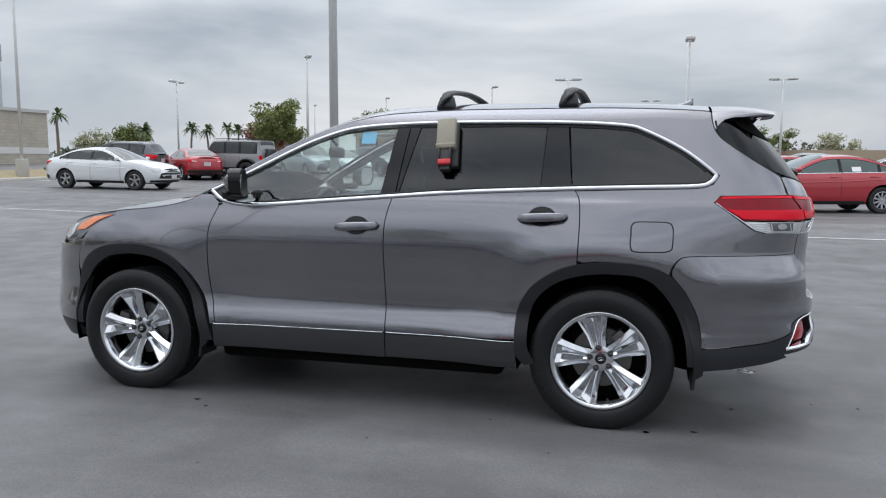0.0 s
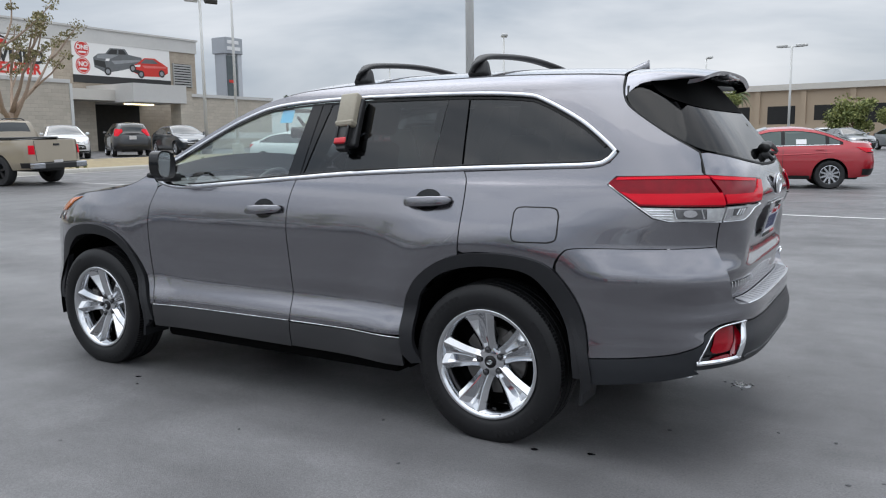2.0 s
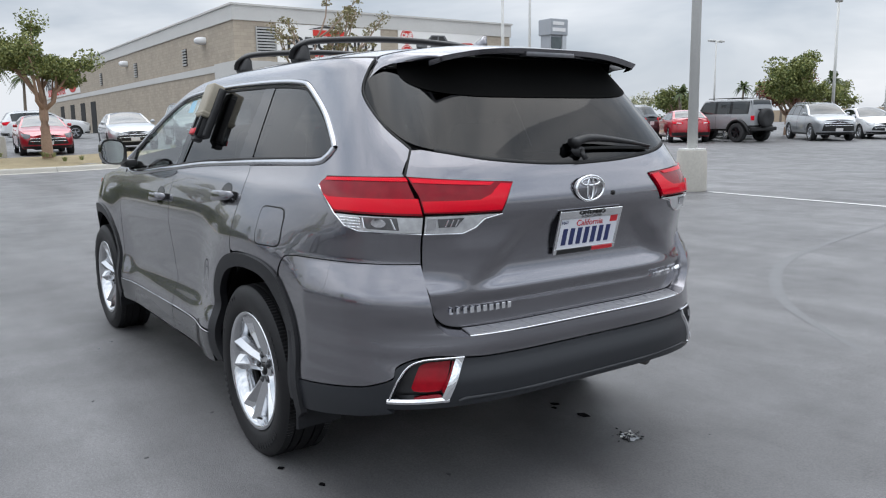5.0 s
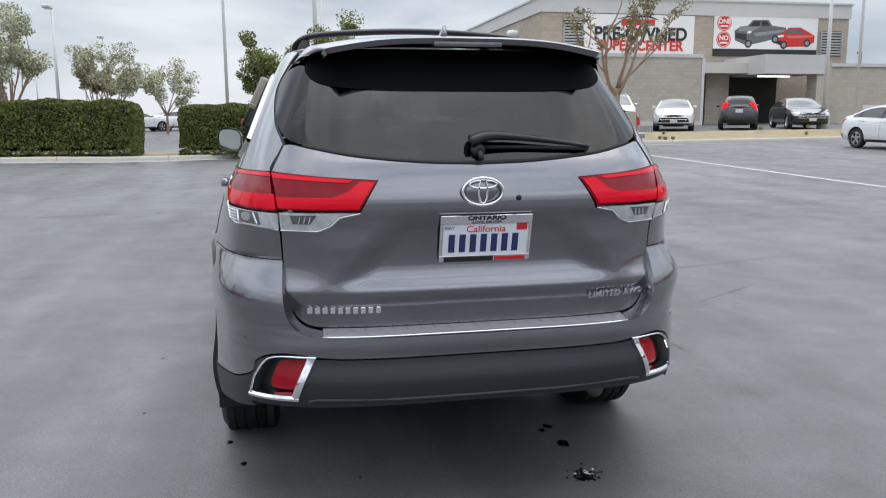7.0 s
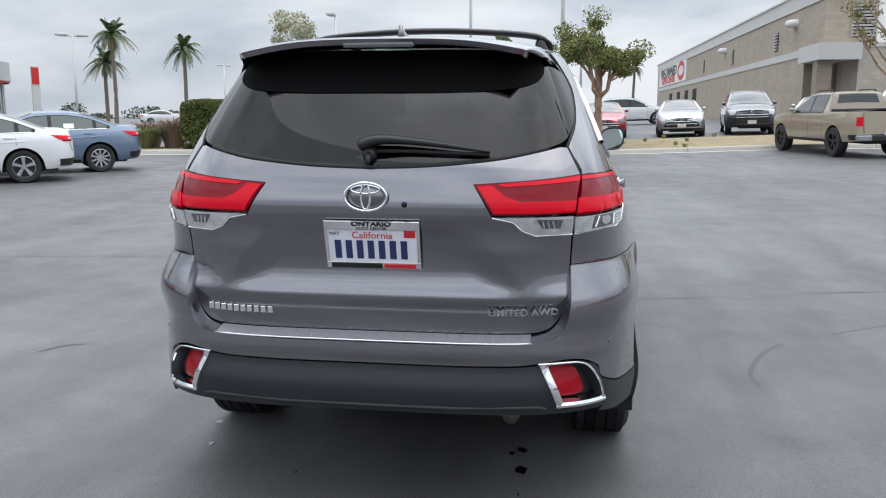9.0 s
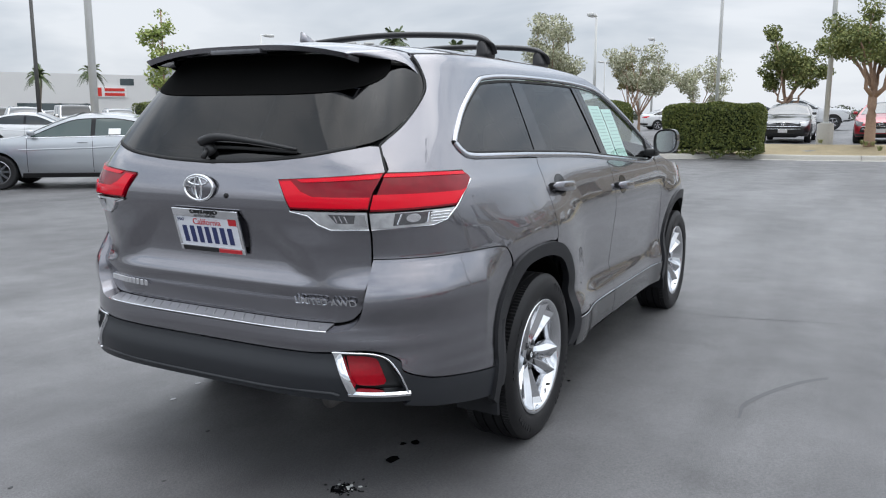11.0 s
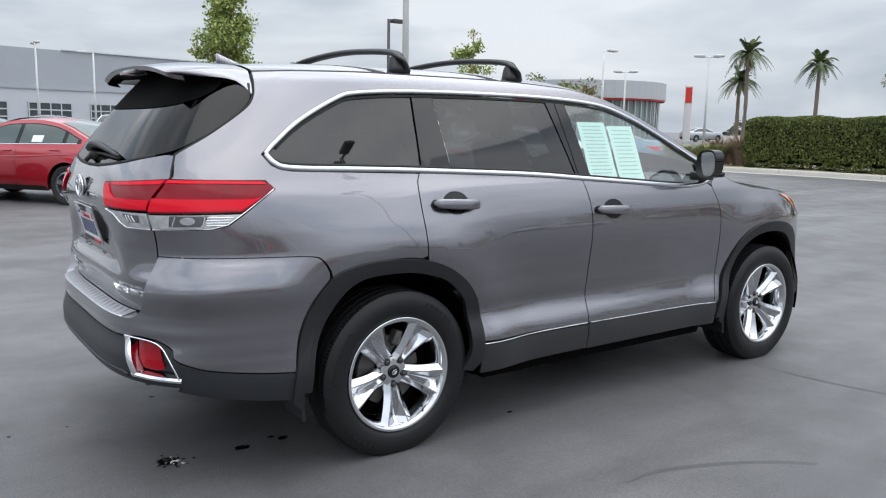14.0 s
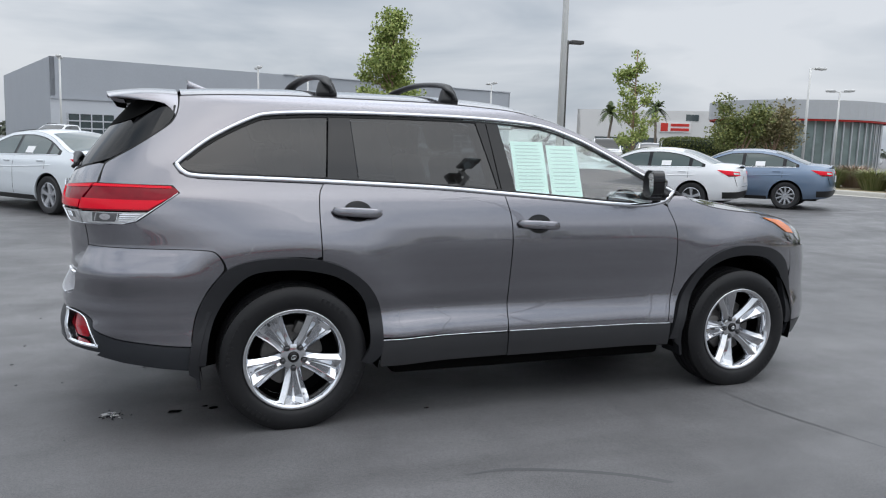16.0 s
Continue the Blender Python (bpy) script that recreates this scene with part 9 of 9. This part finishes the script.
def tree(x, y, height, spread, crown0, leaf, label, seed=1, leaves=3500, lsize=0.11, lean=(0, 0), trunk_r=0.13, limbs=7, shape="round", clumps=None, bark=None, fork=0.5, name="tree"):
    """Tapered trunk, forking limbs, leaf clumps round the twig ends with gaps between."""
    rnd = random.Random(seed)
    e = thing(name, pose(x, y, gz(x, y)), label, "tree")
    segs = []
    tips = []
    fork_z = crown0 * (0.72 + 0.2 * fork)
    top = Vector((lean[0] * height, lean[1] * height, height * 0.93))
    trunk = crv([(0, 0, -0.1), (lean[0] * fork_z * 0.4 + rnd.uniform(-0.05, 0.05), lean[1] * fork_z * 0.4, fork_z * 0.5), (lean[0] * fork_z, lean[1] * fork_z, fork_z)], 4)
    segs.append((trunk, list(np.linspace(trunk_r * 1.25, trunk_r * 0.8, len(trunk)))))
    p0 = Vector(trunk[-1])

    def limb(p, d, length, r, depth):
        pts = [p]
        q, dd = p.copy(), d.normalized()
        for k in range(4):
            dd = (dd + Vector((rnd.uniform(-0.22, 0.22), rnd.uniform(-0.22, 0.22), rnd.uniform(-0.05, 0.16)))).normalized()
            q = q + dd * length / 4
            pts.append(q.copy())
        segs.append((pts, list(np.linspace(r, r * 0.4, 5))))
        if depth == 0:
            tips.extend([(pts[3], 0.7), (pts[4], 1.0)])
            return
        for k in range(2 + (rnd.random() < 0.6)):
            a = rnd.uniform(0, 6.28)
            side = Vector((math.cos(a), math.sin(a), rnd.uniform(-0.1, 0.5)))
            limb(pts[rnd.choice((2, 3, 4))], dd * 0.8 + side * 0.9, length * rnd.uniform(0.5, 0.75), r * 0.5, depth - 1)
        tips.append((pts[4], 0.8))

    for k in range(limbs):
        a = 2 * math.pi * k / limbs + rnd.uniform(-0.4, 0.4)
        if shape == "tall":
            z = fork_z + (height - fork_z) * 0.75 * k / limbs
            q = p0 + Vector((lean[0], lean[1], 1)) * (z - fork_z)
            d = Vector((math.cos(a * 2.4), math.sin(a * 2.4), 0.9))
            limb(q, d, spread * rnd.uniform(0.55, 0.85) * (1 - 0.5 * k / limbs), trunk_r * 0.35, 1)
        else:
            d = Vector((math.cos(a), math.sin(a), rnd.uniform(0.35, 1.3)))
            limb(p0 - Vector((0, 0, rnd.uniform(0, 0.25) * fork_z)), d, (height - fork_z) * rnd.uniform(0.55, 0.75), trunk_r * 0.5, 1)
    if shape == "tall":
        segs.append(([p0, p0 + Vector((lean[0], lean[1], 1)) * (height - fork_z) * 0.5, Vector((lean[0] * height, lean[1] * height, height * 0.95))], [trunk_r * 0.75, trunk_r * 0.4, 0.02]))
        tips.append((Vector((lean[0] * height, lean[1] * height, height * 0.93)), 0.8))
    # fit the limb ends into the crown's outline
    hi, wide = max(t.z for t, _ in tips), max(math.hypot(t.x - lean[0] * t.z, t.y - lean[1] * t.z) for t, _ in tips)
    kz, kw = (height * 0.93 - fork_z) / max(0.1, hi - fork_z), spread * 0.88 / max(0.1, wide)

    def fit_in(v):
        v = Vector(v)
        if v.z <= fork_z:
            return v
        c = Vector((lean[0] * v.z, lean[1] * v.z, 0))
        return Vector((c.x + (v.x - c.x) * kw, c.y + (v.y - c.y) * kw, fork_z + (v.z - fork_z) * kz))

    vs, fs = [], []
    for pts, rad in segs:
        v, f = tube([fit_in(p) for p in pts], 0.1, 7, taper=rad)
        fs += [tuple(i + len(vs) for i in q) for q in f]
        vs += v
    mesh_ob("trunk", vs, fs, bark or BARK, e, "brown trunk and limbs")
    pts = []
    each = max(1, leaves // len(tips))
    r = np.random.RandomState(seed)
    for t, w in tips:
        c = fit_in(t)
        rad = (clumps or spread * 0.24) * w * rnd.uniform(0.7, 1.3)
        g = r.normal(size=(each, 3))
        g *= (r.uniform(0.05, 1, (each, 1)) ** 0.45) / np.linalg.norm(g, axis=1)[:, None] * rad * np.array([1.0, 1.0, 0.75])
        pts.append(np.array(c) + g)
    pts = np.concatenate(pts)
    pts = pts[pts[:, 2] > crown0 * 0.9]
    v, f = leaf_quads(pts, lsize, seed)
    mesh_ob("crown", v, f, leaf, e, "leafy crown", smooth=False)
    return e


def palm(x, y, height, label, seed=1, r=1.6, dry=True):
    rnd = random.Random(seed)
    e = thing("palm_tree", pose(x, y, gz(x, y)), label, "palm tree")
    line = crv([(0, 0, -0.2), (rnd.uniform(-0.1, 0.1), 0.05, height * 0.4), (rnd.uniform(-0.2, 0.2), 0.1, height * 0.85), (0.05, 0.1, height - 0.5)], 5)
    vs, fs = tube(line, 0.16, 9, taper=[0.15 - 0.06 * k / 15 + 0.008 * (k % 2) for k in range(16)])
    mesh_ob("trunk", vs, fs, PALM_BARK, e, "ringed grey-brown palm trunk")

    def fronds(name, n, droop, mat, length, seed2):
        rn = random.Random(seed2)
        vs, fs = [], []
        for k in range(n):
            a = 2 * math.pi * k / n + rn.uniform(-0.3, 0.3)
            el = rn.uniform(*droop)
            L = length * rn.uniform(0.8, 1.1)
            d = Vector((math.cos(a) * math.cos(el), math.sin(a) * math.cos(el), math.sin(el)))
            p = Vector((0.05, 0.1, height - 0.45))
            side = Vector((-math.sin(a), math.cos(a), 0))
            for j in range(17):
                t = j / 16
                q = p + d * L * t + Vector((0, 0, -0.75 * L * t**2.5 * math.cos(el)))
                tan = (d + Vector((0, 0, -1.87 * t**1.5 * math.cos(el)))).normalized()
                ll = 0.30 * L * math.sin(math.pi * (0.10 + 0.84 * t)) ** 0.7
                for s in (-1, 1):
                    tip = q + (side * s * 0.8 + tan * 0.75 + Vector((0, 0, -0.25 - 0.3 * t))).normalized() * ll
                    b0 = len(vs)
                    vs += [tuple(q - tan * 0.06), tuple(q + tan * 0.06), tuple(tip)]
                    fs.append((b0, b0 + 1, b0 + 2))
        return mesh_ob(name, vs, fs, mat, e, smooth=False)

    fronds("crown", 30, (-0.30, 1.35), PALM_LEAF, r, seed + 5)
    if dry:
        fronds("dry_skirt", 9, (-1.2, -0.7), PALM_DRY, r * 0.5, seed + 9)


tree(-24.7, 2.15, 4.75, 1.75, 2.5, LEAF, "spreading green tree with reddish trunk in the planter", 3, 15000, 0.062, trunk_r=0.15, limbs=8, clumps=0.46)
tree(-33.5, -1.2, 4.9, 1.75, 2.1, LEAF, "green street tree behind the planter", 8, 14000, 0.07, clumps=0.50)
tree(-25.0, 12.6, 6.3, 3.1, 2.3, LEAF_DRY, "nearly bare tree with pale limbs in the planter", 12, 3000, 0.062, trunk_r=0.17, limbs=7, clumps=0.30, bark=simple("pale_bark", (0.33, 0.25, 0.19), 0.9, var=0.25, scale=20, bump=0.01))
tree(-4.2, -15.6, 5.05, 1.12, 2.0, LEAF_BRIGHT, "slim young tree with fresh green leaves on the island", 21, 11000, 0.056, trunk_r=0.06, limbs=18, shape="tall", clumps=0.36)
tree(-11.8, -15.6, 4.45, 1.05, 1.2, LEAF_BRIGHT, "slim young sparse tree on the island", 24, 3400, 0.056, trunk_r=0.045, limbs=16, shape="tall", clumps=0.24)
tree(-19.0, 36.3, 4.2, 1.9, 1.7, LEAF, "broad olive-green tree at the end of the row", 31, 14000, 0.09, clumps=0.6)
tree(-20.8, 38.6, 3.8, 1.6, 1.4, LEAF_RED, "low rust-leaved tree at the end of the row", 33, 6000, 0.09, clumps=0.6)
tree(-33.4, -12.2, 6.4, 2.0, 1.8, LEAF_GREY, "airy pale tree behind the hedge", 41, 13000, 0.070, trunk_r=0.09, limbs=9, clumps=0.55)
tree(-38.8, -9.0, 4.8, 1.9, 1.6, LEAF_GREY, "airy pale tree behind the hedge", 43, 8000, 0.070, trunk_r=0.08, limbs=8, clumps=0.5)
tree(-43.5, -10.8, 4.9, 1.8, 1.5, LEAF_DRY, "sparse tree behind the hedge", 44, 5500, 0.075, trunk_r=0.08, clumps=0.42)
tree(-47.0, -7.4, 4.6, 1.9, 1.5, LEAF_GREY, "airy pale tree behind the hedge", 45, 7000, 0.075, trunk_r=0.08, clumps=0.5)
tree(-26.7, -28.0, 4.1, 1.7, 1.2, LEAF, "bushy olive-green tree across the lane", 51, 7000, 0.095, clumps=0.7)
tree(-29.3, -28.4, 3.9, 1.4, 1.2, LEAF_DRY, "bushy autumnal tree across the lane", 52, 6000, 0.095, clumps=0.7)
for x, y, h, w, s, lf in ((-22.5, 62, 6.0, 2.8, 61, LEAF), (-17.2, 64, 5.4, 3.0, 62, LEAF), (-12, 66, 5.6, 3.0, 63, LEAF), (-1.0, 56.5, 3.9, 1.9, 64, LEAF), (0.5, 88, 4.2, 2.2, 65, LEAF), (-46, 60, 4.0, 2.0, 66, LEAF), (-50, 66, 3.6, 2.0, 67, LEAF), (-54, 64, 3.7, 2.2, 68, LEAF_GREY), (-34, 66, 4.2, 2.8, 69, LEAF), (14, 92, 5.6, 3.5, 70, LEAF), (22, 96, 5.0, 3.5, 71, LEAF_GREY), (8, 100, 4.6, 3.0, 72, LEAF), (30, 92, 4.2, 3.0, 73, LEAF)):
    tree(x, y, 0.84 * h, 0.86 * w, 1.2, lf, "leafy green tree in the distance", s, 4500, 0.13, clumps=0.7)
for x, y, h, s, r in ((-46.4, -29.3, 7.7, 1, 2.0), (-47.6, -30.6, 5.8, 2, 2.0), (-46.6, -24.3, 6.6, 3, 1.8), (-51, 56, 5.2, 4, 1.2), (-22, 66, 5.3, 5, 1.7), (-10.8, 68, 5.2, 6, 1.6), (-42, 56, 3.5, 7, 1.2), (-54.8, 83.5, 5.1, 21, 1.6), (-53.2, 84.6, 4.8, 22, 1.5), (-51.1, 85.8, 5.2, 23, 1.6), (-50.1, 86.6, 4.9, 24, 1.5), (-36, 70, 4.6, 11, 1.6), (-15, 74, 5.4, 13, 1.6), (-46, -62, 6.4, 14, 1.8), (-42, -64, 5.8, 15, 1.8), (-60, 4, 6.2, 16, 1.7), (-75, 8, 6.0, 17, 1.7)):
    palm(x, y, 0.90 * h, "tall fan-crowned palm tree against the sky", s, 0.78 * r, dry=s in (1, 2))


def hedge(x0, x1, y0, y1, h, label, seed=1, n=24000):
    """Clipped hedge: a dark core, coloured as the shade inside, under a rough skin of small leaves, ragged at the foot.
    """
    e = thing("hedge", pose(0, 0, 0), label, "hedge")
    z0 = gz((x0 + x1) / 2, (y0 + y1) / 2) + 0.02
    m = 0.13
    # solid block in the shade colour, seen through gaps in the leaf skin
    part("core", box_bm(x0 + m, x1 - m, y0 + m, y1 - m, z0 + 0.25, z0 + h - m, 0.30), HEDGE_SHADE, e)
    r = np.random.RandomState(seed)
    A = [((y1 - y0) * h, 0), ((y1 - y0) * h, 1), ((x1 - x0) * h, 2), ((x1 - x0) * h, 3), ((x1 - x0) * (y1 - y0), 4)]
    tot = sum(a for a, _ in A)
    pts = []
    for a, k in A:
        c = int(n * a / tot)
        u, v, w = r.uniform(0, 1, c), r.uniform(0.06, 1, c), np.abs(r.normal(0, 0.05, c))
        if k < 2:
            x = np.where(k == 0, x1 - w, x0 + w)
            y, z = y0 + (y1 - y0) * u, z0 + h * v
        elif k < 4:
            y = np.where(k == 2, y1 - w, y0 + w)
            x, z = x0 + (x1 - x0) * u, z0 + h * v
        else:
            x, y, z = x0 + (x1 - x0) * u, y0 + (y1 - y0) * v, z0 + h - w
        bump = 0.06 * np.sin(1.7 * x + 2.3 * y) * np.sin(2.9 * z + y) + 0.05 * np.sin(5.1 * y + 3 * z)
        rag = np.where(z < z0 + 0.35, 0.1 * np.sin(7 * y), 0)
        pts.append(np.stack([x + bump, y, z + bump * (k == 4) + rag], 1))
    # rounded shoulders and ends
    q = np.concatenate(pts)
    R = 0.38
    lo, hi = np.array([x0 + R, y0 + R, -99.0]), np.array([x1 - R, y1 - R, z0 + h - R])
    c = np.clip(q, lo, hi)
    d = np.linalg.norm(q - c, axis=1)
    lim = R + 0.06 * np.sin(3.1 * q[:, 1] + 1.3 * q[:, 2]) * np.sin(2.3 * q[:, 0] + 4.0 * q[:, 2])
    q = c + (q - c) * np.minimum(1.0, lim / np.maximum(d, 1e-6))[:, None]
    v, f = leaf_quads(q, 0.052, seed, 1.4)
    mesh_ob("leaf_skin", v, f, HEDGE_LEAF, e, "dense clipped leaves", smooth=False)
    for k in range(int((y1 - y0) / 0.8)):
        y = y0 + 0.4 + 0.8 * k
        vs, fs = tube([((x0 + x1) / 2 + 0.3, y, z0 - 0.1), ((x0 + x1) / 2 + 0.2, y + 0.1, z0 + 0.45)], 0.035, 6)
        mesh_ob("stem", vs, fs, BARK, e)


hedge(-22.3, -20.2, -11.9, -4.9, 1.74, "long clipped dark green hedge behind the kerb", 1, 56000)
hedge(-22.9, -21.2, -3.8, -0.75, 1.72, "clipped dark green hedge beside the driveway", 2, 26000)
hedge(-33.0, -25.0, -32.6, -31.2, 2.0, "low clipped hedge across the street", 3, 14000)
hedge(-40, -24, -40.0, -38.6, 1.3, "low clipped hedge across the lane", 4, 12000)


def tuft(x, y, r, h, mat, label, seed, n=700):
    rnd = random.Random(seed)
    vs, fs = [], []
    for k in range(n):
        a, d = rnd.uniform(0, 6.28), r * 0.4 * math.sqrt(rnd.random())
        bx, by = d * math.cos(a), d * math.sin(a)
        out = rnd.uniform(0.2, 1.0) * r
        l = h * rnd.uniform(0.6, 1.1)
        p = [(bx, by, 0), (bx + math.cos(a) * out * 0.35, by + math.sin(a) * out * 0.35, l * 0.75), (bx + math.cos(a) * out * 0.9, by + math.sin(a) * out * 0.9, l * (0.85 + 0.15 * rnd.random()))]
        s = (-math.sin(a) * 0.014, math.cos(a) * 0.014)
        b = len(vs)
        vs += [(p[0][0] - s[0], p[0][1] - s[1], p[0][2]), (p[0][0] + s[0], p[0][1] + s[1], p[0][2]), (p[1][0] + s[0], p[1][1] + s[1], p[1][2]), (p[1][0] - s[0], p[1][1] - s[1], p[1][2]), p[2]]
        fs += [(b, b + 1, b + 2, b + 3), (b + 3, b + 2, b + 4)]
    o = mesh_ob("grass_tuft", vs, fs, mat, None, smooth=False)
    o.matrix_world = pose(x, y, gz(x, y) + 0.12)
    tagged(o, label, "grass", "ornamental grasses")


for i, (x, y, r, h, mt) in enumerate(((-23.3, -15.2, 0.9, 0.9, GRASS_TUFT), (-23.6, -16.8, 0.9, 0.85, GRASS_TUFT), (-24.3, -14.4, 0.8, 1.25, PINK_TUFT), (-25.0, -15.8, 0.9, 1.1, PINK_TUFT), (-23.1, -18.4, 0.9, 0.9, GRASS_TUFT), (-23.4, -20.3, 0.9, 0.85, GRASS_TUFT), (-24.6, -18.6, 0.9, 1.0, PINK_TUFT))):
    tuft(3.5 + 0.907 * (x - 3.5), 3 + 0.907 * (y - 3), r, h * 0.85, mt, "tall clump of ornamental grass behind the kerb", i + 1)
rw = random.Random(77)
for i in range(26):
    y = rw.uniform(0, 26)
    tuft(kerb_x(y) - rw.uniform(0.4, 2.6), y, 0.14, 0.16, GRASS_TUFT, "small dry weed in the planter soil", 100 + i, 26)


def island():
    """Planted kerb island behind the angled row."""
    e = thing("parking_island", pose(0, 0, 0), "raised concrete-edged planting island", "planter", kind="structure")
    ring = [(9, -15.0), (-17, -15.0), (-18, -15.4), (-18.2, -16.0), (-17, -16.4), (9, -16.4)]
    for (a, b), (c, d) in zip(ring, ring[1:] + ring[:1]):
        v, f = tube([(a, b, gz(a, b) + 0.05), (c, d, gz(c, d) + 0.05)], 0.10, 8)
        mesh_ob("kerbstone", v, f, KERB_MAT, e)
    sheet("soil", 30, 3, lambda i, j: (-17.6 + 26.6 * i, -16.35 + 1.3 * j, gz(-17.6 + 26.6 * i, -15.7) + 0.10), DRY_GRASS, e)


island()


def far_tree_line():
    """Hazy belt of distant trees and roofs on the horizon."""
    r = np.random.RandomState(9)
    pts = []
    for k in range(260):
        a = r.uniform(0, 2 * math.pi)
        d = r.uniform(170, 330)
        w, h = r.uniform(3, 9), r.uniform(2.5, 7)
        g = r.normal(size=(260, 3))
        g *= (r.uniform(0.1, 1, (260, 1)) ** 0.4) / np.linalg.norm(g, axis=1)[:, None] * np.array([w * 0.75, w * 0.75, h * 0.42])
        g += np.array([d * math.cos(a), d * math.sin(a), h * 0.42])
        pts.append(g)
    p = np.concatenate(pts)
    p = p[p[:, 2] > 0]
    v, f = leaf_quads(p, 0.6, 4)
    o = mesh_ob("far_trees", v, f, leafy("far_leaves", (0.07, 0.09, 0.06), (0.14, 0.15, 0.11)), None, smooth=False)
    tagged(o, "hazy belt of distant trees on the horizon", "trees", kind="stuff")


far_tree_line()
